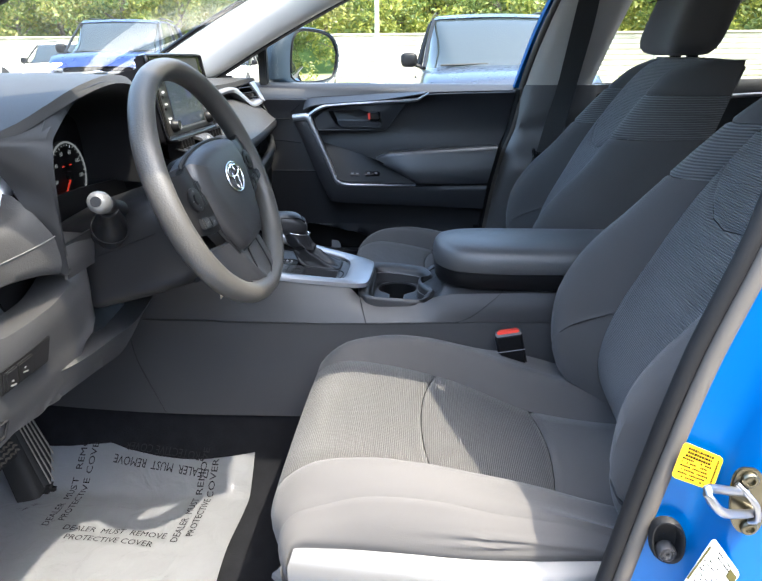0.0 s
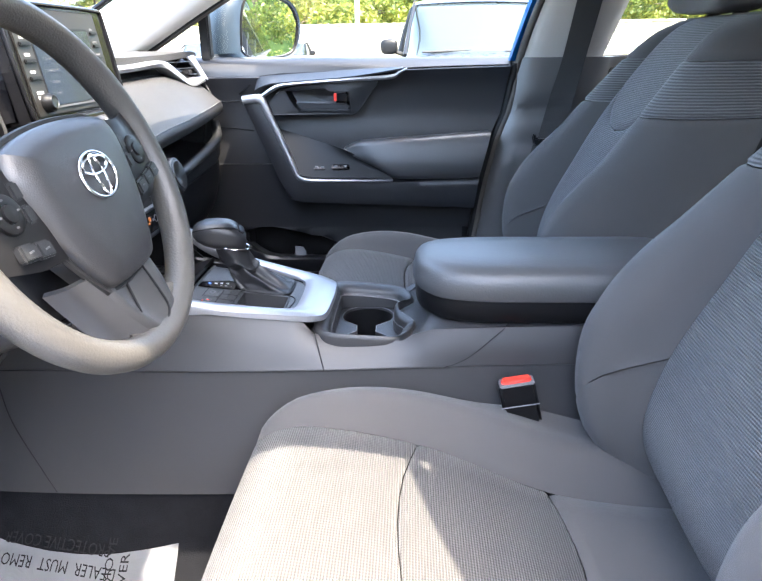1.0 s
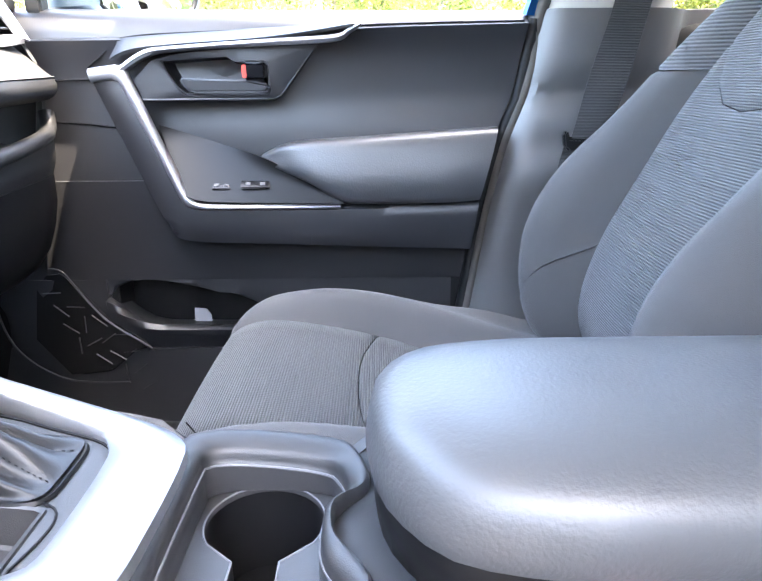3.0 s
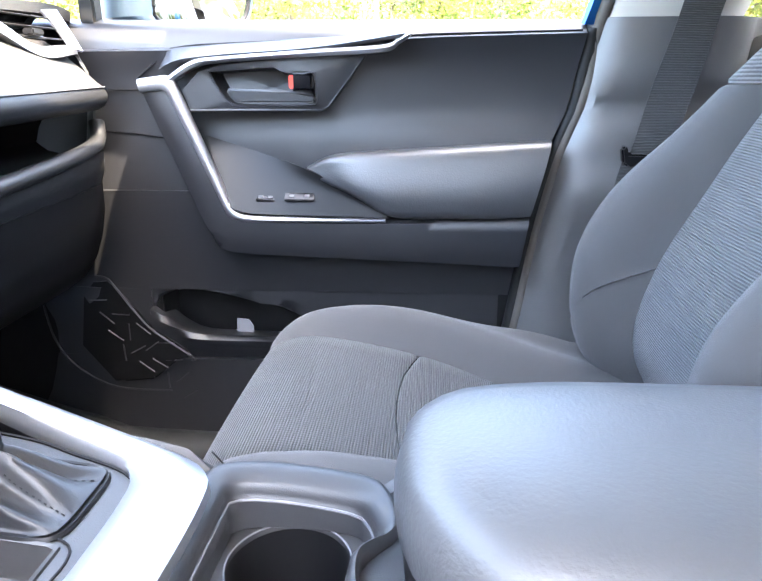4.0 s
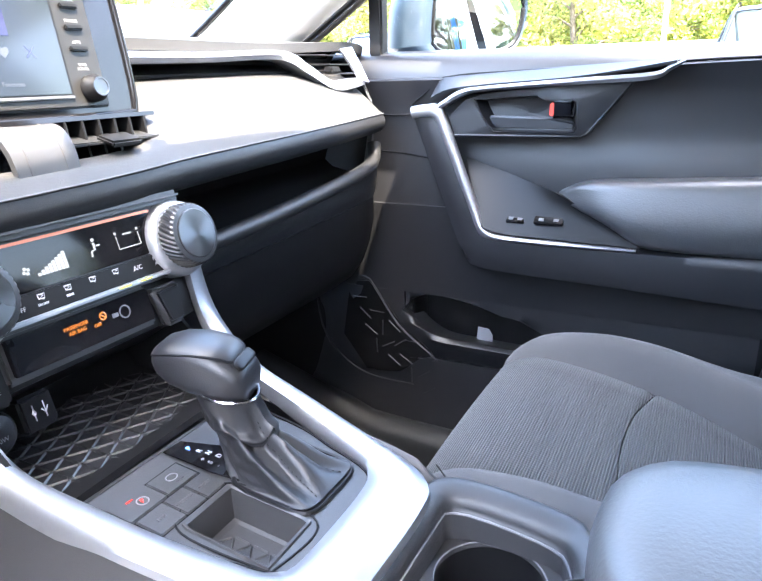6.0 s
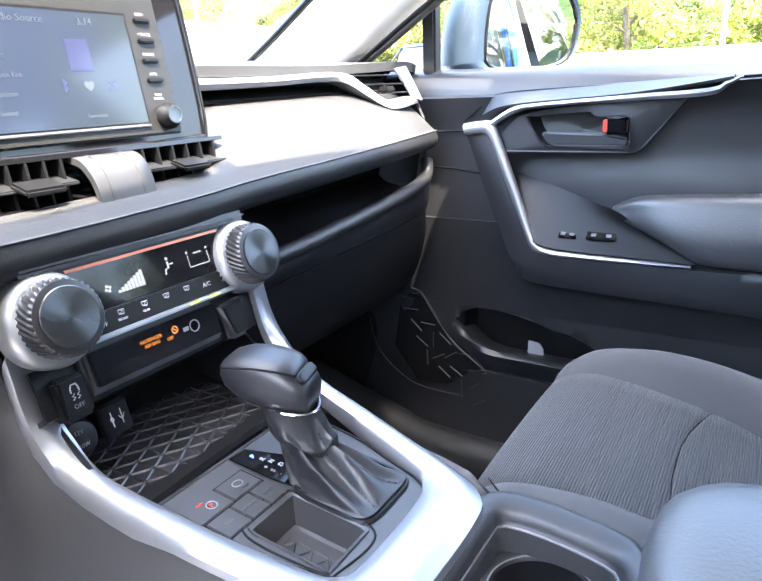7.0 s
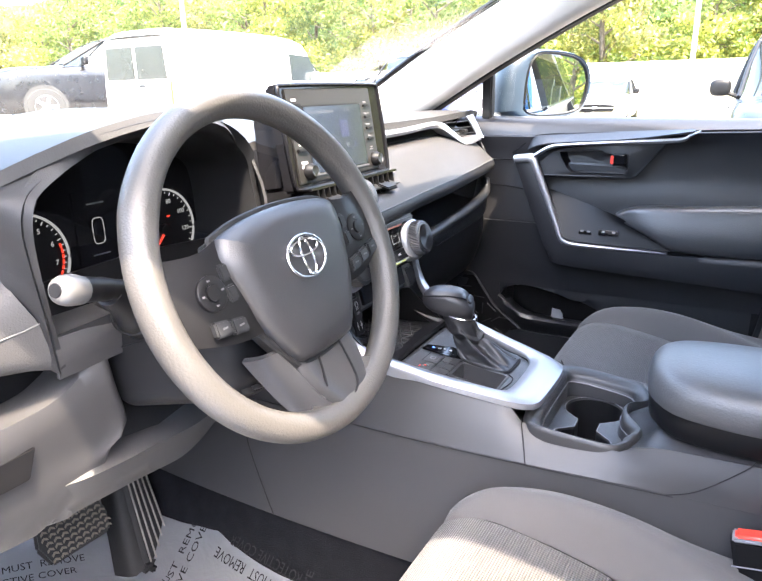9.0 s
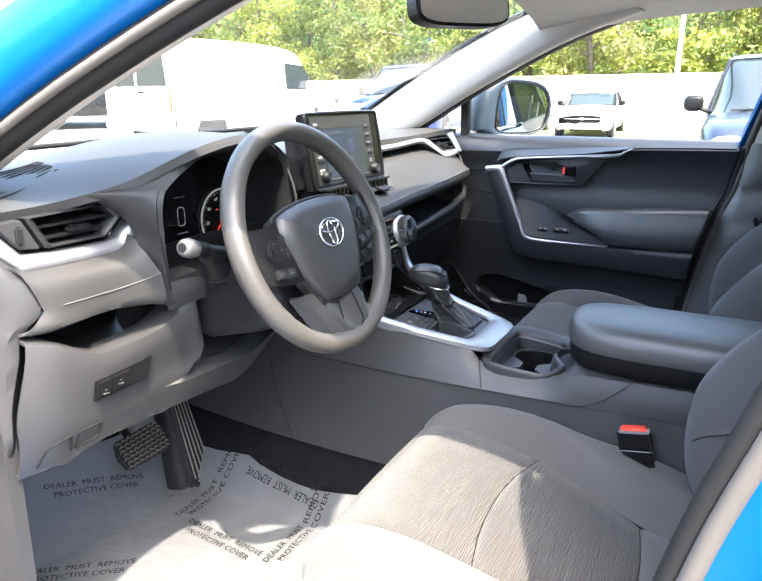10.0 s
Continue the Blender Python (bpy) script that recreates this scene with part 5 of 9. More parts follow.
part("door_pocket", skin([pk(low(PB, 0.012), 0.775), pk(low(PB, 0.0), 0.722), pk(low(PB, -0.002), 0.712), pk(low(PB, 0.001), 0.704), pk(low(PB, 0.010), 0.7035), pk((0.68, 0.678, 0.672, 0.667, 0.665, 0.664, 0.664, 0.664, 0.664, 0.664), 0.714), pk((0.641,) * 10, 0.7285)], m=60, sub=2, along=False, thick=0.002), DOOR, pd)
part("pocket_sheet", prism(P((-0.276, 0.755, 0.670), (-0.244, 0.755, 0.672), (-0.246, 0.762, 0.692), (-0.254, 0.762, 0.704), (-0.276, 0.762, 0.706)), (0, -0.002, 0), 0.0005), mat("grey paper", (0.16, 0.165, 0.18), 0.7), pd)
SP = P((-0.540, 0.714, 0.760), (-0.516, 0.712, 0.788), (-0.487, 0.708, 0.792), (-0.476, 0.706, 0.782), (-0.448, 0.704, 0.744), (-0.419, 0.702, 0.708), (-0.350, 0.70, 0.658), (-0.349, 0.70, 0.650), (-0.372, 0.70, 0.645), (-0.42, 0.70, 0.605), (-0.50, 0.712, 0.59), (-0.56, 0.72, 0.66))
part("speaker_rim", tube(resample(P((-0.62, 0.724, 0.76), (-0.607, 0.722, 0.675), (-0.572, 0.719, 0.622), (-0.50, 0.716, 0.583), (-0.394, 0.715, 0.579)), 30), 0.0018, 6), DOOR, pd)
part("speaker_rim", tube(resample(P((-0.505, 0.7105, 0.797), (-0.484, 0.708, 0.794), (-0.468, 0.7055, 0.776), (-0.414, 0.7005, 0.706), (-0.342, 0.699, 0.654), (-0.345, 0.699, 0.646)), 30), 0.0018, 6), DOOR, pd)
spk = part("speaker_grille", prism([p + Vector((0, 0.004, 0)) for p in SP], (0, 0.012, 0), 0.006), SMOOTH, pd)
rnd = random.Random(11)
for k in range(16):
    f = k // 4
    x, z = -0.505 + 0.038 * (k % 4) + 0.012 * f, 0.755 - 0.033 * f - 0.026 * (k % 4)
    a = rnd.choice((0.6, -0.6, 1.57, 0.0)) + rnd.uniform(-0.1, 0.1)
    d = Vector((math.cos(a) * 0.016, 0, math.sin(a) * 0.016))
    part("grille_rib", tube([Vector((x, 0.7065, z)) - d, Vector((x, 0.7040, z)) + d], 0.0012, 5), DOOR, spk)
part("door_sill_trim", skin([P((-0.75, 0.70, 0.60), (-0.55, 0.71, 0.53), (-0.35, 0.71, 0.50), (0.9, 0.72, 0.49)), P((-0.75, 0.68, 0.60), (-0.55, 0.685, 0.535), (-0.35, 0.685, 0.505), (0.9, 0.69, 0.50)), P((-0.75, 0.65, 0.57), (-0.55, 0.655, 0.51), (-0.35, 0.655, 0.485), (0.9, 0.66, 0.48)), P((-0.75, 0.64, 0.46), (-0.55, 0.64, 0.44), (-0.35, 0.64, 0.43), (0.9, 0.64, 0.43))], m=30, sub=4, thick=0.005), PLASTIC, pd)
part("outer_skin", skin([P((-0.75, 0.80, 1.2), (0.30, 0.80, 1.2)), P((-0.75, 0.88, 1.1), (0.30, 0.88, 1.1)), P((-0.75, 0.90, 0.8), (0.25, 0.90, 0.8)), P((-0.75, 0.86, 0.35), (0.15, 0.86, 0.35))], m=6, sub=3, thick=0.01), BLUE, pd)
part("window_frame", skin([P((0.290, 0.722, 1.198), (0.327, 0.687, 1.33), (0.372, 0.642, 1.45), (0.412, 0.587, 1.54)), P((0.325, 0.735, 1.198), (0.365, 0.715, 1.33), (0.41, 0.67, 1.45), (0.45, 0.61, 1.54))], m=14, sub=2, thick=0.01), BLUE, pd, "blue painted window frame")
part("window_seal", tube(resample(P((0.296, 0.732, 1.19), (0.332, 0.697, 1.33), (0.377, 0.652, 1.45), (0.417, 0.597, 1.54)), 14), 0.004, 8), RUBBER, pd)
part("rear_edge_seal", tube([Vector((dr(z) + 0.012, 0.715, z)) for z in [0.45 + 0.02 * k for k in range(38)]], 0.010, 8), RUBBER, pd)
part("door_glass", skin([P((-0.46, 0.755, 1.20), (0.3, 0.755, 1.20)), P((-0.44, 0.72, 1.33), (0.335, 0.72, 1.33)), P((-0.2, 0.66, 1.47), (0.38, 0.67, 1.45))], m=6, sub=2), GLASS, pd).visible_shadow = False
part("quarter_post", block(-0.478, -0.452, 0.722, 0.75, 1.20, 1.42, 0.004), RUBBER, pd, "black quarter-light post")

mir = thing("door_mirror", "dark blue door mirror reflecting trees", "mirror")
MO = [(-0.405, 1.225), (-0.40, 1.30), (-0.385, 1.352), (-0.35, 1.372), (-0.27, 1.365), (-0.225, 1.345), (-0.205, 1.30), (-0.215, 1.24), (-0.24, 1.215), (-0.30, 1.205), (-0.38, 1.208)]
mf = frame_of((-0.337, 0.90, 1.286), (0.66, 0.75, 0), (0, 0, 1))
def mo(f, d):
    return [mf @ Vector(((x + 0.305) * 1.03 * f, (z - 1.288) * f, d)) for x, z in MO + [MO[0]]]
MIRROR_BLUE = mat("dull blue mirror shell", (0.014, 0.026, 0.042), 0.5, spec=0.35)
def mh(f, d, wide):
    """The housing's outline, drawn out towards the door."""
    c = mo(f, d)
    return [p + (mf.to_3x3() @ Vector((wide * min(0.0, (mf.inverted() @ p).x + 0.02) * 0.55, 0, 0))) for p in c]
part("shell", skin([mo(0.935, 0.002), mo(0.955, 0.007), mh(1.0, 0.009, 0.5), mh(1.05, 0.000, 1.0), mh(1.06, -0.020, 1.15), mh(1.02, -0.06, 1.2), mh(0.85, -0.10, 1.2), mh(0.4, -0.125, 1.2), mh(0.02, -0.13, 1.2)], m=45, sub=2), MIRROR_BLUE, mir, "rounded dark blue shell")
part("rim", tube(resample(mo(0.945, 0.004), 44)[:-1], 0.0035, 8, closed=True), SMOOTH, mir)
part("glass", prism(resample(mo(0.94, 0.0), 40)[:-1], mf.to_3x3() @ Vector((0, 0, 0.002))), MIRROR, mir, "mirror glass")
part("arm", skin([P((-0.455, 0.762, 1.190), (-0.430, 0.763, 1.190), (-0.405, 0.765, 1.190)), P((-0.455, 0.80, 1.206), (-0.432, 0.802, 1.204), (-0.410, 0.803, 1.200)), P((-0.450, 0.84, 1.222), (-0.430, 0.842, 1.218), (-0.412, 0.843, 1.212))], m=8, sub=4, thick=0.012), MIRROR_BLUE, mir)

# passenger B pillar, belt and rear cabin
bp2 = thing("pillar_4", "grey and beige trimmed pillar behind the passenger door", "pillar", kind="structure")
def trim_y(dx, y, z):
    """The pillar's moulded recess round the belt."""
    k = 1.0 if 0.05 < dx < 0.24 else 0.0
    return y + k * (0.014 * math.exp(-((z - 1.085) / 0.022) ** 2) - 0.006 * math.exp(-((z - 0.95) / 0.03) ** 2))
part("lower_trim", skin([[Vector((dr(z) + dx, trim_y(dx, y, z), z)) for z in (0.45, 0.6, 0.72, 0.83, 0.88, 0.915, 0.935, 0.96, 1.0, 1.05, 1.075, 1.09, 1.105, 1.125, 1.16, 1.203)] for dx, y in ((0.012, 0.735), (0.03, 0.714), (0.045, 0.704), (0.075, 0.700), (0.20, 0.702), (0.235, 0.72), (0.26, 0.74), (0.4, 0.745))], m=60, sub=3, thick=0.01), PILLAR_GREY, bp2)
part("upper_trim", skin([[Vector((x + dx, y - 0.35 * max(0, z - 1.2), z)) for x, z in ((0.30, 1.2), (0.345, 1.35), (0.39, 1.48), (0.42, 1.56))] for dx, y in ((0.022, 0.735), (0.036, 0.712), (0.09, 0.705), (0.18, 0.71), (0.215, 0.74))], m=12, sub=3, thick=0.01), LINER, bp2)
part("gap_backing", skin([[Vector((dr(z) + d_, 0.742, z)) for z in (0.44, 0.6, 0.72, 0.83, 0.93, 1.05, 1.12, 1.2)] for d_ in (-0.03, 0.02, 0.07)], m=20, sub=2, thick=0.006), RUBBER, bp2)
part("seal", tube(resample([Vector((dr(z) + 0.021, 0.713, z)) for z in (0.5, 0.7, 0.85, 1.0, 1.1, 1.2)] + [Vector((0.36, 0.665, 1.35)), Vector((0.43, 0.60, 1.53))], 40), 0.010, 8), SEAL, bp2)
belt = thing("seat_belt", "dark grey woven seat belt hanging at the pillar", "seat belt")
WEB = ribbed("woven belt", (0.062, 0.061, 0.062), "Z", 0.0022)
part("webbing", skin([P((0.440, 0.590, 1.46), (0.430, 0.624, 1.36), (0.411, 0.668, 1.20), (0.390, 0.674, 1.116), (0.375, 0.672, 1.05), (0.366, 0.67, 1.012)), P((0.492, 0.586, 1.46), (0.487, 0.620, 1.36), (0.464, 0.662, 1.20), (0.448, 0.667, 1.116), (0.430, 0.664, 1.05), (0.416, 0.664, 1.012))], m=40, sub=2, thick=0.0015), WEB, belt)
part("lower_webbing", skin([P((0.359, 0.676, 1.005), (0.346, 0.676, 0.93), (0.335, 0.68, 0.70)), P((0.381, 0.668, 1.005), (0.378, 0.668, 0.94), (0.37, 0.67, 0.70))], m=14, sub=2, thick=0.0015), WEB, belt)
part("tongue", prism(P((0.350, 0.656, 1.022), (0.354, 0.656, 1.0), (0.362, 0.656, 0.995), (0.385, 0.656, 0.999), (0.396, 0.656, 0.985), (0.424, 0.656, 0.992), (0.424, 0.656, 1.012), (0.362, 0.656, 1.014), (0.357, 0.656, 1.027)), (0, 0.014, 0), 0.003), SMOOTH, belt)
part("latch_plate", tube(resample(P((0.384, 0.654, 0.998), (0.388, 0.653, 0.985), (0.384, 0.655, 0.96)), 8), 0.0025, 6, squash=0.6), CHROME, belt, "chrome latch plate")
part("shoulder_guide", prism(P((0.428, 0.590, 1.432), (0.500, 0.586, 1.432), (0.505, 0.572, 1.468), (0.428, 0.576, 1.468)), (0, 0.014, 0), 0.005), SMOOTH, belt)
rd = thing("rear_door", "closed black-trimmed rear door", "door")
part("door_panel", skin([P((0.53, 0.755, 1.205), (1.5, 0.755, 1.23)), P((0.53, 0.72, 1.19), (1.5, 0.72, 1.215)), P((0.53, 0.725, 1.05), (1.5, 0.725, 1.05)), P((0.53, 0.715, 0.8), (1.5, 0.715, 0.8)), P((0.53, 0.715, 0.45), (1.4, 0.715, 0.45))], m=10, sub=3, thick=0.01), PLASTIC, rd)
part("silver_trim", tube(resample(P((0.62, 0.715, 1.15), (0.85, 0.715, 1.165), (1.1, 0.715, 1.18)), 12), 0.006, 8), SILVER, rd)
part("door_glass", skin([P((0.54, 0.765, 1.20), (1.5, 0.765, 1.23)), P((0.57, 0.70, 1.38), (1.5, 0.70, 1.38)), P((0.6, 0.64, 1.52), (1.5, 0.64, 1.50))], m=6, sub=2), PRIVACY, rd).visible_shadow = False
part("window_frame", tube(resample(P((0.50, 0.59, 1.53), (0.8, 0.605, 1.54), (1.5, 0.60, 1.52)), 12), 0.05, 10), LINER, rd)
rs = thing("rear_bench", "dark cloth rear bench seat", "bench seat")
part("cushion", block(1.0, 1.5, -0.68, 0.66, 0.55, 0.80, 0.06, 4), CLOTH, rs)
part("backrest", prism(P((1.42, -0.68, 0.75), (1.6, -0.68, 0.75), (1.85, -0.68, 1.32), (1.70, -0.68, 1.32)), (0, 1.34, 0), 0.04, 4), CLOTH, rs)
lw_ = thing("rear_door", "closed rear door on the driver's side", "door")
part("door_panel", skin([P((0.6, -0.80, 1.2), (1.5, -0.80, 1.23)), P((0.6, -0.75, 1.18), (1.5, -0.75, 1.2)), P((0.55, -0.76, 0.8), (1.5, -0.76, 0.8)), P((0.5, -0.76, 0.45), (1.4, -0.76, 0.45))], m=10, sub=3, thick=0.01), PLASTIC, lw_)
part("window_frame", tube(resample(P((0.44, -0.605, 1.535), (0.8, -0.635, 1.55), (1.5, -0.62, 1.53)), 12), 0.052, 10), BLUE, lw_)
part("door_glass", skin([P((0.6, -0.80, 1.20), (1.5, -0.80, 1.23)), P((0.6, -0.66, 1.54), (1.5, -0.66, 1.52))], m=4, sub=2), PRIVACY, lw_).visible_shadow = False

# the driver's own door, standing wide open
def open_door():
    t = thing("driver_door", "open blue driver's door with black inner trim", "door")
    part("outer_skin", skin([P((0, -0.11, 0.33), (0.9, -0.11, 0.33)), P((0, -0.135, 0.6), (0.98, -0.135, 0.6)), P((0, -0.13, 0.95), (1.02, -0.13, 0.95)), P((0, -0.09, 1.19), (1.05, -0.09, 1.21))], m=10, sub=3, thick=0.01), BLUE, t)
    part("inner_panel", skin([P((0, -0.02, 0.36), (0.88, -0.02, 0.36)), P((0, 0.0, 0.6), (0.95, 0.0, 0.6)), P((0, 0.0, 0.85), (0.98, 0.0, 0.85)), P((0, -0.01, 1.05), (1.01, -0.01, 1.05)), P((0, -0.06, 1.20), (1.04, -0.06, 1.21))], m=12, sub=3, thick=0.02), DOOR, t)
    part("edge", prism(P((0.89, -0.11, 0.34), (0.89, -0.02, 0.34), (1.04, -0.05, 1.20), (1.045, -0.09, 1.20)), (0.012, 0, 0)), BLUE, t)
    part("armrest", block(0.22, 0.85, -0.01, 0.065, 0.90, 0.985, 0.02, 3), VINYL, t)
    part("window_frame", tube(resample(P((0.02, -0.06, 1.22), (0.35, -0.03, 1.38), (0.62, 0.01, 1.47), (0.95, 0.05, 1.50), (1.06, 0.0, 1.36), (1.04, -0.07, 1.21)), 40, False), 0.02, 8), BLUE, t)
    part("door_glass", skin([P((0.06, -0.075, 1.2), (1.03, -0.075, 1.2)), P((0.62, 0.0, 1.45), (0.95, 0.04, 1.48))], m=6, sub=2), GLASS, t).visible_shadow = False
    return t
od = open_door()
od.matrix_basis = pose(-0.64, -0.84, 0, 0, 0, -74)

# ---- dashboard ----
db = thing("dashboard", "black dashboard with stitched padding and silver trim", "dashboard")
FRONT = P((-0.505, -0.79, 1.188), (-0.495, -0.70, 1.19), (-0.475, -0.64, 1.199), (-0.44, -0.60, 1.213), (-0.420, -0.55, 1.233), (-0.41, -0.484, 1.252), (-0.404, -0.40, 1.264), (-0.410, -0.32, 1.254), (-0.44, -0.262, 1.218), (-0.49, -0.20, 1.205), (-0.52, -0.12, 1.212), (-0.52, 0.10, 1.216), (-0.500, 0.2, 1.218), (-0.495, 0.45, 1.219), (-0.490, 0.665, 1.226), (-0.492, 0.725, 1.22))
MIDT = P((-0.70, -0.79, 1.205), (-0.70, -0.6, 1.222), (-0.66, -0.41, 1.262), (-0.70, -0.2, 1.24), (-0.72, 0.1, 1.238), (-0.70, 0.4, 1.232), (-0.68, 0.665, 1.222), (-0.68, 0.74, 1.21))
BACKT = P((-0.98, -0.79, 1.16), (-1.02, -0.4, 1.185), (-1.03, 0.0, 1.19), (-1.02, 0.4, 1.18), (-0.98, 0.70, 1.16))
def by_y(pts, n=80):
    """The curve's points at even steps across the car."""
    d = resample(pts, 500)
    out = []
    for i in range(n):
        y = -0.79 + (0.725 + 0.79) * i / (n - 1)
        q = min(range(len(d) - 1), key=lambda r: abs(d[r].y - y) + abs(d[r + 1].y - y))
        w = (y - d[q].y) / ((d[q + 1].y - d[q].y) or 1e-6)
        e = d[q].lerp(d[q + 1], min(1, max(0, w)))
        out.append(Vector((e.x, y, e.z)))
    return out
fr, mi, ba = by_y(FRONT), by_y(MIDT), by_y(BACKT)
part("top_pad", skin([[p + Vector((-0.03, 0, -0.014)) for p in fr], [p + Vector((0.0, 0, -0.012)) for p in fr], [p + Vector((0.002, 0, -0.004)) for p in fr], [p + Vector((-0.010, 0, 0.002)) for p in fr], mi, ba], m=80, sub=4, thick=0.006), PAD, db)
def dash_z(x, y):
    f = resample(FRONT, 60), resample(MIDT, 60)
    a = min(f[0], key=lambda p: abs(p.y - y))
    b = min(f[1], key=lambda p: abs(p.y - y))
    w = min(1, max(0, (a.x - 0.01 - x) / max(0.01, a.x - 0.01 - b.x)))
    return a.z + 0.002 + (b.z - a.z - 0.002) * w
GC = P((-0.535, -0.735, 0), (-0.672, -0.735, 0), (-0.672, -0.575, 0), (-0.585, -0.60, 0))
for k in range(8):
    f = (k + 0.5) / 8
    a, b = GC[0].lerp(GC[1], f), GC[3].lerp(GC[2], f)
    part("defrost_slot", tube([Vector((p.x, p.y, dash_z(p.x, p.y) + 0.0035)) for p in [a.lerp(b, q / 5) for q in range(6)]], 0.0028, 5, squash=0.4), INK, db)
# passenger side
part("gap_panel", skin([P((-0.515, 0.12, 1.215), (-0.51, 0.66, 1.215)), P((-0.53, 0.12, 1.19), (-0.53, 0.66, 1.19)), P((-0.50, 0.12, 1.175), (-0.50, 0.66, 1.178))], m=8, sub=2, thick=0.004), SMOOTH, db)
ST1 = P((-0.488, 0.12, 1.204), (-0.487, 0.30, 1.205), (-0.486, 0.47, 1.210), (-0.478, 0.52, 1.192), (-0.467, 0.578, 1.166), (-0.456, 0.65, 1.170))
ST2 = P((-0.486, 0.12, 1.190), (-0.485, 0.30, 1.193), (-0.484, 0.455, 1.197), (-0.476, 0.51, 1.178), (-0.462, 0.578, 1.151), (-0.452, 0.654, 1.158))
st1, st2 = resample(ST1, 50), resample(ST2, 50)
part("silver_strip", skin([[p + Vector((-0.025, 0, 0.0)) for p in st1], st1, [a.lerp(b, 0.5) + Vector((0.004, 0, 0)) for a, b in zip(st1, st2)], st2, [p + Vector((-0.025, 0, 0)) for p in st2]], m=50, sub=2, thick=0.003), SILVER, db, "satin silver strip ending in an angled vent surround")
part("silver_end", skin([P((-0.456, 0.640, 1.166), (-0.472, 0.632, 1.195), (-0.484, 0.625, 1.214)), P((-0.450, 0.662, 1.160), (-0.466, 0.662, 1.19), (-0.480, 0.658, 1.218))], m=8, sub=3, thick=0.004), SILVER, db, "satin silver end of the vent surround")
pv = part("side_vent", skin([P((-0.505, 0.49, 1.211), (-0.505, 0.64, 1.216)), P((-0.53, 0.50, 1.19), (-0.53, 0.64, 1.19)), P((-0.50, 0.53, 1.172), (-0.50, 0.64, 1.165))], m=6, sub=3, thick=0.003), GLOSS, db)
for k in range(3):
    part("vent_slat", tube([Vector((-0.488 + 0.006 * k, 0.50 + 0.027 * k, 1.205 - 0.014 * k)), Vector((-0.476 + 0.006 * k, 0.635, 1.205 - 0.014 * k))], 0.0028, 6, squash=0.5), SMOOTH, pv)
part("vent_tab", block(-0.478, -0.462, 0.565, 0.592, 1.179, 1.188, 0.002), SMOOTH, pv)
def padc(dx, dz, cx=0.0):
    return P((-0.378 + dx + cx, -0.21, 1.088 + dz), (-0.377 + dx + cx, -0.1, 1.088 + dz), (-0.378 + dx + cx, 0.05, 1.092 + dz), (-0.383 + dx, 0.16, 1.097 + dz), (-0.392 + dx, 0.38, 1.103 + dz), (-0.42 + dx, 0.658, 1.110 + dz))
def shift(pts, rules):
    """Moves points at the pad's centre stretch and along its passenger stretch by different amounts."""
    a, b = rules
    out = []
    for p in pts:
        w = min(1, max(0, (p.y - 0.10) / 0.09))
        w = w * w * (3 - 2 * w)
        out.append(p + Vector(a).lerp(Vector(b), w))
    return out
base = resample(padc(0, 0), 80)
part("stitched_pad", skin([shift(base, ((-0.05, 0, 0.014), (-0.118, 0, 0.075))), shift(base, ((-0.032, 0, 0.016), (-0.085, 0, 0.068))), shift(base, ((-0.016, 0, 0.012), (-0.045, 0, 0.038))), [p + Vector((-0.006, 0, 0.0045)) for p in base], [p + Vector((-0.0005, 0, 0.0005)) for p in base]], m=80, sub=3, thick=0.004), PAD, db)
part("pad_lip", skin([[p + Vector((0, 0, -0.0005)) for p in base], [p + Vector((0.004, 0, -0.008)) for p in base], [p + Vector((0.001, 0, -0.022)) for p in base], [p + Vector((-0.02, 0, -0.033)) for p in base], [p + Vector((-0.09, 0, -0.04)) for p in base]], m=80, sub=3, thick=0.004), PLASTIC, db)
part("stitching", tube([p + Vector((0.0008, 0, 0.0015)) for p in base], 0.0010, 5), GREYDIM, db, "pale grey stitch line")
part("tray_back", skin([P((-0.52, 0.12, 1.06), (-0.53, 0.67, 1.075)), P((-0.55, 0.12, 1.01), (-0.55, 0.67, 1.02)), P((-0.44, 0.12, 0.985), (-0.455, 0.67, 1.0))], m=10, sub=3, thick=0.004), SMOOTH, db)
part("tray_lip", tube(resample(P((-0.405, 0.12, 0.994), (-0.408, 0.30, 1.002), (-0.416, 0.50, 1.016), (-0.424, 0.60, 1.026), (-0.434, 0.645, 1.036), (-0.442, 0.662, 1.06)), 40), 0.012, 10, squash=0.9), PLASTIC, db)
part("glovebox", skin([P((-0.415, 0.12, 0.988), (-0.43, 0.60, 1.014), (-0.445, 0.67, 1.022)), P((-0.41, 0.12, 0.975), (-0.43, 0.60, 0.99), (-0.445, 0.67, 1.0)), P((-0.425, 0.12, 0.955), (-0.44, 0.60, 0.965), (-0.455, 0.67, 0.97))], m=20, sub=3, thick=0.004), PLASTIC, db)
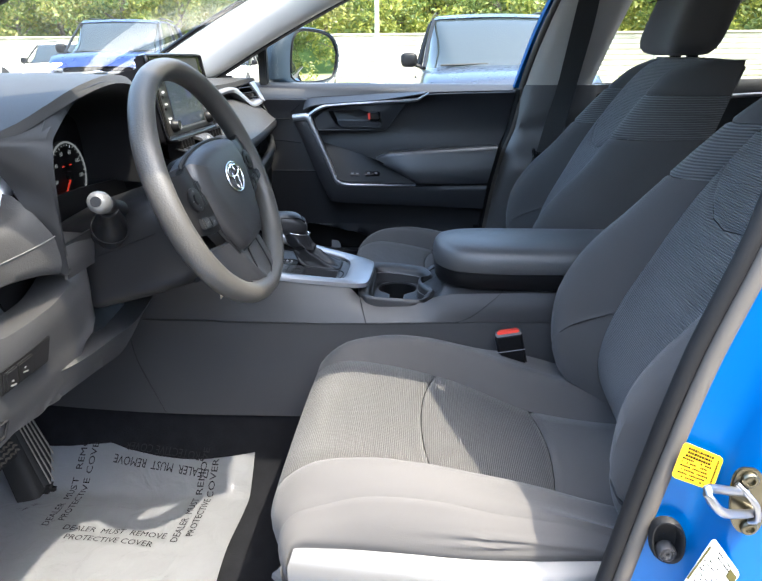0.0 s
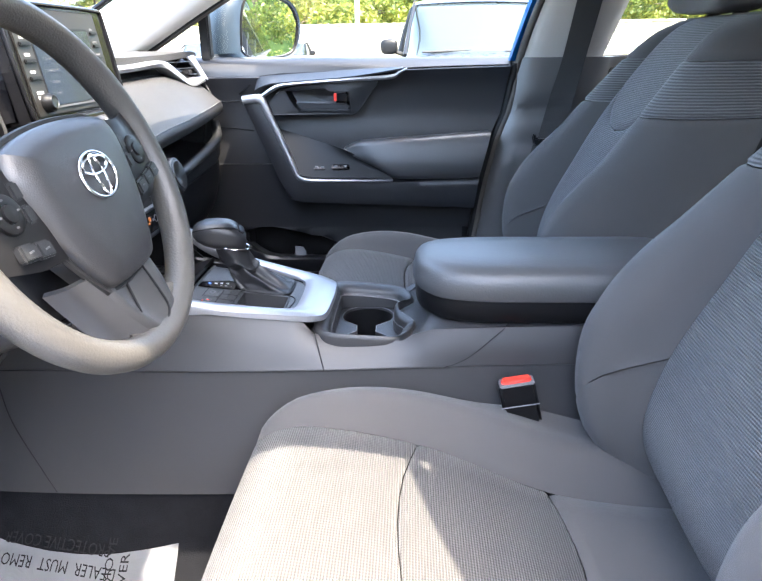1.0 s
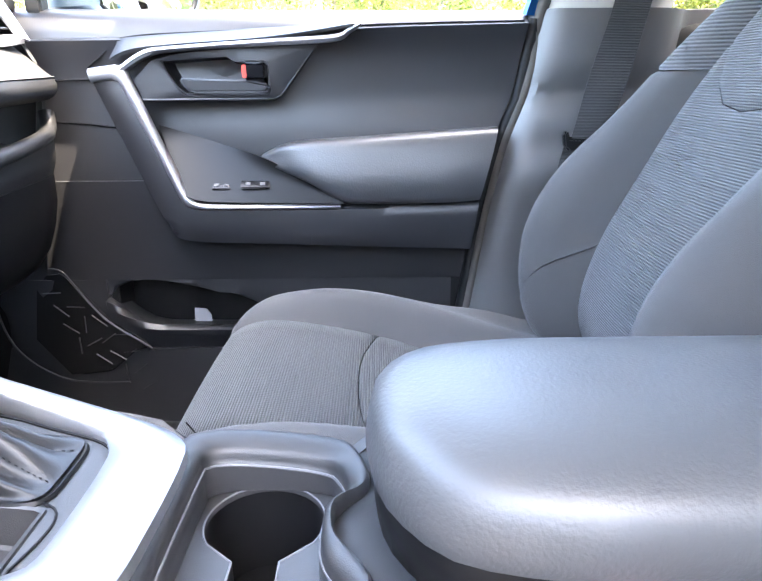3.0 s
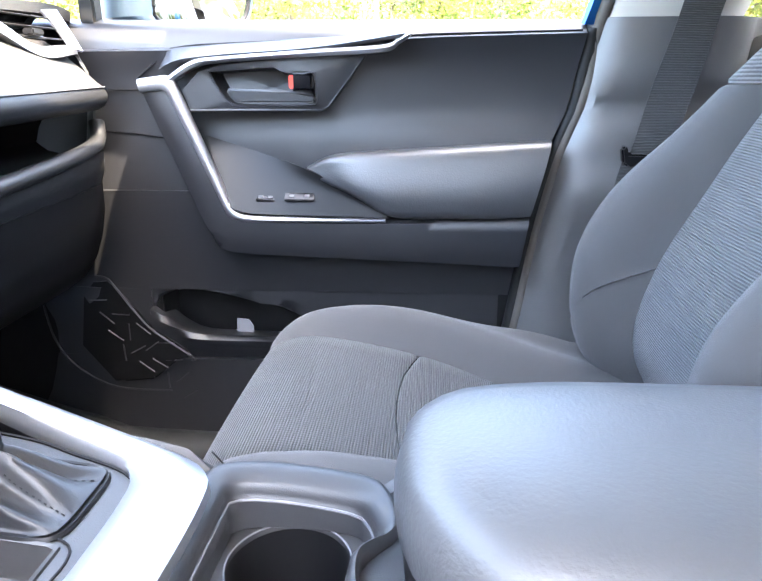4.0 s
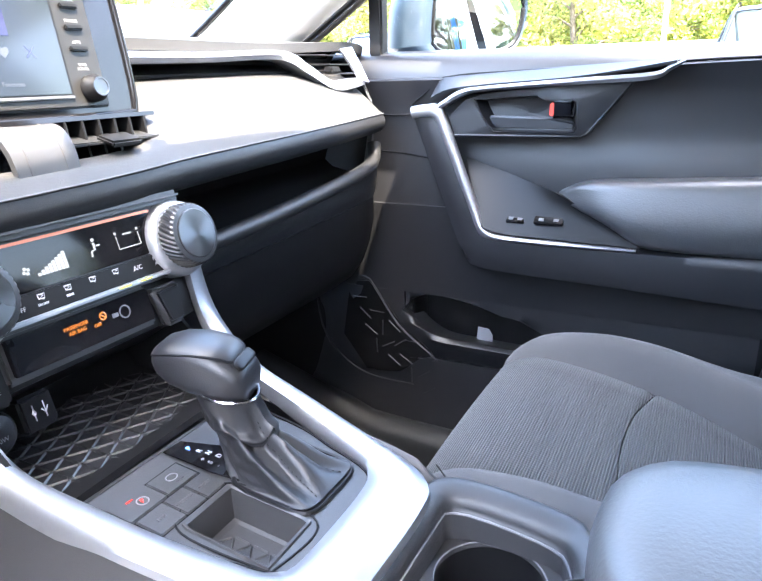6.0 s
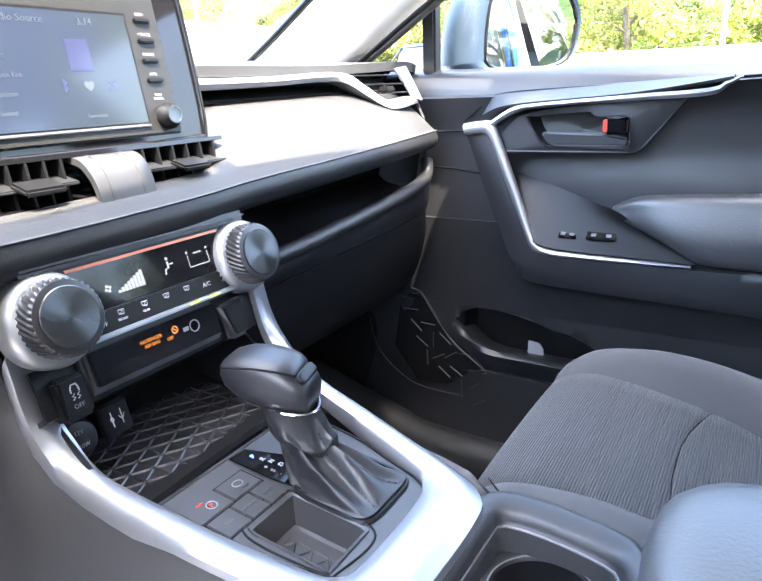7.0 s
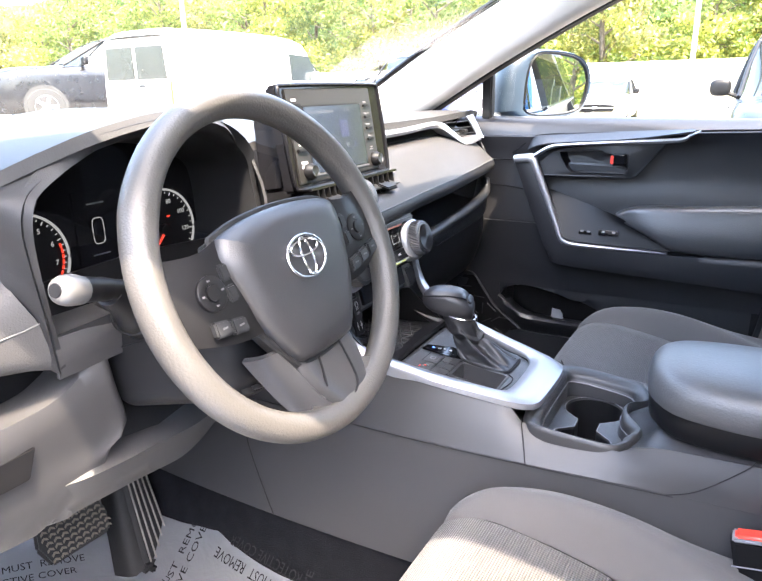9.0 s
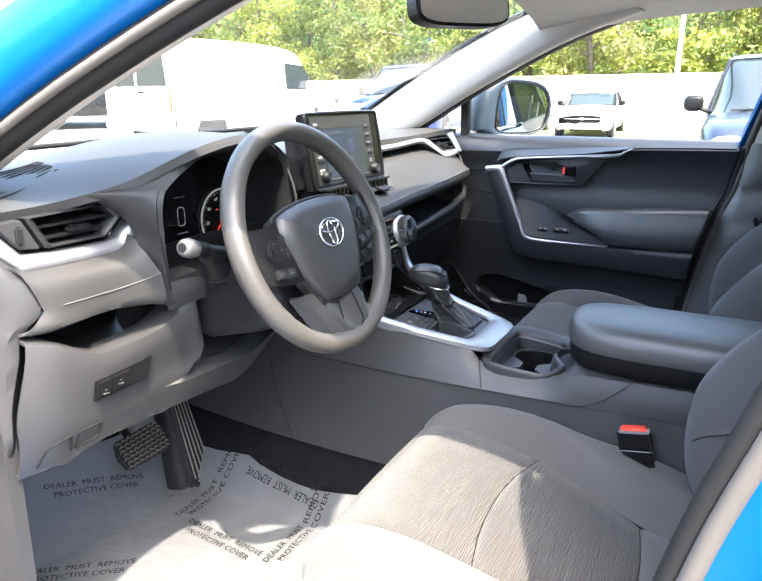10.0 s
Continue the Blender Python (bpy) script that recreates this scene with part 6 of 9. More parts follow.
part("glovebox_lid", skin([P((-0.420, 0.135, 0.957), (-0.438, 0.60, 0.967), (-0.453, 0.665, 0.972)), P((-0.43, 0.135, 0.90), (-0.445, 0.60, 0.90), (-0.46, 0.665, 0.90)), P((-0.48, 0.14, 0.82), (-0.49, 0.60, 0.82), (-0.5, 0.66, 0.82)), P((-0.62, 0.14, 0.77), (-0.62, 0.60, 0.77), (-0.62, 0.66, 0.77)), P((-0.95, 0.14, 0.75), (-0.95, 0.66, 0.75))], m=20, sub=4, thick=0.006), SMOOTH, db)
part("glovebox_latch", block(-0.447, -0.436, 0.225, 0.285, 0.893, 0.903, 0.002), SILVER, db)
part("end_cap", skin([P((-0.505, 0.668, 1.222), (-0.51, 0.69, 1.222), (-0.51, 0.74, 1.215)), P((-0.445, 0.662, 1.14), (-0.46, 0.69, 1.14), (-0.48, 0.74, 1.14)), P((-0.445, 0.664, 1.04), (-0.47, 0.69, 1.04), (-0.49, 0.74, 1.04)), P((-0.46, 0.664, 0.95), (-0.49, 0.69, 0.95), (-0.52, 0.74, 0.95)), P((-0.52, 0.66, 0.82), (-0.54, 0.69, 0.82), (-0.56, 0.74, 0.82))], m=12, sub=2, thick=0.004), PANEL, db)

# centre vents
cv = thing("centre_vents", "black centre air vents with a hazard button", "air vent")
part("housing", skin([P((-0.425, -0.125, 1.144), (-0.425, 0.145, 1.144)), P((-0.47, -0.12, 1.13), (-0.47, 0.14, 1.13)), P((-0.46, -0.12, 1.105), (-0.46, 0.14, 1.105)), P((-0.41, -0.125, 1.100), (-0.41, 0.145, 1.102))], m=8, sub=2, thick=0.004), GLOSS, cv)
for y0, y1, n in ((-0.118, -0.04, 5), (0.028, 0.138, 6)):
    for k in range(n):
        y = y0 + (y1 - y0) * (k + 0.5) / n
        part("vane", prism(P((-0.452, y, 1.104), (-0.418, y, 1.104), (-0.424, y, 1.14), (-0.452, y, 1.14)), (0, 0.0025, 0), 0.0006), SMOOTH, cv)
    part("blade", prism(P((-0.436, y0, 1.123), (-0.412, y0, 1.118), (-0.412, y1, 1.118), (-0.436, y1, 1.123)), (0, 0, 0.003), 0.001), PLASTIC, cv)
    ym = (y0 + y1) / 2
    part("tab", prism(P((-0.42, ym - 0.018, 1.121), (-0.398, ym - 0.018, 1.115), (-0.398, ym + 0.018, 1.115), (-0.42, ym + 0.018, 1.121)), (0, 0, 0.006), 0.002), SMOOTH, cv)
hz = part("hazard_button", skin([P((-0.436, -0.036, 1.141), (-0.436, 0.026, 1.141)), P((-0.414, -0.036, 1.137), (-0.414, 0.026, 1.137)), P((-0.400, -0.035, 1.122), (-0.400, 0.025, 1.122)), P((-0.394, -0.034, 1.101), (-0.394, 0.024, 1.101))], m=8, sub=5, thick=0.006), PANEL, cv, "grey curved tongue")
for y in (-0.022, 0.012):
    part("hazard_ridge", tube(resample(P((-0.436, y, 1.141), (-0.414, y, 1.137), (-0.400, y, 1.122), (-0.3945, y, 1.102)), 16), 0.0011, 6), PANEL, hz)
part("hazard_mark", prism(P((-0.408, -0.012, 1.124), (-0.408, 0.006, 1.124), (-0.4115, -0.003, 1.1355)), (0.0025, 0, 0.002)), MARK, hz, "pale triangle mark")

# ---- infotainment screen ----
sc = thing("infotainment_screen", "tablet-style infotainment screen with side buttons and two knobs", "screen")
SM = frame_of((-0.434, -0.008, 1.145), (0, 1, 0), (-0.158, 0, 0.987))
def sp(u, v, w=0.0):
    return SM @ Vector((u, v, w))
def splate(u0, u1, v0, v1, w0, w1, bevel=0.001):
    return prism([sp(u0, v0, w0), sp(u1, v0, w0), sp(u1, v1, w0), sp(u0, v1, w0)], SM.to_3x3() @ Vector((0, 0, w1 - w0)), bevel)
part("case", splate(-0.147, 0.143, -0.004, 0.150, -0.022, 0.0, 0.004), GLOSS, sc)
part("case_rim", tube(chaikin([sp(u, v, 0.0005) for u, v in ((-0.134, -0.003), (0.130, -0.003), (0.142, 0.002), (0.142, 0.144), (0.136, 0.149), (-0.140, 0.149), (-0.146, 0.144), (-0.146, 0.002))], 2), 0.0034, 8, closed=True), GLOSS, sc)
part("case_wing", prism([sp(-0.140, 0.0, -0.022), sp(0.138, 0.0, -0.022), sp(0.125, 0.13, -0.022), sp(-0.125, 0.13, -0.022)], SM.to_3x3() @ Vector((0, 0, -0.05)), 0.006), GLOSS, sc)
BEZ = mat("satin dark grey bezel", (0.015, 0.0146, 0.0142), 0.40, spec=0.3, mottle=0.05)
part("bezel", splate(-0.134, 0.107, 0.005, 0.143, -0.001, 0.003, 0.002), BEZ, sc)
# The display bevel is paler along its bottom, dark elsewhere.
BEVEL_PALE = mat("paler bevel edge", (0.10, 0.10, 0.105), 0.4, metal=0.4)
part("display_frame", splate(-0.0965, 0.0685, 0.0155, 0.1185, 0.003, 0.0035, 0.0), SMOOTH, sc)
part("display_sill", splate(-0.096, 0.068, 0.0135, 0.0165, 0.003, 0.0055, 0.0008), BEVEL_PALE, sc, "paler lower edge of the display bevel")
lcd_m = bpy.data.materials.new("lit blue display")
lcd_m.use_nodes = True
nt = lcd_m.node_tree
pb = nt.nodes["Principled BSDF"]
tcn, grd = nt.nodes.new("ShaderNodeTexCoord"), nt.nodes.new("ShaderNodeTexNoise")
grd.inputs["Scale"].default_value = 9
sxyz, lvl = nt.nodes.new("ShaderNodeSeparateXYZ"), nt.nodes.new("ShaderNodeMath")
lvl.operation = "MULTIPLY_ADD"
lvl.inputs[1].default_value = 6.2
rmp = nt.nodes.new("ShaderNodeValToRGB")
rmp.color_ramp.elements[0].color, rmp.color_ramp.elements[1].color = (0.15, 0.27, 0.55, 1), (0.23, 0.31, 0.22, 1)
rmp.color_ramp.elements[0].position, rmp.color_ramp.elements[1].position = 0.35, 0.85
nt.links.new(tcn.outputs["Object"], grd.inputs["Vector"])
nt.links.new(tcn.outputs["Object"], sxyz.inputs[0])
nt.links.new(sxyz.outputs["Y"], lvl.inputs[0])
nt.links.new(grd.outputs["Fac"], lvl.inputs[2])
nt.links.new(lvl.outputs[0], rmp.inputs["Fac"])
nt.links.new(rmp.outputs["Color"], pb.inputs["Emission Color"])
pb.inputs["Emission Strength"].default_value, pb.inputs["Base Color"].default_value, pb.inputs["Roughness"].default_value = 0.013, (0.012, 0.014, 0.018, 1), 0.12
pb.inputs["Specular IOR Level"].default_value = 0.25
LCD_TEXT = glow("lit white text", (0.72, 0.8, 1.0), 0.015)
LCD_ICON = glow("lit blue icon", (0.22, 0.27, 0.95), 0.014)
scr = part("display", splate(-0.094, 0.066, 0.018, 0.116, 0.0036, 0.0042, 0.0), lcd_m, sc, "lit blue display")
for w, u, v, s_ in (("Select Audio Source", -0.052, 0.108, 0.0085), ("3:14", 0.022, 0.108, 0.009), ("Presets", -0.067, 0.078, 0.006), ("Station List", -0.062, 0.063, 0.006), ("Options", -0.066, 0.048, 0.006), ("Sound", -0.068, 0.033, 0.006), ("Favorites", 0.012, 0.027, 0.0055)):
    text_mesh("screen_text", w, s_, SM @ pose(u, v, 0.0044), LCD_TEXT, scr, 0.0002)
part("screen_icon", splate(-0.003, 0.020, 0.066, 0.093, 0.0043, 0.0046), LCD_ICON, scr)
part("screen_icon", prism([sp(-0.013 + a, 0.053 + b, 0.0043) for a, b in ((-0.001, -0.006), (0.004, -0.002), (0.001, 0.0005), (0.004, 0.003), (-0.001, 0.007))], SM.to_3x3() @ Vector((0, 0, 0.0003))), LCD_ICON, scr)
part("screen_icon", prism([sp(0.011 + a, 0.053 + b, 0.0043) for a, b in ((0, -0.005), (0.005, 0.0), (0.0045, 0.0035), (0.002, 0.0045), (0, 0.003), (-0.002, 0.0045), (-0.0045, 0.0035), (-0.005, 0.0))], SM.to_3x3() @ Vector((0, 0, 0.0003))), LCD_TEXT, scr)
for q in (-1, 1):
    part("screen_icon", prism([sp(0.0355 + a, 0.0535 + q * b, 0.0043) for a, b in ((-0.005, -0.0045), (-0.004, -0.0052), (0.005, 0.0045), (0.004, 0.0052))], SM.to_3x3() @ Vector((0, 0, 0.0002 + 0.0001 * q))), LCD_ICON, scr)
for v in (0.078, 0.063, 0.048, 0.033):
    part("screen_icon", splate(-0.0845, -0.0795, v + 0.0008, v + 0.0022, 0.0043, 0.0045), LCD_TEXT, scr)
# Left labels take white print for the sun on them, right ones grey.
for k in range(4):
    v = 0.119 - 0.0215 * k
    part("side_button", splate(-0.128, -0.1015, v - 0.0032, v + 0.0022, 0.002, 0.0068, 0.0014), SMOOTH, sc)
    part("button_mark", splate(-0.121, -0.109, v + 0.006, v + 0.0095, 0.003, 0.0034), MARK, sc)
    v = 0.113 - 0.0185 * k
    part("side_button", splate(0.0765, 0.0955, v - 0.0025, v + 0.0018, 0.002, 0.0065, 0.0013), SMOOTH, sc)
    text_mesh("button_mark", ("SEEK>", "<TRACK", "PHONE", "APPS")[k], 0.0042, SM @ pose(0.086, v + 0.0055, 0.0032), GREYMARK, sc, 0.0002)
text_mesh("button_mark", "TUNE\nSCROLL", 0.0036, SM @ pose(0.086, 0.0415, 0.0032), GREYMARK, sc, 0.0002)
part("button_mark", splate(-0.122, -0.106, 0.034, 0.038, 0.003, 0.0034), MARK, sc)
part("button_mark", splate(-0.122, -0.106, 0.028, 0.032, 0.003, 0.0034), MARK, sc)
for u in (-0.108, 0.090):
    kn = part("knob", lathe([(0.0125, 0.003), (0.0125, 0.009), (0.0105, 0.011), (0.0100, 0.014), (0.009, 0.0155), (0.002, 0.0155)], SM @ pose(u, 0.022, 0), 28), SMOOTH, sc)
    part("knob_face", lathe([(0.0088, 0.0150), (0.0086, 0.0166), (0.0074, 0.0166), (0.0070, 0.0158), (0.001, 0.0156)], SM @ pose(u, 0.022, 0), 28), DARKSTEEL, kn, "turned dark steel face")

# ---- climate panel ----
cl = thing("climate_panel", "black climate control panel with two large knurled knobs", "control panel")
KM = frame_of((-0.372, -0.004, 1.025), (0, 1, 0), (-0.26, 0, 0.965))
def kp(u, v, w=0.0):
    return KM @ Vector((u, v, w))
def kplate(u0, u1, v0, v1, w0, w1, bevel=0.001):
    return prism([kp(u0, v0, w0), kp(u1, v0, w0), kp(u1, v1, w0), kp(u0, v1, w0)], KM.to_3x3() @ Vector((0, 0, w1 - w0)), bevel)
part("housing", kplate(-0.125, 0.122, -0.033, 0.040, -0.06, -0.002, 0.004), PANEL, cl)
part("brow", prism([kp(-0.128, 0.036, -0.05), kp(0.122, 0.036, -0.05), kp(0.122, 0.046, -0.05), kp(-0.128, 0.046, -0.05)], KM.to_3x3() @ Vector((0, 0, 0.058)), 0.004), PANEL, cl)
part("display", kplate(-0.086, 0.082, -0.006, 0.032, -0.004, 0.0, 0.0008), GLOSS, cl)
part("warm_edge", kplate(-0.086, 0.082, 0.031, 0.0335, -0.003, 0.001, 0.0005), mat("copper edge", (0.5, 0.16, 0.09), 0.35, metal=0.6), cl, "thin copper edge")
LCD_W = glow("pale display segments", (0.8, 0.82, 0.85), 0.03)
for k in range(8):
    part("fan_bar", kplate(-0.045 + 0.0036 * k, -0.0417 + 0.0036 * k, 0.003, 0.0055 + 0.0017 * k, 0.0, 0.0005), LCD_W, cl)
for q in range(4):
    a = math.pi / 2 * q + 0.4
    part("fan_icon", kplate(-0.0535 + 0.0022 * math.cos(a) - 0.0012, -0.0535 + 0.0022 * math.cos(a) + 0.0012, 0.0095 + 0.0022 * math.sin(a) - 0.0012, 0.0095 + 0.0022 * math.sin(a) + 0.0012, 0.0, 0.0005, 0.0), LCD_W, cl)
part("flow_icon", lathe([(0.0016, 0.0), (0.0016, 0.0005), (0.0001, 0.0005)], KM @ pose(0.0125, 0.0195, 0.0), 10), LCD_W, cl)
part("flow_icon", tube([kp(0.0125, 0.0170, 0.0003), kp(0.0120, 0.0110, 0.0003), kp(0.0085, 0.0100, 0.0003), kp(0.0075, 0.0055, 0.0003)], 0.0010, 4), LCD_W, cl)
part("flow_icon", tube([kp(0.0145, 0.0140, 0.0003), kp(0.0180, 0.0140, 0.0003)], 0.0007, 4), LCD_W, cl)
part("temp_frame", tube([kp(0.037, 0.0165, 0.0003), kp(0.037, 0.005, 0.0003), kp(0.062, 0.005, 0.0003), kp(0.062, 0.0165, 0.0003)], 0.0006, 4), LCD_W, cl)
part("temp_frame", kplate(0.045, 0.0545, 0.0165, 0.0180, 0.0, 0.0005, 0.0), LCD_W, cl)
for u in (0.037, 0.062):
    part("temp_mark", kplate(u - 0.0012, u + 0.0012, 0.0182, 0.0205, 0.0, 0.0005, 0.0), LCD_W, cl)
for v0, c_ in ((0.016, (0.30, 0.02, 0.02)), (0.005, (0.02, 0.10, 0.30))):
    part("heat_scale", kplate(0.0775, 0.0800, v0, v0 + 0.0095, 0.0, 0.0005, 0.0), mat("scale print", c_, 0.4), cl)
part("button_panel", kplate(-0.086, 0.082, -0.026, -0.007, -0.004, 0.001, 0.001), SMOOTH, cl)
part("button_lip", kplate(-0.086, 0.082, -0.0295, -0.0255, -0.004, 0.006, 0.0015), SILVER, cl)
for k in range(7):
    u = -0.074 + 0.0245 * k
    if k == 5:
        text_mesh("button_mark", "A/C", 0.0062, KM @ pose(u, -0.0155, 0.0013), MARK, cl, 0.0002)
    elif k == 6:
        text_mesh("button_mark", "MAX\nA/C", 0.0048, KM @ pose(u, -0.0145, 0.0013), MARK, cl, 0.0002)
    elif k == 0:
        text_mesh("button_mark", "ON/OFF", 0.005, KM @ pose(u, -0.018, 0.0013), MARK, cl, 0.0002)
        part("button_mark", kplate(u - 0.003, u + 0.003, -0.0135, -0.009, 0.001, 0.0014), MARK, cl)
    else:
        part("button_mark", tube([kp(u + a, -0.0125 + b, 0.0012) for a, b in ((-0.0032, 0.0022), (0.0032, 0.0022), (0.0024, -0.0014), (-0.0024, -0.0014))], 0.0004, 4, closed=True), MARK, cl)
        part("button_mark", tube([kp(u + 0.0015 * (-1) ** q, -0.0148 + 0.0016 * q, 0.0013) for q in range(4)], 0.0004, 4), MARK, cl)
        if k in (1, 2):
            text_mesh("button_mark", ("FRONT", "REAR")[k - 1], 0.003, KM @ pose(u, -0.0185, 0.0013), MARK, cl, 0.0002)
for k in (4, 5):
    part("button_lamp", kplate(-0.080 + 0.0245 * k, -0.066 + 0.0245 * k, -0.028, -0.0265, 0.006, 0.0064), glow("amber lamp", (0.7, 0.8, 0.1), 0.08), cl)
DARKSTEEL.node_tree.nodes["Principled BSDF"].inputs["Anisotropic"].default_value = 0.85
tan_ = DARKSTEEL.node_tree.nodes.new("ShaderNodeTangent")
tan_.direction_type, tan_.axis = "RADIAL", "X"
DARKSTEEL.node_tree.links.new(tan_.outputs[0], DARKSTEEL.node_tree.nodes["Principled BSDF"].inputs["Tangent"])
GRIP = mat("grey knurled plastic", (0.016, 0.016, 0.0175), 0.4, spec=0.5, mottle=0.06)
for u in (-0.109, 0.106):
    kb_ = part("knob", lathe([(0.0385, -0.012), (0.0385, 0.0), (0.036, 0.007), (0.0325, 0.010)], KM @ pose(u, 0.0, 0), 40), SILVER, cl, "satin silver knob base")
    rows = []
    for h, r in ((0.009, 0.0302), (0.016, 0.0300), (0.0245, 0.0292), (0.0270, 0.0284), (0.0278, 0.0252)):
        rows.append([KM @ Vector((u + (r * (1 + (0.045 if (k % 4) < 2 and 0.008 < h < 0.026 else 0))) * math.cos(2 * math.pi * k / 144 + h * 18), (r * (1 + (0.045 if (k % 4) < 2 and 0.008 < h < 0.026 else 0))) * math.sin(2 * math.pi * k / 144 + h * 18), h)) for k in range(144)])
    part("knurled_grip", grid_mesh(rows, close_u=True, caps=True), GRIP, kb_, "dark grey knurled grip", 20)
    part("knob_face", lathe([(0.0242, 0.0274), (0.0240, 0.0288), (0.0232, 0.0294), (0.001, 0.0294)], KM @ pose(u, 0.0, 0), 32), DARKSTEEL, kb_, "dark turned metal face", 15)
part("warning_strip", kplate(-0.086, 0.055, -0.066, -0.036, -0.012, -0.005, 0.001), GLOSS, cl)
part("strip_frame", kplate(-0.092, 0.060, -0.072, -0.034, -0.05, -0.010, 0.003), PANEL, cl)
AMBER = glow("amber segments", (1.0, 0.32, 0.05), 0.035)
text_mesh("warning_text", "PASSENGER\nAIR BAG", 0.0046, KM @ pose(-0.026, -0.0475, -0.0048), AMBER, cl, 0.0002)
text_mesh("warning_text", "OFF", 0.0046, KM @ pose(-0.006, -0.0515, -0.0048), AMBER, cl, 0.0002)
part("warning_mark", tube([kp(0.001 + 0.0032 * math.cos(a), -0.0455 + 0.0032 * math.sin(a), -0.0046) for a in [2 * math.pi * k / 12 for k in range(12)]], 0.0007, 4, closed=True), AMBER, cl)
part("warning_mark", tube([kp(-0.0015, -0.043, -0.0046), kp(0.0035, -0.048, -0.0046)], 0.0006, 4), AMBER, cl)
part("warning_mark", kplate(0.010, 0.017, -0.051, -0.047, -0.005, -0.0046), GREYMARK, cl)
part("warning_mark", tube([kp(0.024 + 0.0055 * math.cos(a), -0.049 + 0.0055 * math.sin(a), -0.0046) for a in [2 * math.pi * k / 16 for k in range(16)]], 0.0007, 4, closed=True), GREYMARK, cl)
part("blank_button", prism([kp(0.062, -0.040, -0.03), kp(0.100, -0.040, -0.03), kp(0.094, -0.080, -0.03), kp(0.070, -0.080, -0.03)], KM.to_3x3() @ Vector((0, 0, 0.022)), 0.004, 3), PANEL, cl)
part("blank_cap", prism([kp(0.0665, -0.044, -0.009), kp(0.0955, -0.044, -0.009), kp(0.0905, -0.075, -0.009), kp(0.0735, -0.075, -0.009)], KM.to_3x3() @ Vector((0, 0, 0.0025)), 0.0015), SMOOTH, cl)
tcs = part("stability_button", kplate(-0.120, -0.094, -0.083, -0.047, -0.03, -0.006, 0.003), SMOOTH, cl)
text_mesh("button_mark", "OFF", 0.0055, KM @ pose(-0.107, -0.072, -0.0055), GREYMARK, tcs, 0.0002)
part("button_mark", tube([kp(-0.1105, -0.0605, -0.0055), kp(-0.1105, -0.057, -0.0055), kp(-0.109, -0.054, -0.0055), kp(-0.105, -0.054, -0.0055), kp(-0.1035, -0.057, -0.0055), kp(-0.1035, -0.0605, -0.0055)], 0.0007, 4), MARK, tcs)
for du in (-0.0022, 0.0022):
    part("button_mark", tube([kp(-0.107 + du + 0.0012 * (-1) ** q, -0.0615 - 0.0016 * q, -0.0055) for q in range(4)], 0.0006, 4), MARK, tcs)
part("lower_housing", skin([[kp(-0.13, -0.035, -0.02), kp(0.115, -0.035, -0.02)], [kp(-0.13, -0.075, -0.016), kp(0.115, -0.075, -0.016)], [kp(-0.13, -0.085, -0.05), kp(0.115, -0.085, -0.05)], [kp(-0.13, -0.10, -0.10), kp(0.115, -0.10, -0.10)]], m=6, sub=2, thick=0.004), SMOOTH, cl)
usb = part("usb_port", prism(P((-0.383, -0.078, 0.897), (-0.383, -0.047, 0.897), (-0.391, -0.047, 0.927), (-0.391, -0.078, 0.927)), (-0.02, 0, -0.004), 0.003), SMOOTH, cl)
um = frame_of((-0.3862, -0.0625, 0.9125), (0, 1, 0), (-0.26, 0, 0.965))
for du, kind_ in ((-0.005, 0), (0.005, 1)):
    part("usb_mark", tube([um @ Vector((du, -0.007, 0)), um @ Vector((du, 0.007, 0))], 0.0006, 4), MARK, usb)
    if kind_:
        part("usb_mark", tube([um @ Vector((du - 0.003, 0.001, 0)), um @ Vector((du, -0.003, 0)), um @ Vector((du + 0.003, 0.002, 0))], 0.0006, 4), MARK, usb)
    else:
        part("usb_mark", tube([um @ Vector((du, 0.003, 0)), um @ Vector((du + 0.0016, 0, 0)), um @ Vector((du, -0.003, 0)), um @ Vector((du - 0.0016, 0, 0))], 0.0007, 4, closed=True), MARK, usb)
SOCK = frame_of((-0.387, -0.103, 0.911), (0, 1, 0), (-0.26, 0, 0.965))
soc = part("power_socket", lathe([(0.0185, -0.01), (0.0185, 0.001), (0.0165, 0.003), (0.016, 0.0055), (0.0145, 0.0065), (0.001, 0.007)], SOCK, 30), PLASTIC, cl, "round power socket cover")
text_mesh("socket_mark", "12V", 0.0055, SOCK @ pose(0, 0.006, 0.0068), GREYMARK, soc, 0.0002)
text_mesh("socket_mark", "120W", 0.0055, SOCK @ pose(0, -0.006, 0.0068), GREYMARK, soc, 0.0002)
part("socket_tab", prism([SOCK @ Vector(p) for p in ((-0.006, 0.0145, 0.001), (0.006, 0.0145, 0.001), (0.005, 0.0215, 0.001), (-0.005, 0.0215, 0.001))], SOCK.to_3x3() @ Vector((0, 0, 0.004)), 0.001), PLASTIC, soc)
part("stack_back", skin([P((-0.42, -0.14, 0.95), (-0.42, 0.12, 0.95)), P((-0.48, -0.14, 0.92), (-0.48, 0.12, 0.92)), P((-0.5, -0.14, 0.86), (-0.5, 0.12, 0.86))], m=4, thick=0.004), SMOOTH, cl)

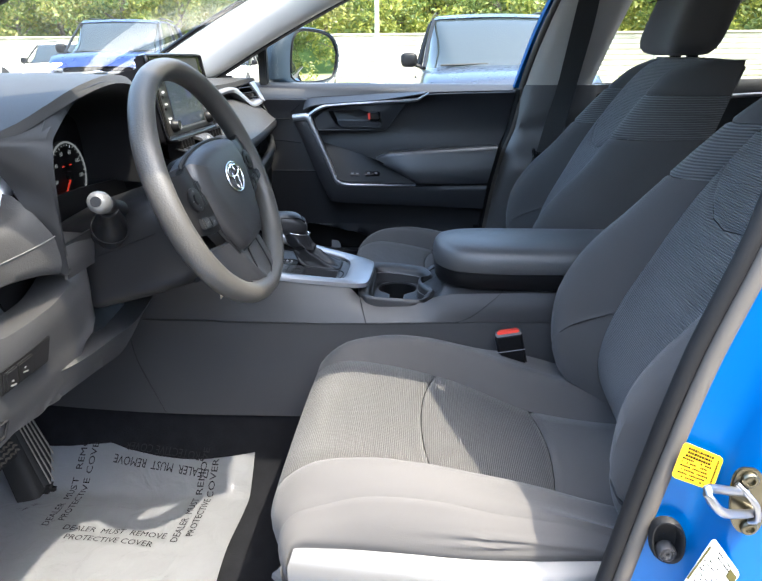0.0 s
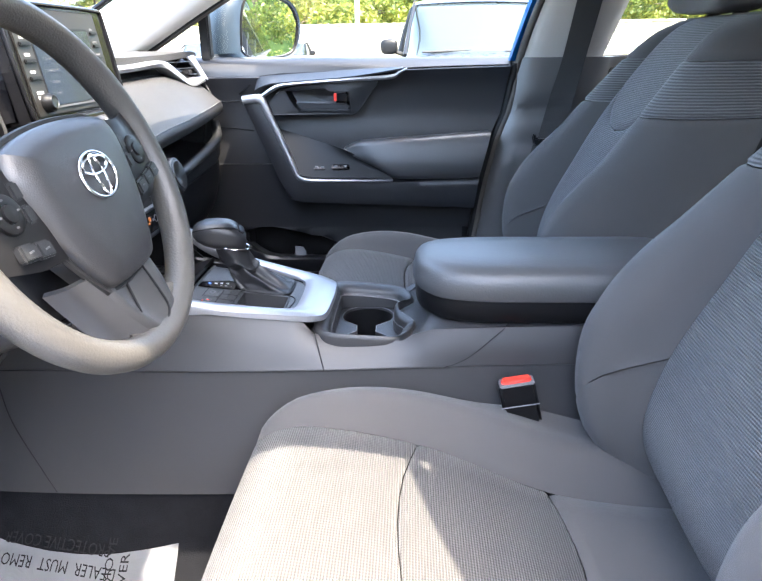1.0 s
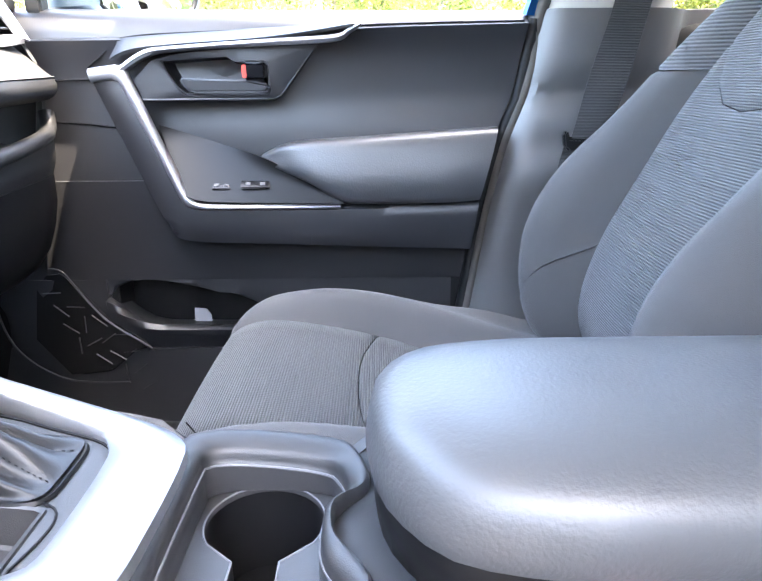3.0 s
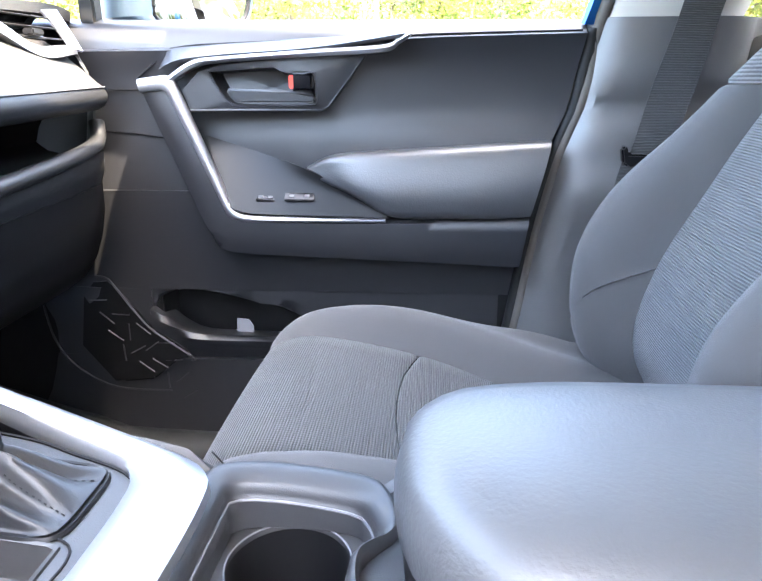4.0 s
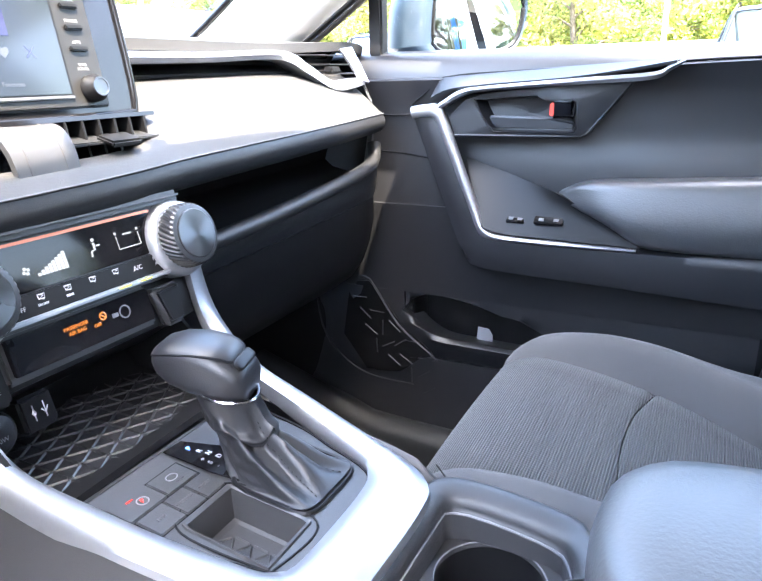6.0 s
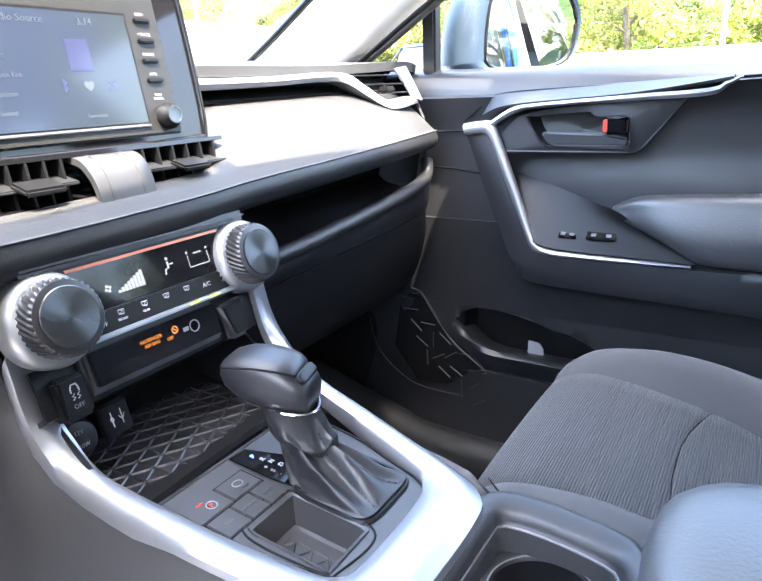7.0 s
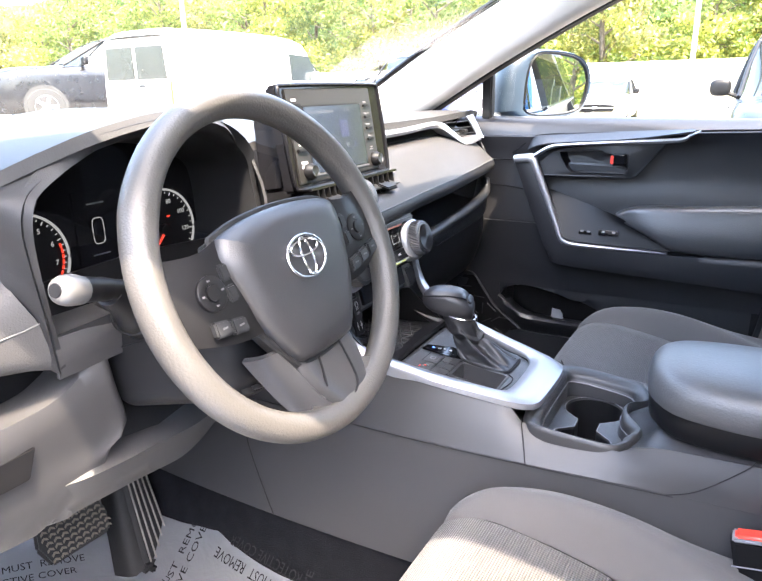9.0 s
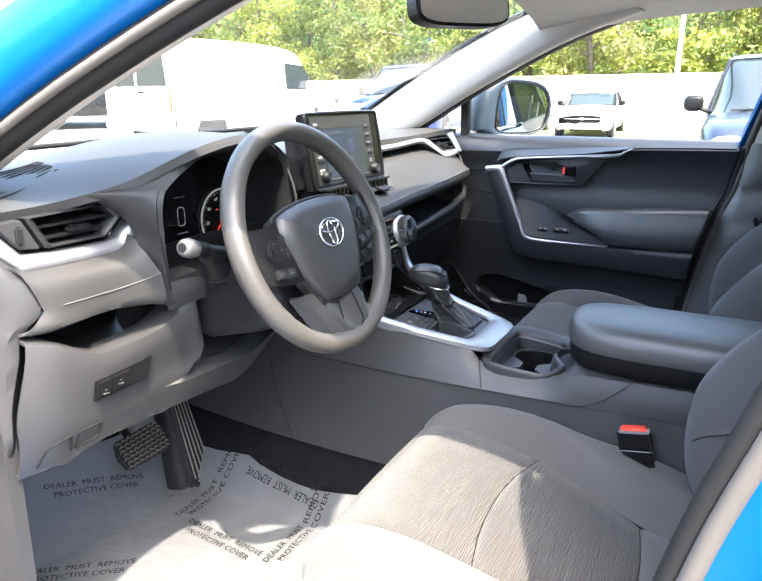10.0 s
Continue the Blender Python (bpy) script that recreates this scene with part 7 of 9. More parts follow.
# ---- driver's side of the dashboard ----
dv = part("driver_vent", skin([P((-0.515, -0.735, 1.188), (-0.50, -0.60, 1.19)), P((-0.545, -0.72, 1.16), (-0.53, -0.61, 1.16)), P((-0.505, -0.72, 1.125), (-0.495, -0.60, 1.125))], m=6, sub=3, thick=0.004), SMOOTH, db)
VF = P((-0.489, -0.726, 1.179), (-0.480, -0.606, 1.183), (-0.477, -0.591, 1.162), (-0.480, -0.618, 1.136), (-0.486, -0.704, 1.136))
def vf(f, dx):
    c = Vector((-0.483, -0.657, 1.159))
    return [Vector((p.x + dx, c.y + (p.y - c.y) * f, c.z + (p.z - c.z) * (f if f < 1 else 1 + (f - 1) * 0.6))) for p in VF + [VF[0]]]
part("vent_frame", skin([vf(1.04, -0.02), vf(1.03, 0.0), vf(0.99, 0.003), vf(0.88, 0.001), vf(0.85, -0.004), vf(0.82, -0.035)], m=51, sub=2, along=False, thick=0.0015), PLASTIC, dv, "satin black vent frame")
part("vent_plate", prism(P((-0.494, -0.768, 1.178), (-0.489, -0.731, 1.178), (-0.489, -0.710, 1.136), (-0.492, -0.738, 1.140)), (-0.01, 0, 0), 0.002), PANEL, dv)
for k in range(2):
    z = 1.166 - 0.016 * k
    part("vent_slat", prism([Vector((-0.515, -0.715 + 0.006 * k, z)), Vector((-0.490, -0.715 + 0.006 * k, z - 0.004)), Vector((-0.485, -0.590 - 0.01 * k, z - 0.004)), Vector((-0.51, -0.595 - 0.01 * k, z))], (0, 0, 0.004), 0.001), SMOOTH, dv)
for k in range(5):
    y = -0.70 + 0.022 * k
    part("vent_vane", prism(P((-0.525, y, 1.137), (-0.505, y, 1.137), (-0.51, y, 1.178), (-0.525, y, 1.178)), (0, 0.002, 0)), SMOOTH, dv)
part("vent_tab", block(-0.496, -0.480, -0.67, -0.635, 1.150, 1.160, 0.003), SMOOTH, dv)
part("vent_wheel", block(-0.498, -0.486, -0.741, -0.731, 1.146, 1.170, 0.003), PLASTIC, dv)
V1 = P((-0.505, -0.785, 1.178), (-0.500, -0.765, 1.168), (-0.492, -0.742, 1.140), (-0.489, -0.727, 1.131), (-0.482, -0.610, 1.128), (-0.478, -0.590, 1.138), (-0.474, -0.569, 1.160))
V2 = P((-0.500, -0.795, 1.160), (-0.494, -0.775, 1.148), (-0.486, -0.748, 1.118), (-0.483, -0.730, 1.110), (-0.476, -0.600, 1.110), (-0.472, -0.578, 1.122), (-0.468, -0.556, 1.148))
v1, v2 = resample(V1, 40), resample(V2, 40)
part("silver_surround", skin([[p + Vector((-0.02, 0, 0)) for p in v1], v1, [a.lerp(b, 0.5) + Vector((0.006, 0, 0.001)) for a, b in zip(v1, v2)], v2, [p + Vector((-0.02, 0, 0)) for p in v2]], m=40, sub=3, thick=0.003), SILVER, db, "satin silver surround of the side vent")
D0 = P((-0.485, -0.757, 1.124), (-0.482, -0.73, 1.114), (-0.474, -0.63, 1.112), (-0.470, -0.598, 1.118), (-0.462, -0.587, 1.134))
D1 = P((-0.471, -0.747, 1.10), (-0.463, -0.728, 1.096), (-0.452, -0.65, 1.098), (-0.444, -0.608, 1.104), (-0.437, -0.588, 1.112))
D2 = P((-0.464, -0.738, 1.067), (-0.455, -0.715, 1.065), (-0.446, -0.64, 1.067), (-0.431, -0.596, 1.074), (-0.422, -0.577, 1.080))
D3 = P((-0.464, -0.738, 1.060), (-0.455, -0.715, 1.057), (-0.446, -0.64, 1.058), (-0.431, -0.596, 1.065), (-0.422, -0.5755, 1.071))
D4 = P((-0.470, -0.765, 1.036), (-0.458, -0.73, 1.034), (-0.453, -0.65, 1.038), (-0.437, -0.595, 1.035), (-0.425, -0.568, 1.030))
part("driver_pad", skin([[p + Vector((-0.02, 0, 0)) for p in D0], D0, D1, D2, D3, D4, [p + Vector((-0.05, 0, 0.0)) for p in D4]], m=40, sub=3, thick=0.004), PAD, db)
part("driver_stitching", tube(resample([p + Vector((0.001, 0, 0.001)) for p in D2[1:]], 30), 0.0008, 5), mat("grey thread", (0.075, 0.074, 0.072), 0.8), db, "pale grey stitch line")
part("cubby", skin([P((-0.50, -0.765, 1.037), (-0.50, -0.535, 1.035)), P((-0.56, -0.75, 1.03), (-0.56, -0.55, 1.03)), P((-0.57, -0.75, 0.985), (-0.57, -0.55, 0.985)), P((-0.47, -0.75, 0.98), (-0.47, -0.55, 0.98))], m=10, sub=3, thick=0.004), SMOOTH, db)
N0 = P((-0.475, -0.766, 1.030), (-0.465, -0.735, 1.020), (-0.455, -0.685, 0.990), (-0.452, -0.655, 0.985), (-0.448, -0.585, 0.990), (-0.445, -0.556, 1.0), (-0.438, -0.530, 1.022), (-0.432, -0.516, 1.048), (-0.446, -0.508, 1.050), (-0.50, -0.506, 1.050))
N1 = P((-0.467, -0.768, 1.01), (-0.452, -0.735, 1.0), (-0.445, -0.685, 0.976), (-0.443, -0.655, 0.970), (-0.440, -0.585, 0.975), (-0.436, -0.550, 0.983), (-0.43, -0.522, 0.990), (-0.426, -0.508, 1.0), (-0.440, -0.500, 1.0), (-0.50, -0.498, 1.0))
N2 = P((-0.472, -0.79, 0.93), (-0.458, -0.74, 0.92), (-0.455, -0.70, 0.915), (-0.455, -0.655, 0.912), (-0.455, -0.585, 0.915), (-0.448, -0.52, 0.92), (-0.440, -0.497, 0.924), (-0.437, -0.489, 0.93), (-0.450, -0.484, 0.935), (-0.50, -0.48, 0.935))
NB_ = P((-0.478, -0.79, 0.893), (-0.463, -0.74, 0.890), (-0.459, -0.70, 0.888), (-0.459, -0.655, 0.886), (-0.459, -0.585, 0.888), (-0.453, -0.535, 0.893), (-0.449, -0.514, 0.898), (-0.455, -0.508, 0.90), (-0.50, -0.502, 0.90))
NT_ = P((-0.482, -0.60, 0.889), (-0.466, -0.555, 0.889), (-0.454, -0.52, 0.890), (-0.449, -0.44, 0.886), (-0.443, -0.38, 0.884), (-0.433, -0.31, 0.908))
N3 = P((-0.49, -0.79, 0.85), (-0.478, -0.74, 0.846), (-0.475, -0.70, 0.848), (-0.475, -0.655, 0.850), (-0.475, -0.585, 0.847), (-0.471, -0.535, 0.846), (-0.468, -0.514, 0.847), (-0.475, -0.507, 0.85), (-0.51, -0.502, 0.85))
N3R = P((-0.496, -0.60, 0.848), (-0.481, -0.562, 0.847), (-0.471, -0.52, 0.8455), (-0.466, -0.46, 0.845), (-0.455, -0.38, 0.856), (-0.440, -0.31, 0.897))
N4 = P((-0.51, -0.79, 0.836), (-0.50, -0.74, 0.832), (-0.50, -0.70, 0.834), (-0.50, -0.655, 0.836), (-0.50, -0.585, 0.833), (-0.495, -0.535, 0.832), (-0.492, -0.514, 0.833), (-0.50, -0.507, 0.836), (-0.53, -0.502, 0.836))
N4R = P((-0.52, -0.60, 0.835), (-0.505, -0.562, 0.834), (-0.495, -0.52, 0.832), (-0.49, -0.46, 0.832), (-0.475, -0.38, 0.843), (-0.455, -0.31, 0.885))
part("knee_panel", skin([[p + Vector((-0.04, 0, 0)) for p in N0], N0, N1, N2, NB_, N3, N4, [p + Vector((-0.2, 0, 0.02)) for p in N4]], m=60, sub=4, thick=0.005), PANEL, db)
part("knee_strip", skin([[p + Vector((-0.06, 0, 0.004)) for p in NT_], NT_, [a.lerp(b, 0.5) + Vector((0.001, 0, 0)) for a, b in zip(NT_, N3R)], N3R, N4R, [p + Vector((-0.2, 0, 0.02)) for p in N4R]], m=40, sub=3, thick=0.005), PANEL, db)
DE = P((-0.515, -0.788, 1.196), (-0.500, -0.780, 1.165), (-0.486, -0.760, 1.130), (-0.475, -0.741, 1.095), (-0.470, -0.733, 1.068), (-0.471, -0.740, 1.052), (-0.476, -0.762, 1.033), (-0.479, -0.767, 1.0), (-0.482, -0.784, 0.94), (-0.487, -0.788, 0.89), (-0.50, -0.79, 0.845))
part("dash_end_panel", skin([[p + Vector((-0.05, 0.05, 0)) for p in DE], [p + Vector((-0.012, 0.004, 0)) for p in DE], [p + Vector((-0.003, -0.0015, 0)) for p in DE], [p + Vector((0.0, -0.006, 0)) for p in DE], [Vector((p.x - 0.012, 0.5 * p.y - 0.402, p.z)) for p in DE], [Vector((-0.56, -0.812, p.z)) for p in DE], [Vector((-0.80, -0.815, p.z)) for p in DE]], m=40, sub=3, thick=0.004), PANEL, db)
swp = part("switch_bezel", prism(P((-0.4505, -0.690, 0.950), (-0.4470, -0.590, 0.953), (-0.4500, -0.600, 0.919), (-0.4550, -0.694, 0.917)), (0.004, 0, 0), 0.002), SMOOTH, db)
for y0, y1 in ((-0.688, -0.667), (-0.665, -0.634)):
    part("switch", prism(P((-0.4480, y0, 0.946), (-0.4470, y1, 0.947), (-0.4505, y1, 0.9225), (-0.4515, y0, 0.9215)), (0.006, 0, 0), 0.0015), SMOOTH, swp)
for y, z in ((-0.678, 0.929), (-0.652, 0.934)):
    for dy, dz in ((0.0, 0.003), (-0.0025, -0.002), (0.0025, -0.003)):
        part("switch_mark", prism(P((-0.4460, y + dy - 0.0016, z + dz + 0.0008), (-0.4460, y + dy + 0.0016, z + dz + 0.0008), (-0.4463, y + dy + 0.0016, z + dz - 0.0008), (-0.4463, y + dy - 0.0016, z + dz - 0.0008)), (0.0042, 0, 0)), GREYDIM, swp)
for fl in (P((-0.482, -0.775, 0.852), (-0.472, -0.762, 0.876), (-0.468, -0.728, 0.880), (-0.474, -0.728, 0.856)), P((-0.474, -0.722, 0.856), (-0.468, -0.716, 0.880), (-0.466, -0.680, 0.880), (-0.472, -0.684, 0.858), (-0.474, -0.720, 0.856))):
    part("fuse_lid_gap", tube(resample([p + Vector((0.0065, 0, 0)) for p in fl], 30, False), 0.0018, 5), INK, db)
part("column_recess", skin([P((-0.50, -0.60, 1.09), (-0.50, -0.41, 1.10), (-0.50, -0.22, 1.09)), P((-0.50, -0.60, 1.0), (-0.50, -0.41, 1.0), (-0.49, -0.2, 1.0)), P((-0.49, -0.55, 0.93), (-0.485, -0.40, 0.93), (-0.47, -0.19, 0.94)), P((-0.47, -0.47, 0.88), (-0.46, -0.38, 0.90), (-0.45, -0.18, 0.93))], m=16, sub=3, thick=0.004), SMOOTH, db)
part("column_surround", skin([P((-0.43, -0.566, 1.062), (-0.425, -0.42, 1.068), (-0.43, -0.26, 1.062)), P((-0.435, -0.545, 1.03), (-0.43, -0.42, 1.035), (-0.435, -0.25, 1.03)), P((-0.50, -0.53, 1.01), (-0.50, -0.42, 1.01), (-0.50, -0.24, 1.01))], m=16, sub=3, thick=0.004), PLASTIC, db)

# instrument cluster
ic = thing("instrument_cluster", "dark instrument cluster with two round dials under a hood", "gauge cluster")
HO = P((-0.416, -0.567, 1.03), (-0.415, -0.573, 1.085), (-0.413, -0.579, 1.13), (-0.4125, -0.581, 1.165), (-0.413, -0.577, 1.188), (-0.4145, -0.566, 1.203), (-0.418, -0.53, 1.222), (-0.420, -0.478, 1.239), (-0.416, -0.405, 1.249), (-0.420, -0.322, 1.239), (-0.436, -0.262, 1.207), (-0.440, -0.247, 1.17), (-0.43, -0.243, 1.085))
HC = P((-0.422, -0.568, 1.03), (-0.421, -0.574, 1.085), (-0.419, -0.580, 1.13), (-0.4185, -0.582, 1.165), (-0.419, -0.578, 1.190), (-0.4205, -0.568, 1.206), (-0.424, -0.535, 1.229), (-0.414, -0.487, 1.249), (-0.407, -0.405, 1.261), (-0.413, -0.317, 1.251), (-0.436, -0.245, 1.215), (-0.445, -0.229, 1.17), (-0.44, -0.227, 1.085))
ho, hc = resample(HO, 60), resample(HC, 60)
def inward(f, dx):
    return [Vector((p.x + dx, -0.42 + (p.y + 0.42) * (f if p.y < -0.42 else 1 + (1 - f) * 0.35), 1.13 + (p.z - 1.13) * f)) for p in ho]
part("hood", skin([hc, [a.lerp(b, 0.5) for a, b in zip(hc, ho)], [a.lerp(b, 0.06) for a, b in zip(ho, hc)], inward(0.985, -0.004), inward(0.93, -0.05), inward(0.86, -0.135)], m=60, sub=2, thick=0.004), PLASTIC, ic)
CKL = P((-0.4245, -0.572, 1.030), (-0.424, -0.5735, 1.062), (-0.4265, -0.580, 1.092), (-0.444, -0.590, 1.118), (-0.458, -0.590, 1.145), (-0.466, -0.604, 1.168), (-0.476, -0.630, 1.188), (-0.474, -0.642, 1.197), (-0.452, -0.605, 1.209), (-0.432, -0.565, 1.225))
CKE = P((-0.414, -0.571, 1.028), (-0.4135, -0.574, 1.060), (-0.4125, -0.577, 1.090), (-0.411, -0.581, 1.120), (-0.410, -0.584, 1.146), (-0.410, -0.585, 1.170), (-0.4105, -0.581, 1.188), (-0.412, -0.570, 1.203), (-0.414, -0.545, 1.217), (-0.416, -0.515, 1.230))
ckl, cke = resample(CKL, 40), resample(CKE, 40)
CK = [[a.lerp(b, f) + Vector((0.012 * f * (1 - f), 0, 0)) for f in (0, 0.2, 0.4, 0.6, 0.8, 0.93)] + [b, b + Vector((-0.002, 0.003, -0.001)), b + Vector((-0.012, 0.006, -0.003)), b + Vector((-0.04, 0.012, -0.006))] for a, b in zip(ckl, cke)]
part("hood_left_cheek", grid_mesh(CK), PLASTIC, ic, angle=70)
part("hood_right_cheek", skin([P((-0.44, -0.240, 1.21), (-0.52, -0.198, 1.205)), P((-0.425, -0.230, 1.15), (-0.5, -0.178, 1.15)), P((-0.43, -0.228, 1.08), (-0.47, -0.178, 1.09))], m=6, sub=3, thick=0.004), PANEL, ic)
part("face", prism([Vector((-0.549, p.y, p.z)) for p in inward(0.90, 0.0)[::3]], (-0.01, 0, 0)), GLOSS, ic)
part("lower_brow", skin([P((-0.555, -0.585, 1.050), (-0.555, -0.235, 1.050)), P((-0.47, -0.582, 1.060), (-0.47, -0.262, 1.060)), P((-0.424, -0.572, 1.060), (-0.432, -0.258, 1.060)), P((-0.416, -0.570, 1.050), (-0.424, -0.257, 1.052)), P((-0.420, -0.568, 1.02), (-0.43, -0.255, 1.02))], m=10, sub=3, thick=0.004), PANEL, ic)
RED_GLOW = glow("red needle", (1.0, 0.06, 0.03), 0.05)
WHITE_GLOW = glow("white dial print", (0.85, 0.88, 0.9), 0.02)
for yc, words, a0, a1 in ((-0.305, ("0", "20", "40", "60", "80", "100", "120", "140"), 225, -45), (-0.505, ("0", "1", "2", "3", "4", "5", "6", "7", "8"), 225, -45)):
    dm = frame_of((-0.5490, yc, 1.107), (0, 1, 0), (0, 0, 1))
    dial = part("dial", lathe([(0.055, 0), (0.054, 0.003), (0.049, 0.0035), (0.001, 0.0035)], dm, 48), SMOOTH, ic)
    part("dial_ring", tube([dm @ Vector((0.054 * math.cos(a), 0.054 * math.sin(a), 0.004)) for a in [2 * math.pi * k / 60 for k in range(60)]], 0.0017, 6, closed=True), WHITE_GLOW, dial)
    n = len(words)
    for k in range((n - 1) * 4 + 1):
        a = radians(a0 + (a1 - a0) * k / ((n - 1) * 4))
        r0 = 0.046 if k % 4 == 0 else 0.048
        part("tick", tube([dm @ Vector((r0 * math.cos(a), r0 * math.sin(a), 0.004)), dm @ Vector((0.0505 * math.cos(a), 0.0505 * math.sin(a), 0.004))], 0.0007, 4), WHITE_GLOW, dial)
    for k, w in enumerate(words):
        a = radians(a0 + (a1 - a0) * k / (n - 1))
        text_mesh("dial_number", w, 0.0088, dm @ pose(0.0385 * math.cos(a), 0.0385 * math.sin(a), 0.004), WHITE_GLOW, dial, 0.0002)
    a = radians(228 if yc > -0.4 else 200)
    part("needle", tube([dm @ Vector((-0.008 * math.cos(a), -0.008 * math.sin(a), 0.008)), dm @ Vector((0.045 * math.cos(a), 0.045 * math.sin(a), 0.008))], [0.0022, 0.001], 6), RED_GLOW, dial, "red needle")
    part("needle_hub", lathe([(0.008, 0.0035), (0.008, 0.010), (0.001, 0.011)], dm, 18), SMOOTH, dial)
    if yc > -0.4:
        for du in (-0.012, 0.010):
            part("warning_mark", prism([dm @ Vector(p) for p in ((du - 0.003, 0.016, 0.004), (du + 0.003, 0.016, 0.004), (du + 0.003, 0.018, 0.004), (du - 0.003, 0.018, 0.004))], dm.to_3x3() @ Vector((0, 0, 0.0004))), RED_GLOW, dial)
    else:
        for k in range(8):
            a = radians(-45 + 8 * k)
            part("red_zone", tube([dm @ Vector((0.0465 * math.cos(a), 0.0465 * math.sin(a), 0.0042)), dm @ Vector((0.0465 * math.cos(a + 0.11), 0.0465 * math.sin(a + 0.11), 0.0042))], 0.0016, 4), RED_GLOW, dial)
di = part("centre_display", block(-0.5495, -0.5475, -0.436, -0.374, 1.085, 1.175, 0.001), GLOSS, ic)
part("car_icon", tube([Vector((-0.5470, -0.405 + 0.008 * math.copysign(abs(math.cos(a)) ** 0.5, math.cos(a)), 1.125 + 0.016 * math.copysign(abs(math.sin(a)) ** 0.5, math.sin(a)))) for a in [2 * math.pi * k / 24 for k in range(24)]], 0.0006, 4, closed=True), WHITE_GLOW, di)
for z in (1.158, 1.095):
    part("display_bar", block(-0.5480, -0.5465, -0.417, -0.393, z, z + 0.0015, 0.0), GREYMARK, di)

# ---- steering wheel ----
sw = thing("steering_wheel", "black urethane three-spoke steering wheel with a chrome emblem", "steering wheel")
CW = Vector((-0.268, -0.399, 1.115))
WM = frame_of(CW, (0.05, 1, 0), (-0.358, 0.018, 0.934)) @ pose(0, 0, 0, 0, 0, 4)
def wp(u, v, w=0.0):
    return WM @ Vector((u, v, w))
rr, rows = 0.1690, []
for k in range(96):
    a = 2 * math.pi * k / 96
    g = 1 + 0.10 * (math.exp(-((a - 0.55) / 0.16) ** 2) + math.exp(-((a - 2.59) / 0.16) ** 2))
    rows.append([wp((rr + 0.0152 * g * math.cos(b)) * math.cos(a), (rr + 0.0152 * g * math.cos(b)) * math.sin(a), 0.0175 * math.sin(b)) for b in [2 * math.pi * j / 16 for j in range(16)]])
part("rim", grid_mesh(rows, close_u=True, close_v=True), RIM_LEATHER, sw, "grained black urethane rim")
AB = [(-0.086, 0.046), (-0.05, 0.054), (0.0, 0.057), (0.05, 0.054), (0.086, 0.046), (0.094, 0.026), (0.089, -0.002), (0.077, -0.040), (0.060, -0.072), (0.047, -0.092), (0.038, -0.098), (0, -0.100), (-0.038, -0.098), (-0.047, -0.092), (-0.060, -0.072), (-0.077, -0.040), (-0.089, -0.002), (-0.094, 0.026)]
def ab(f, w, vy=-0.012):
    return [wp(u * f, vy + (v - vy) * f, w) for u, v in AB + [AB[0]]]
part("airbag_cover", skin([ab(0.97, -0.02), ab(1.0, 0.002), ab(0.985, 0.012), ab(0.955, 0.0165), ab(0.78, 0.0245), ab(0.75, 0.025), ab(0.45, 0.027), ab(0.2, 0.028), ab(0.01, 0.028)], m=65, sub=2), AIRBAG, sw, "grained black airbag cover")
part("cover_gap", tube(resample(ab(1.02, 0.002), 64)[:-1], 0.0036, 6, closed=True), RUBBER, sw)
em = part("emblem", tube([wp(0.0290 * math.cos(a), 0.0215 * math.sin(a) - 0.001, 0.0300) for a in [2 * math.pi * k / 40 for k in range(40)]], 0.0018, 8, closed=True), CHROME, sw, "chrome oval emblem")
part("emblem_oval", tube([wp(0.0215 * math.cos(a), 0.0080 * math.sin(a) + 0.0080, 0.0308) for a in [2 * math.pi * k / 32 for k in range(32)]], 0.0014, 6, closed=True), CHROME, em)
part("emblem_oval", tube([wp(0.0080 * math.cos(a), 0.0195 * math.sin(a) - 0.0015, 0.0308) for a in [2 * math.pi * k / 32 for k in range(32)]], 0.0014, 6, closed=True), CHROME, em)
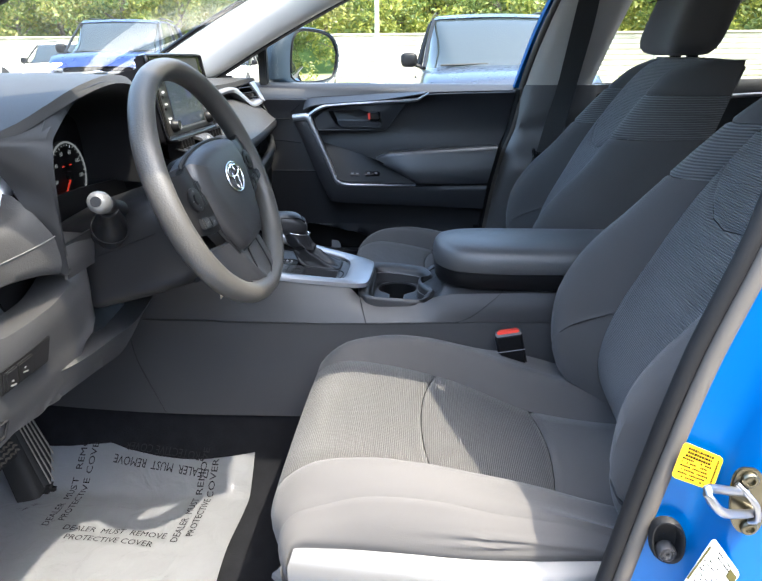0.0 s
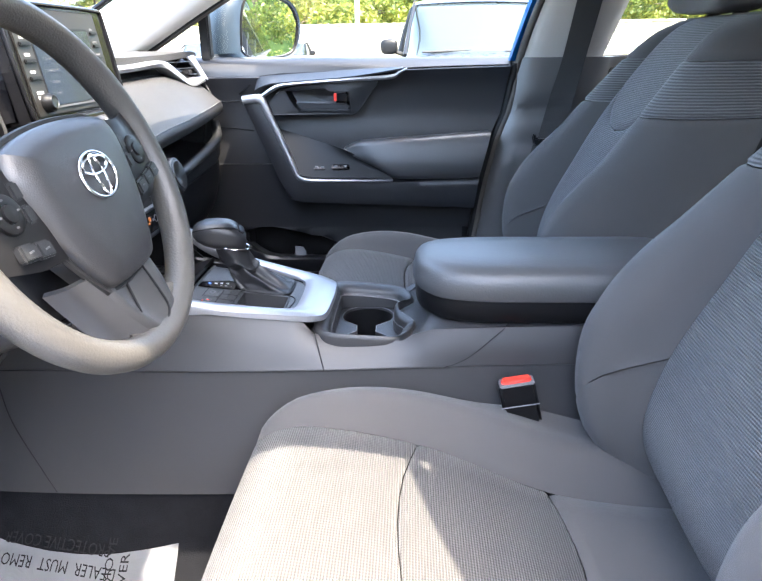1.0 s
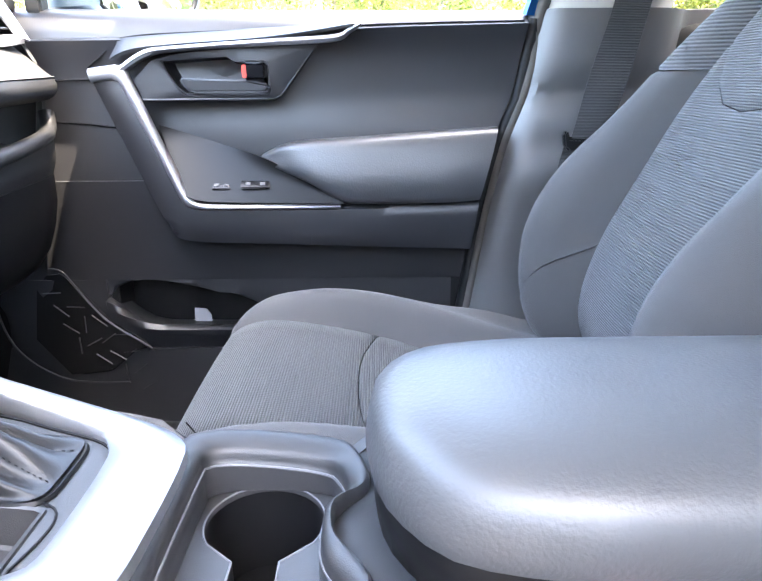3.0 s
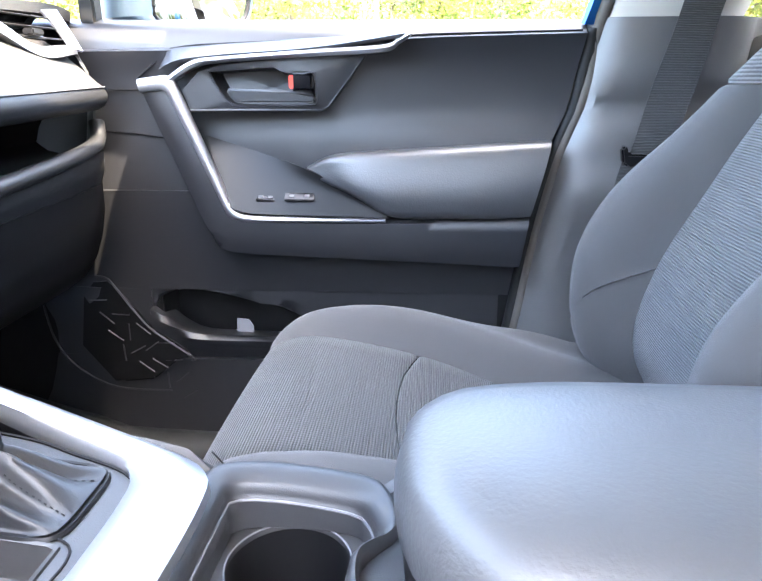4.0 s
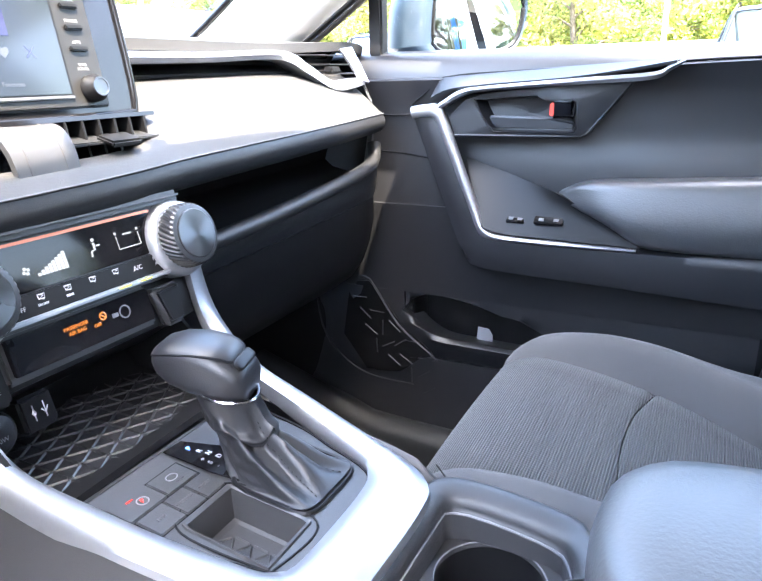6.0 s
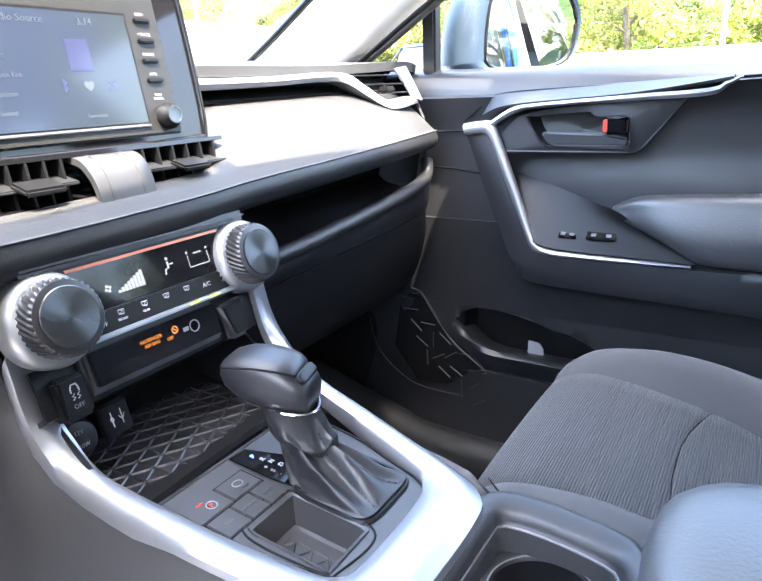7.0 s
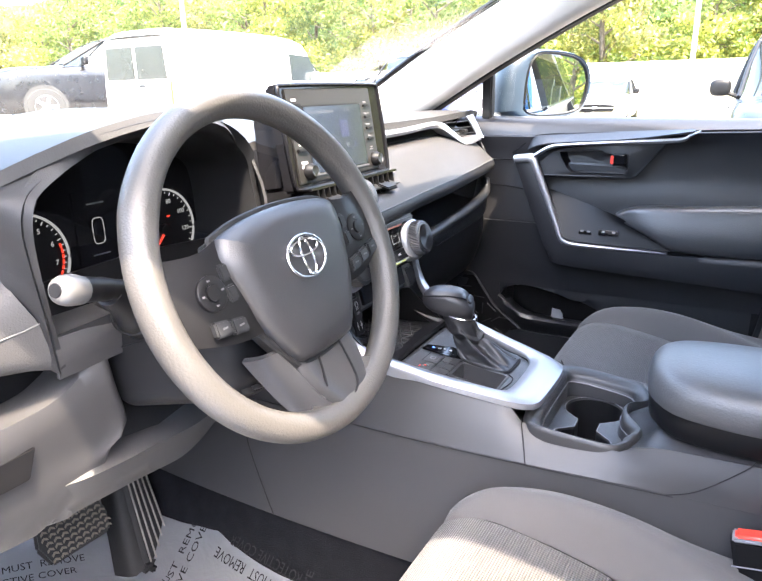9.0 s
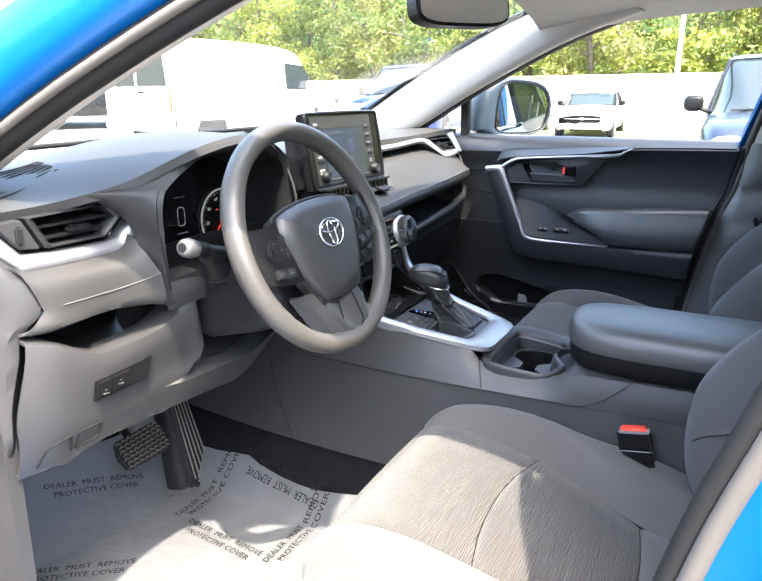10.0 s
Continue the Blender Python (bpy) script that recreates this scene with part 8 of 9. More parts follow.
for s in (-1, 1):
    sp_ = part("side_spoke", skin([[wp(s * 0.080, 0.048, 0.006), wp(s * 0.115, 0.040, 0.010), wp(s * 0.157, 0.046, 0.002)], [wp(s * 0.084, 0.02, 0.012), wp(s * 0.12, 0.02, 0.013), wp(s * 0.160, 0.02, 0.004)], [wp(s * 0.080, -0.02, 0.012), wp(s * 0.12, -0.022, 0.012), wp(s * 0.160, -0.010, 0.004)], [wp(s * 0.068, -0.052, 0.006), wp(s * 0.11, -0.048, 0.008), wp(s * 0.157, -0.032, 0.002)]], m=14, sub=3, thick=0.014), SMOOTH, sw)
    part("thumb_pad", lathe([(0.0165, 0.0), (0.0163, 0.0030), (0.0150, 0.0038), (0.0082, 0.0034), (0.0078, 0.0026), (0.001, 0.0026)], WM @ pose(s * 0.118, 0.003, 0.012), 32), SMOOTH, sp_)
    part("thumb_ok", lathe([(0.0075, 0.0), (0.0072, 0.0055), (0.001, 0.006)], WM @ pose(s * 0.118, 0.003, 0.012), 20), SMOOTH, sp_)
    for (du, dv) in ((0, 0.0115), (0, -0.0115), (0.0115, 0), (-0.0115, 0)):
        part("pad_mark", prism([wp(s * 0.118 + du + a, 0.003 + dv + b, 0.0157) for a, b in ((-0.0016, -0.0008), (0.0016, -0.0008), (0.0016, 0.0008), (-0.0016, 0.0008))], WM.to_3x3() @ Vector((0, 0, 0.0004))), GREYDIM, sp_)
    for (v0, v1) in ((0.008, 0.024), (-0.012, 0.004)):
        part("spoke_button", prism([wp(s * 0.090, v0, 0.010), wp(s * 0.102, v0, 0.010), wp(s * 0.102, v1, 0.010), wp(s * 0.090, v1, 0.010)], WM.to_3x3() @ Vector((0, 0, 0.006)), 0.002), PLASTIC, sp_)
    for k, u0 in enumerate((0.082, 0.102, 0.122) if s > 0 else (0.094, 0.113)):
        bt = part("lower_button", prism([wp(s * u0, -0.042 + 0.004 * k, 0.008), wp(s * (u0 + 0.0192), -0.039 + 0.004 * k, 0.008), wp(s * (u0 + 0.018), -0.024 + 0.004 * k, 0.008), wp(s * u0, -0.027 + 0.004 * k, 0.008)], WM.to_3x3() @ Vector((0, 0, 0.009)), 0.002), PLASTIC, sp_)
        part("button_mark", prism([wp(s * (u0 + 0.009) + a, -0.033 + 0.004 * k + b, 0.0172) for a, b in ((-0.003, -0.0008), (0.003, -0.0008), (0.003, 0.0008), (-0.003, 0.0008))], WM.to_3x3() @ Vector((0, 0, 0.0004))), GREYDIM, bt)
part("lower_spoke", skin([[wp(-0.048, -0.088, 0.000), wp(-0.040, -0.122, 0.003), wp(-0.014, -0.164, 0.004)], [wp(-0.042, -0.094, 0.005), wp(-0.032, -0.124, 0.008), wp(-0.008, -0.162, 0.010)], [wp(-0.014, -0.097, 0.002), wp(-0.012, -0.128, 0.004), wp(0.004, -0.158, 0.009)], [wp(0.018, -0.097, 0.004), wp(0.016, -0.13, 0.007), wp(0.018, -0.158, 0.010)], [wp(0.042, -0.094, 0.006), wp(0.044, -0.125, 0.008), wp(0.040, -0.158, 0.009)], [wp(0.050, -0.088, 0.000), wp(0.053, -0.122, 0.002), wp(0.048, -0.162, 0.003)]], m=16, sub=4, thick=0.012), PANEL, sw, "smooth charcoal lower spoke")
part("spoke_groove", tube(resample([wp(0.022, -0.099, 0.0075), wp(0.024, -0.13, 0.0095), wp(0.022, -0.150, 0.0105), wp(0.006, -0.160, 0.0108), wp(-0.008, -0.1635, 0.0105)], 30), 0.0012, 6), INK, sw)
part("spoke_groove", tube(resample([wp(-0.012, -0.100, 0.0035), wp(-0.015, -0.116, 0.0045), wp(-0.022, -0.134, 0.0075)], 14), 0.0014, 6), INK, sw)
part("spoke_back", skin([[wp(-0.060, -0.074, 0.000), wp(-0.046, -0.100, 0.000), wp(-0.034, -0.130, 0.001), wp(-0.014, -0.164, 0.002)], [wp(-0.070, -0.074, -0.014), wp(-0.058, -0.100, -0.012), wp(-0.046, -0.130, -0.010), wp(-0.034, -0.158, -0.006)], [wp(-0.072, -0.072, -0.034), wp(-0.062, -0.098, -0.034), wp(-0.052, -0.128, -0.030), wp(-0.042, -0.156, -0.022)]], m=16, sub=3, thick=0.006), PANEL, sw)
part("rim_web", skin([[wp(-0.062, -0.150, 0.002), wp(-0.02, -0.166, 0.010), wp(0.03, -0.166, 0.010), wp(0.078, -0.143, 0.002)], [wp(-0.048, -0.146, 0.003), wp(-0.014, -0.160, 0.0105), wp(0.03, -0.158, 0.0105), wp(0.066, -0.138, 0.003)], [wp(-0.040, -0.144, -0.006), wp(-0.010, -0.154, 0.0), wp(0.03, -0.150, 0.0), wp(0.056, -0.132, -0.006)]], m=20, sub=4, thick=0.006), RIM_LEATHER, sw)
part("hub", lathe([(0.052, -0.05), (0.054, -0.012), (0.045, 0.0), (0.01, 0.002)], WM, 30), SMOOTH, sw)

# steering column with stalk and key
colm = thing("steering_column", "black steering column shroud with an indicator stalk", "steering column")
def rbx(hw, hh, w, dv=0.0):
    return [wp(hw * math.copysign(abs(math.cos(a)) ** 0.45, math.cos(a)), dv + hh * math.copysign(abs(math.sin(a)) ** 0.45, math.sin(a)), w) for a in [2 * math.pi * k / 40 for k in range(41)]]
COLUMN = mat("satin black column plastic", (0.0085, 0.0088, 0.0100), 0.40, spec=0.2, grain=0.2, grain_scale=1000)
part("lower_shroud", grid_mesh([rbx(0.045, 0.035, -0.040, -0.030), rbx(0.072, 0.056, -0.043, -0.036), rbx(0.088, 0.066, -0.052, -0.040), rbx(0.098, 0.072, -0.072, -0.043), rbx(0.102, 0.073, -0.12, -0.041), rbx(0.103, 0.070, -0.22, -0.034)]), COLUMN, colm, "smooth black column shroud")
for u in (-1, 1):
    part("shroud_joint", tube(resample([wp(u * 0.0985, -0.022, -0.073), wp(u * 0.1025, -0.022, -0.12), wp(u * 0.1035, -0.022, -0.2)], 14), 0.0010, 5), INK, colm)
tl = part("lever_recess", tube(resample([wp(-0.070, -0.106, -0.068), wp(-0.052, -0.1105, -0.066), wp(-0.018, -0.1130, -0.066)], 12), 0.0105, 10, squash=0.6), COLUMN, colm)
part("tilt_lever", tube(resample([wp(-0.058, -0.1085, -0.058), wp(-0.040, -0.1125, -0.056), wp(-0.024, -0.1135, -0.057)], 10), 0.0042, 8, squash=0.6), PANEL, tl, "dull grey tilt lever")
stk = part("indicator_stalk", tube(resample(P((-0.372, -0.50, 1.098), (-0.362, -0.55, 1.115), (-0.352, -0.585, 1.125), (-0.347, -0.605, 1.131)), 16), [0.012, 0.0115, 0.011, 0.0105, 0.010, 0.010, 0.0105, 0.0115, 0.011, 0.0115, 0.012, 0.012, 0.012, 0.012, 0.011, 0.006], 14), SMOOTH, colm, "black indicator stalk")
part("stalk_tip", tube(resample(P((-0.3535, -0.577, 1.1225), (-0.3502, -0.590, 1.1268), (-0.3465, -0.604, 1.1308)), 8), [0.0125, 0.0132, 0.0136, 0.0138, 0.0136, 0.0130, 0.0115, 0.007], 16), mat("pale satin stalk end", (0.07, 0.07, 0.07), 0.35), colm, "pale satin end")
part("stalk_boot", tube(resample(P((-0.398, -0.478, 1.062), (-0.388, -0.497, 1.074), (-0.380, -0.512, 1.088), (-0.372, -0.530, 1.101), (-0.367, -0.540, 1.108)), 12), [0.027, 0.026, 0.0245, 0.0225, 0.0205, 0.019, 0.0178, 0.0165, 0.0155, 0.0145, 0.0138, 0.0125], 18), COLUMN, colm)
part("boot_ring", tube([Vector((-0.390, -0.493, 1.072)) + Vector((-0.62, -0.30, 0.0)).normalized() * (0.0258 * math.cos(a)) + Vector((0.33, -0.55, 0.55)).cross(Vector((-0.62, -0.30, 0.0))).normalized() * (0.0258 * math.sin(a)) for a in [2 * math.pi * k / 28 for k in range(28)]], 0.0011, 5, closed=True), INK, colm)
for k, (da, ln) in enumerate(((0.0, 0.004), (0.9, 0.003), (-0.8, 0.0035), (0.4, 0.0025))):
    f = 0.25 + 0.18 * k
    p = Vector((-0.368, -0.535, 1.109)).lerp(Vector((-0.355, -0.573, 1.1215)), f) + Vector((0.0108 * math.cos(0.5 + 0.3 * da), -0.003, 0.0108 * math.sin(0.5 + 0.3 * da)))
    part("stalk_mark", block(-ln / 2, ln / 2, -0.0012, 0.0012, -0.0006, 0.0006, 0.0, 1, Matrix.Translation(p)), GREYMARK, stk)
part("wiper_stalk", tube(resample(P((-0.372, -0.30, 1.10), (-0.362, -0.25, 1.118), (-0.352, -0.215, 1.128)), 10), [0.011, 0.011, 0.010, 0.010, 0.0105, 0.012, 0.014, 0.016, 0.016, 0.010], 12), SMOOTH, colm)
part("ignition_barrel", lathe([(0.020, 0), (0.019, 0.012), (0.014, 0.014), (0.001, 0.014)], look((-0.335, -0.288, 1.07), (-0.42, -0.31, 1.05)), 24), SMOOTH, colm)
key = thing("ignition_key", "steel ignition key with a yellow dealer tag and plastic strip", "key")
part("blade", block(-0.345, -0.32, -0.287, -0.283, 1.062, 1.075, 0.001), STEEL, key)
part("key_head", blob(frame_of((-0.312, -0.283, 1.068), (1, 0, 0), (0, 1, 0)), 0.02, 0.007, 0.016, 3), SMOOTH, key)
part("key_ring", tube([Vector((-0.308 + 0.011 * math.cos(a), -0.281, 1.045 + 0.011 * math.sin(a))) for a in [2 * math.pi * k / 20 for k in range(20)]], 0.0011, 5, closed=True), CHROME, key)
tagp = part("yellow_tag", prism(P((-0.318, -0.292, 1.035), (-0.312, -0.262, 1.04), (-0.312, -0.252, 0.985), (-0.318, -0.288, 0.978)), (0.001, 0, 0)), YELLOW, key, "yellow paper tag")
part("tag_print", prism(P((-0.3135, -0.272, 1.030), (-0.3115, -0.265, 1.031), (-0.311, -0.258, 0.995), (-0.313, -0.265, 0.994)), (0.0012, 0, 0)), INK, tagp)
part("plastic_strip", prism(P((-0.317, -0.284, 0.98), (-0.314, -0.266, 0.983), (-0.323, -0.252, 0.885), (-0.326, -0.266, 0.880)), (0.0012, 0, 0), 0.0004), mat("milky plastic", (0.55, 0.5, 0.45), 0.35), key, "milky plastic strip")

# ---- pedals ----
ac = thing("accelerator_pedal", "tall black ribbed accelerator pedal", "pedal")
A0, A1 = Vector((-0.80, -0.232, 0.65)), Vector((-0.722, -0.255, 0.468))
part("pad", skin([[A0 + Vector((0, -0.028, 0)), A1 + Vector((0, -0.036, 0))], [A0 + Vector((0.008, -0.018, 0.004)), A1 + Vector((0.01, -0.026, 0.004))], [A0 + Vector((0.008, 0.018, 0.004)), A1 + Vector((0.01, 0.026, 0.004))], [A0 + Vector((0, 0.028, 0)), A1 + Vector((0, 0.036, 0))]], m=12, sub=3, thick=0.016), RUBBER, ac)
part("pad_side", skin([[A0 + Vector((0.004, -0.026, 0.002)), A1 + Vector((0.006, -0.034, 0.002))], [A0 + Vector((0.0, -0.040, -0.006)), A1 + Vector((0.0, -0.056, -0.004))], [A0 + Vector((-0.03, -0.044, -0.02)), A1 + Vector((-0.03, -0.070, -0.012))]], m=10, sub=3, thick=0.008), RUBBER, ac)
WORN = mat("worn pale rubber", (0.17, 0.16, 0.145), 0.75, grain=0.4, mottle=0.35, mottle_scale=60)
for k in range(5):
    f = -0.018 + 0.009 * k
    part("rib", tube([A0 + Vector((0.011, f, 0.0)), A1 + Vector((0.013, f * 1.35, 0.012))], 0.0017, 6), WORN, ac)
part("pivot_base", block(-0.76, -0.70, -0.295, -0.215, 0.446, 0.478, 0.008), RUBBER, ac)
part("lever", block(-0.87, -0.80, -0.245, -0.22, 0.58, 0.70, 0.006), SMOOTH, ac)
WORN_BROWN = mat("worn brown rubber", (0.085, 0.072, 0.055), 0.8, grain=0.4, mottle=0.5, mottle_scale=70)
br = thing("brake_pedal", "worn black rubber brake pedal with chevron tread", "pedal")
bmx2 = frame_of((-0.742, -0.392, 0.612), (0.12, 1, 0.1), (-0.62, 0, 0.78))
def bq(u, v, w=0.0):
    return bmx2 @ Vector((u, v, w))
part("pad", prism([bq(-0.052, -0.030), bq(0.046, -0.034), bq(0.058, 0.0), bq(0.050, 0.034), bq(-0.048, 0.036), bq(-0.060, 0.004)], bmx2.to_3x3() @ Vector((0, 0, 0.012)), 0.004), RUBBER, br)
for r in range(7):
    for c in range(8):
        u, v = -0.044 + 0.0128 * c + 0.003 * (r % 2), -0.025 + 0.0090 * r
        part("tread_block", prism([bq(u - 0.005, v - 0.0032, 0.012), bq(u, v, 0.012), bq(u + 0.005, v - 0.0032, 0.012), bq(u + 0.005, v + 0.0004, 0.012), bq(u, v + 0.0036, 0.012), bq(u - 0.005, v + 0.0004, 0.012)], bmx2.to_3x3() @ Vector((0, 0, 0.0028))), WORN_BROWN, br)
part("arm", tube(resample([bq(0, 0.01, -0.005), bq(0, 0.08, -0.03), Vector((-0.90, -0.39, 0.85))], 10), 0.009, 8), SMOOTH, br)
part("bracket", tube(resample(P((-0.86, -0.25, 0.70), (-0.80, -0.25, 0.66), (-0.79, -0.252, 0.64)), 8), 0.006, 6), STEEL, br)

# ---- protective film on the floor ----
film_m = bpy.data.materials.new("milky plastic film")
film_m.use_nodes = True
nt = film_m.node_tree
pf = nt.nodes["Principled BSDF"]
pf.inputs["Base Color"].default_value, pf.inputs["Roughness"].default_value = (0.21, 0.217, 0.229, 1), 0.24
trn, mxs = nt.nodes.new("ShaderNodeBsdfTransparent"), nt.nodes.new("ShaderNodeMixShader")
nz, tcx, mr = nt.nodes.new("ShaderNodeTexNoise"), nt.nodes.new("ShaderNodeTexCoord"), nt.nodes.new("ShaderNodeMapRange")
nz.inputs["Scale"].default_value, nz.inputs["Detail"].default_value = 14, 6
mr.inputs["To Min"].default_value, mr.inputs["To Max"].default_value = 0.68, 0.84
nt.links.new(tcx.outputs["Object"], nz.inputs["Vector"])
nt.links.new(nz.outputs["Fac"], mr.inputs["Value"])
nt.links.new(mr.outputs["Result"], mxs.inputs[0])
nt.links.new(trn.outputs[0], mxs.inputs[1])
nt.links.new(pf.outputs[0], mxs.inputs[2])
crk, cbp = nt.nodes.new("ShaderNodeTexNoise"), nt.nodes.new("ShaderNodeBump")
crk.inputs["Scale"].default_value, crk.inputs["Detail"].default_value, crk.inputs["Distortion"].default_value = 22, 4, 1.2
cbp.inputs["Strength"].default_value, cbp.inputs["Distance"].default_value = 0.9, 0.006
nt.links.new(tcx.outputs["Object"], crk.inputs["Vector"])
nt.links.new(crk.outputs["Fac"], cbp.inputs["Height"])
nt.links.new(cbp.outputs["Normal"], pf.inputs["Normal"])
nt.links.new(mxs.outputs[0], nt.nodes["Material Output"].inputs[0])
fm = thing("floor_film", "milky plastic protective film lying on the driver's carpet", "plastic film")
def film_z(x, y):
    z = 0.4655 + max(0, (-0.78 - x)) * 0.42 + max(0, y + 0.282) * 0.95 - max(0, -0.6 - y) * 0.02
    return z + 0.004 * noise.noise(Vector((x * 9, y * 9, 0))) + 0.0022 * noise.noise(Vector((x * 31, y * 17, 3)))
frows = []
for i in range(60):
    f = i / 59
    row = []
    for j in range(50):
        g = j / 49
        x0 = -1.0 + 0.05 * g + 0.01 * math.sin(9 * g)
        x1 = -0.31 + 0.03 * (1 - g) + 0.008 * math.sin(7 * g + 1)
        y = -0.735 + (0.525 + 0.02 * math.sin(6 * f)) * g
        x = x0 + (x1 - x0) * f
        row.append(Vector((x, y, film_z(x, y))))
    frows.append(row)
bm = grid_mesh(frows)
bmesh.ops.solidify(bm, geom=bm.faces[:], thickness=0.0006)
part("sheet", bm, film_m, fm)
part("upturned_edge", skin([P((-0.80, -0.215, 0.475), (-0.72, -0.205, 0.478), (-0.66, -0.205, 0.47)), P((-0.79, -0.208, 0.50), (-0.715, -0.198, 0.518), (-0.66, -0.204, 0.475))], m=10, sub=3, thick=0.0006), film_m, fm)
def film_words(x, y, turn):
    for k, w in enumerate(("DEALER  MUST  REMOVE", "PROTECTIVE COVER")):
        d = Vector((math.cos(radians(turn + 90)), math.sin(radians(turn + 90)), 0)) * (0.011 - 0.023 * k)
        m = Matrix.Translation((x + d.x, y + d.y, 0)) @ pose(0, 0, 0, 0, 0, turn)
        ob = text_mesh("film_print", w, 0.0185, m, INK, fm, 0.0)
        for v in ob.data.vertices:
            v.co.z = film_z(v.co.x, v.co.y) + 0.0032
for (x, y, tn) in ((-0.525, -0.405, -4), (-0.392, -0.315, 89), (-0.49, -0.232, 175), (-0.650, -0.285, 89), (-0.862, -0.425, 60), (-0.70, -0.60, 38), (-0.43, -0.60, -8)):
    film_words(x, y, tn)

# rear-view mirror
rv = thing("rear_view_mirror", "black rear-view mirror hanging from the windscreen", "mirror")
RM = frame_of((-0.19, 0.0, 1.482), (0.45, 0.89, 0.03), (-0.12, 0, 0.99))
RO = [(0.115 * math.copysign(abs(math.cos(a)) ** 0.5, math.cos(a)), 0.034 * math.copysign(abs(math.sin(a)) ** 0.55, math.sin(a))) for a in [2 * math.pi * k / 40 for k in range(40)]]
part("case", prism([RM @ Vector((u, v, -0.03)) for u, v in RO], RM.to_3x3() @ Vector((0, 0, 0.034)), 0.006), SMOOTH, rv)
part("glass", prism([RM @ Vector((u * 0.94, v * 0.86, 0.004)) for u, v in RO], RM.to_3x3() @ Vector((0, 0, 0.001))), MIRROR, rv)
part("stem", tube(P((-0.21, 0.0, 1.485), (-0.25, 0.0, 1.515)), 0.012, 10), SMOOTH, rv)

# ---- outside: the lot, wall, trees and parked cars ----
def two_tone(name, a, b, scale, rough=0.9, bump=0.4, fine=60, mid=0.5):
    m = mat(name, a, rough, grain=bump, grain_scale=fine, mottle=0.15, mottle_scale=0.7)
    nt = m.node_tree
    pb_ = nt.nodes["Principled BSDF"]
    old = pb_.inputs["Base Color"].links[0].from_socket
    n = nt.nodes.new("ShaderNodeTexNoise")
    n.inputs["Scale"].default_value, n.inputs["Detail"].default_value, n.inputs["Roughness"].default_value = scale, 8, 0.65
    nt.links.new(nt.nodes["Texture Coordinate"].outputs["Object"], n.inputs["Vector"])
    r = nt.nodes.new("ShaderNodeValToRGB")
    r.color_ramp.elements[0].position, r.color_ramp.elements[1].position = mid - 0.08, mid + 0.08
    nt.links.new(n.outputs["Fac"], r.inputs["Fac"])
    mx = nt.nodes.new("ShaderNodeMix")
    mx.data_type = "RGBA"
    nt.links.new(r.outputs["Color"], mx.inputs["Factor"])
    nt.links.new(old, mx.inputs["A"])
    mx.inputs["B"].default_value = (*b, 1)
    nt.links.new(mx.outputs["Result"], pb_.inputs["Base Color"])
    return m


LOT = two_tone("sun-bleached concrete", (0.27, 0.262, 0.245), (0.22, 0.215, 0.203), 1.3, fine=80)
GRASS = two_tone("dry grass", (0.16, 0.2, 0.05), (0.26, 0.24, 0.08), 3.0, fine=40, bump=1.0)
WALLM = two_tone("weathered concrete block", (0.52, 0.49, 0.43), (0.40, 0.37, 0.31), 0.9, fine=30)
def rise(x, y):
    """The lot climbs gently ahead of the car and levels out towards the wall."""
    return 0.055 * min(39.0, max(0.0, -x - 1.0)) * min(1.0, max(0.0, (20.0 - y) / 6.0))


ground = part("ground", grid_mesh([[Vector((x, y, rise(x, y))) for y in (-600, -200, -60, -20, -5, 0, 4, 8, 12, 14, 16, 18, 20, 24, 40, 100, 300, 600)] for x in (-600, -200, -80, -40, -34, -28, -22, -16, -12, -8, -5, -3, -1, 0, 3, 10, 30, 100, 300, 600)]), LOT)
tagged(ground, "sun-bleached concrete car park", "ground", kind="structure")
verge = part("verge", skin([[Vector((x, 22.6 + 0.5 * math.sin(x * 0.35), 0.03)) for x in range(-60, 41, 4)], [Vector((x, 24.5, 0.10)) for x in range(-60, 41, 4)], [Vector((x, 60, 0.12)) for x in range(-60, 41, 4)]], m=60, sub=3), GRASS)
tagged(verge, "strip of dry grass along the wall", "grass", kind="structure")
verge2 = part("verge", skin([[Vector((20 + 0.4 * math.sin(y * 0.4), y, 0.03)) for y in range(-40, 23, 3)], [Vector((22, y, 0.08)) for y in range(-40, 23, 3)], [Vector((60, y, 0.12)) for y in range(-40, 23, 3)]], m=40, sub=3), GRASS)
tagged(verge2, "strip of dry grass behind the car", "grass", kind="structure")
wall = thing("wall_boundary", "pale concrete block wall along the car park", "wall", kind="structure")
for k in range(10):
    part("course", block(-20 + 0.2 * (k % 2), 40, 26.8 - 0.004 * (k % 3), 27.0, 0.202 * k, 0.202 * k + 0.194, 0.008, 1), WALLM, wall)
part("coping", block(-20.2, 40.2, 26.72, 27.06, 2.02, 2.10, 0.015, 1), WALLM, wall)
part("core", block(-19.9, 39.9, 26.84, 26.98, 0, 2.02, 0.0), WALLM, wall)
for k in range(9):
    part("pier", block(-19 + 7 * k, -18.6 + 7 * k, 26.7, 26.84, 0, 2.02, 0.01, 1), WALLM, wall)
# Unseen wall, added to hold back sky light from the open door side.
added_wall = part("wall_light_block", block(-16, 16, -4.3, -4.05, 0.0, 2.35, 0.02, 1), two_tone("plain grey light-blocking wall", (0.20, 0.195, 0.185), (0.15, 0.146, 0.138), 0.9, fine=30))
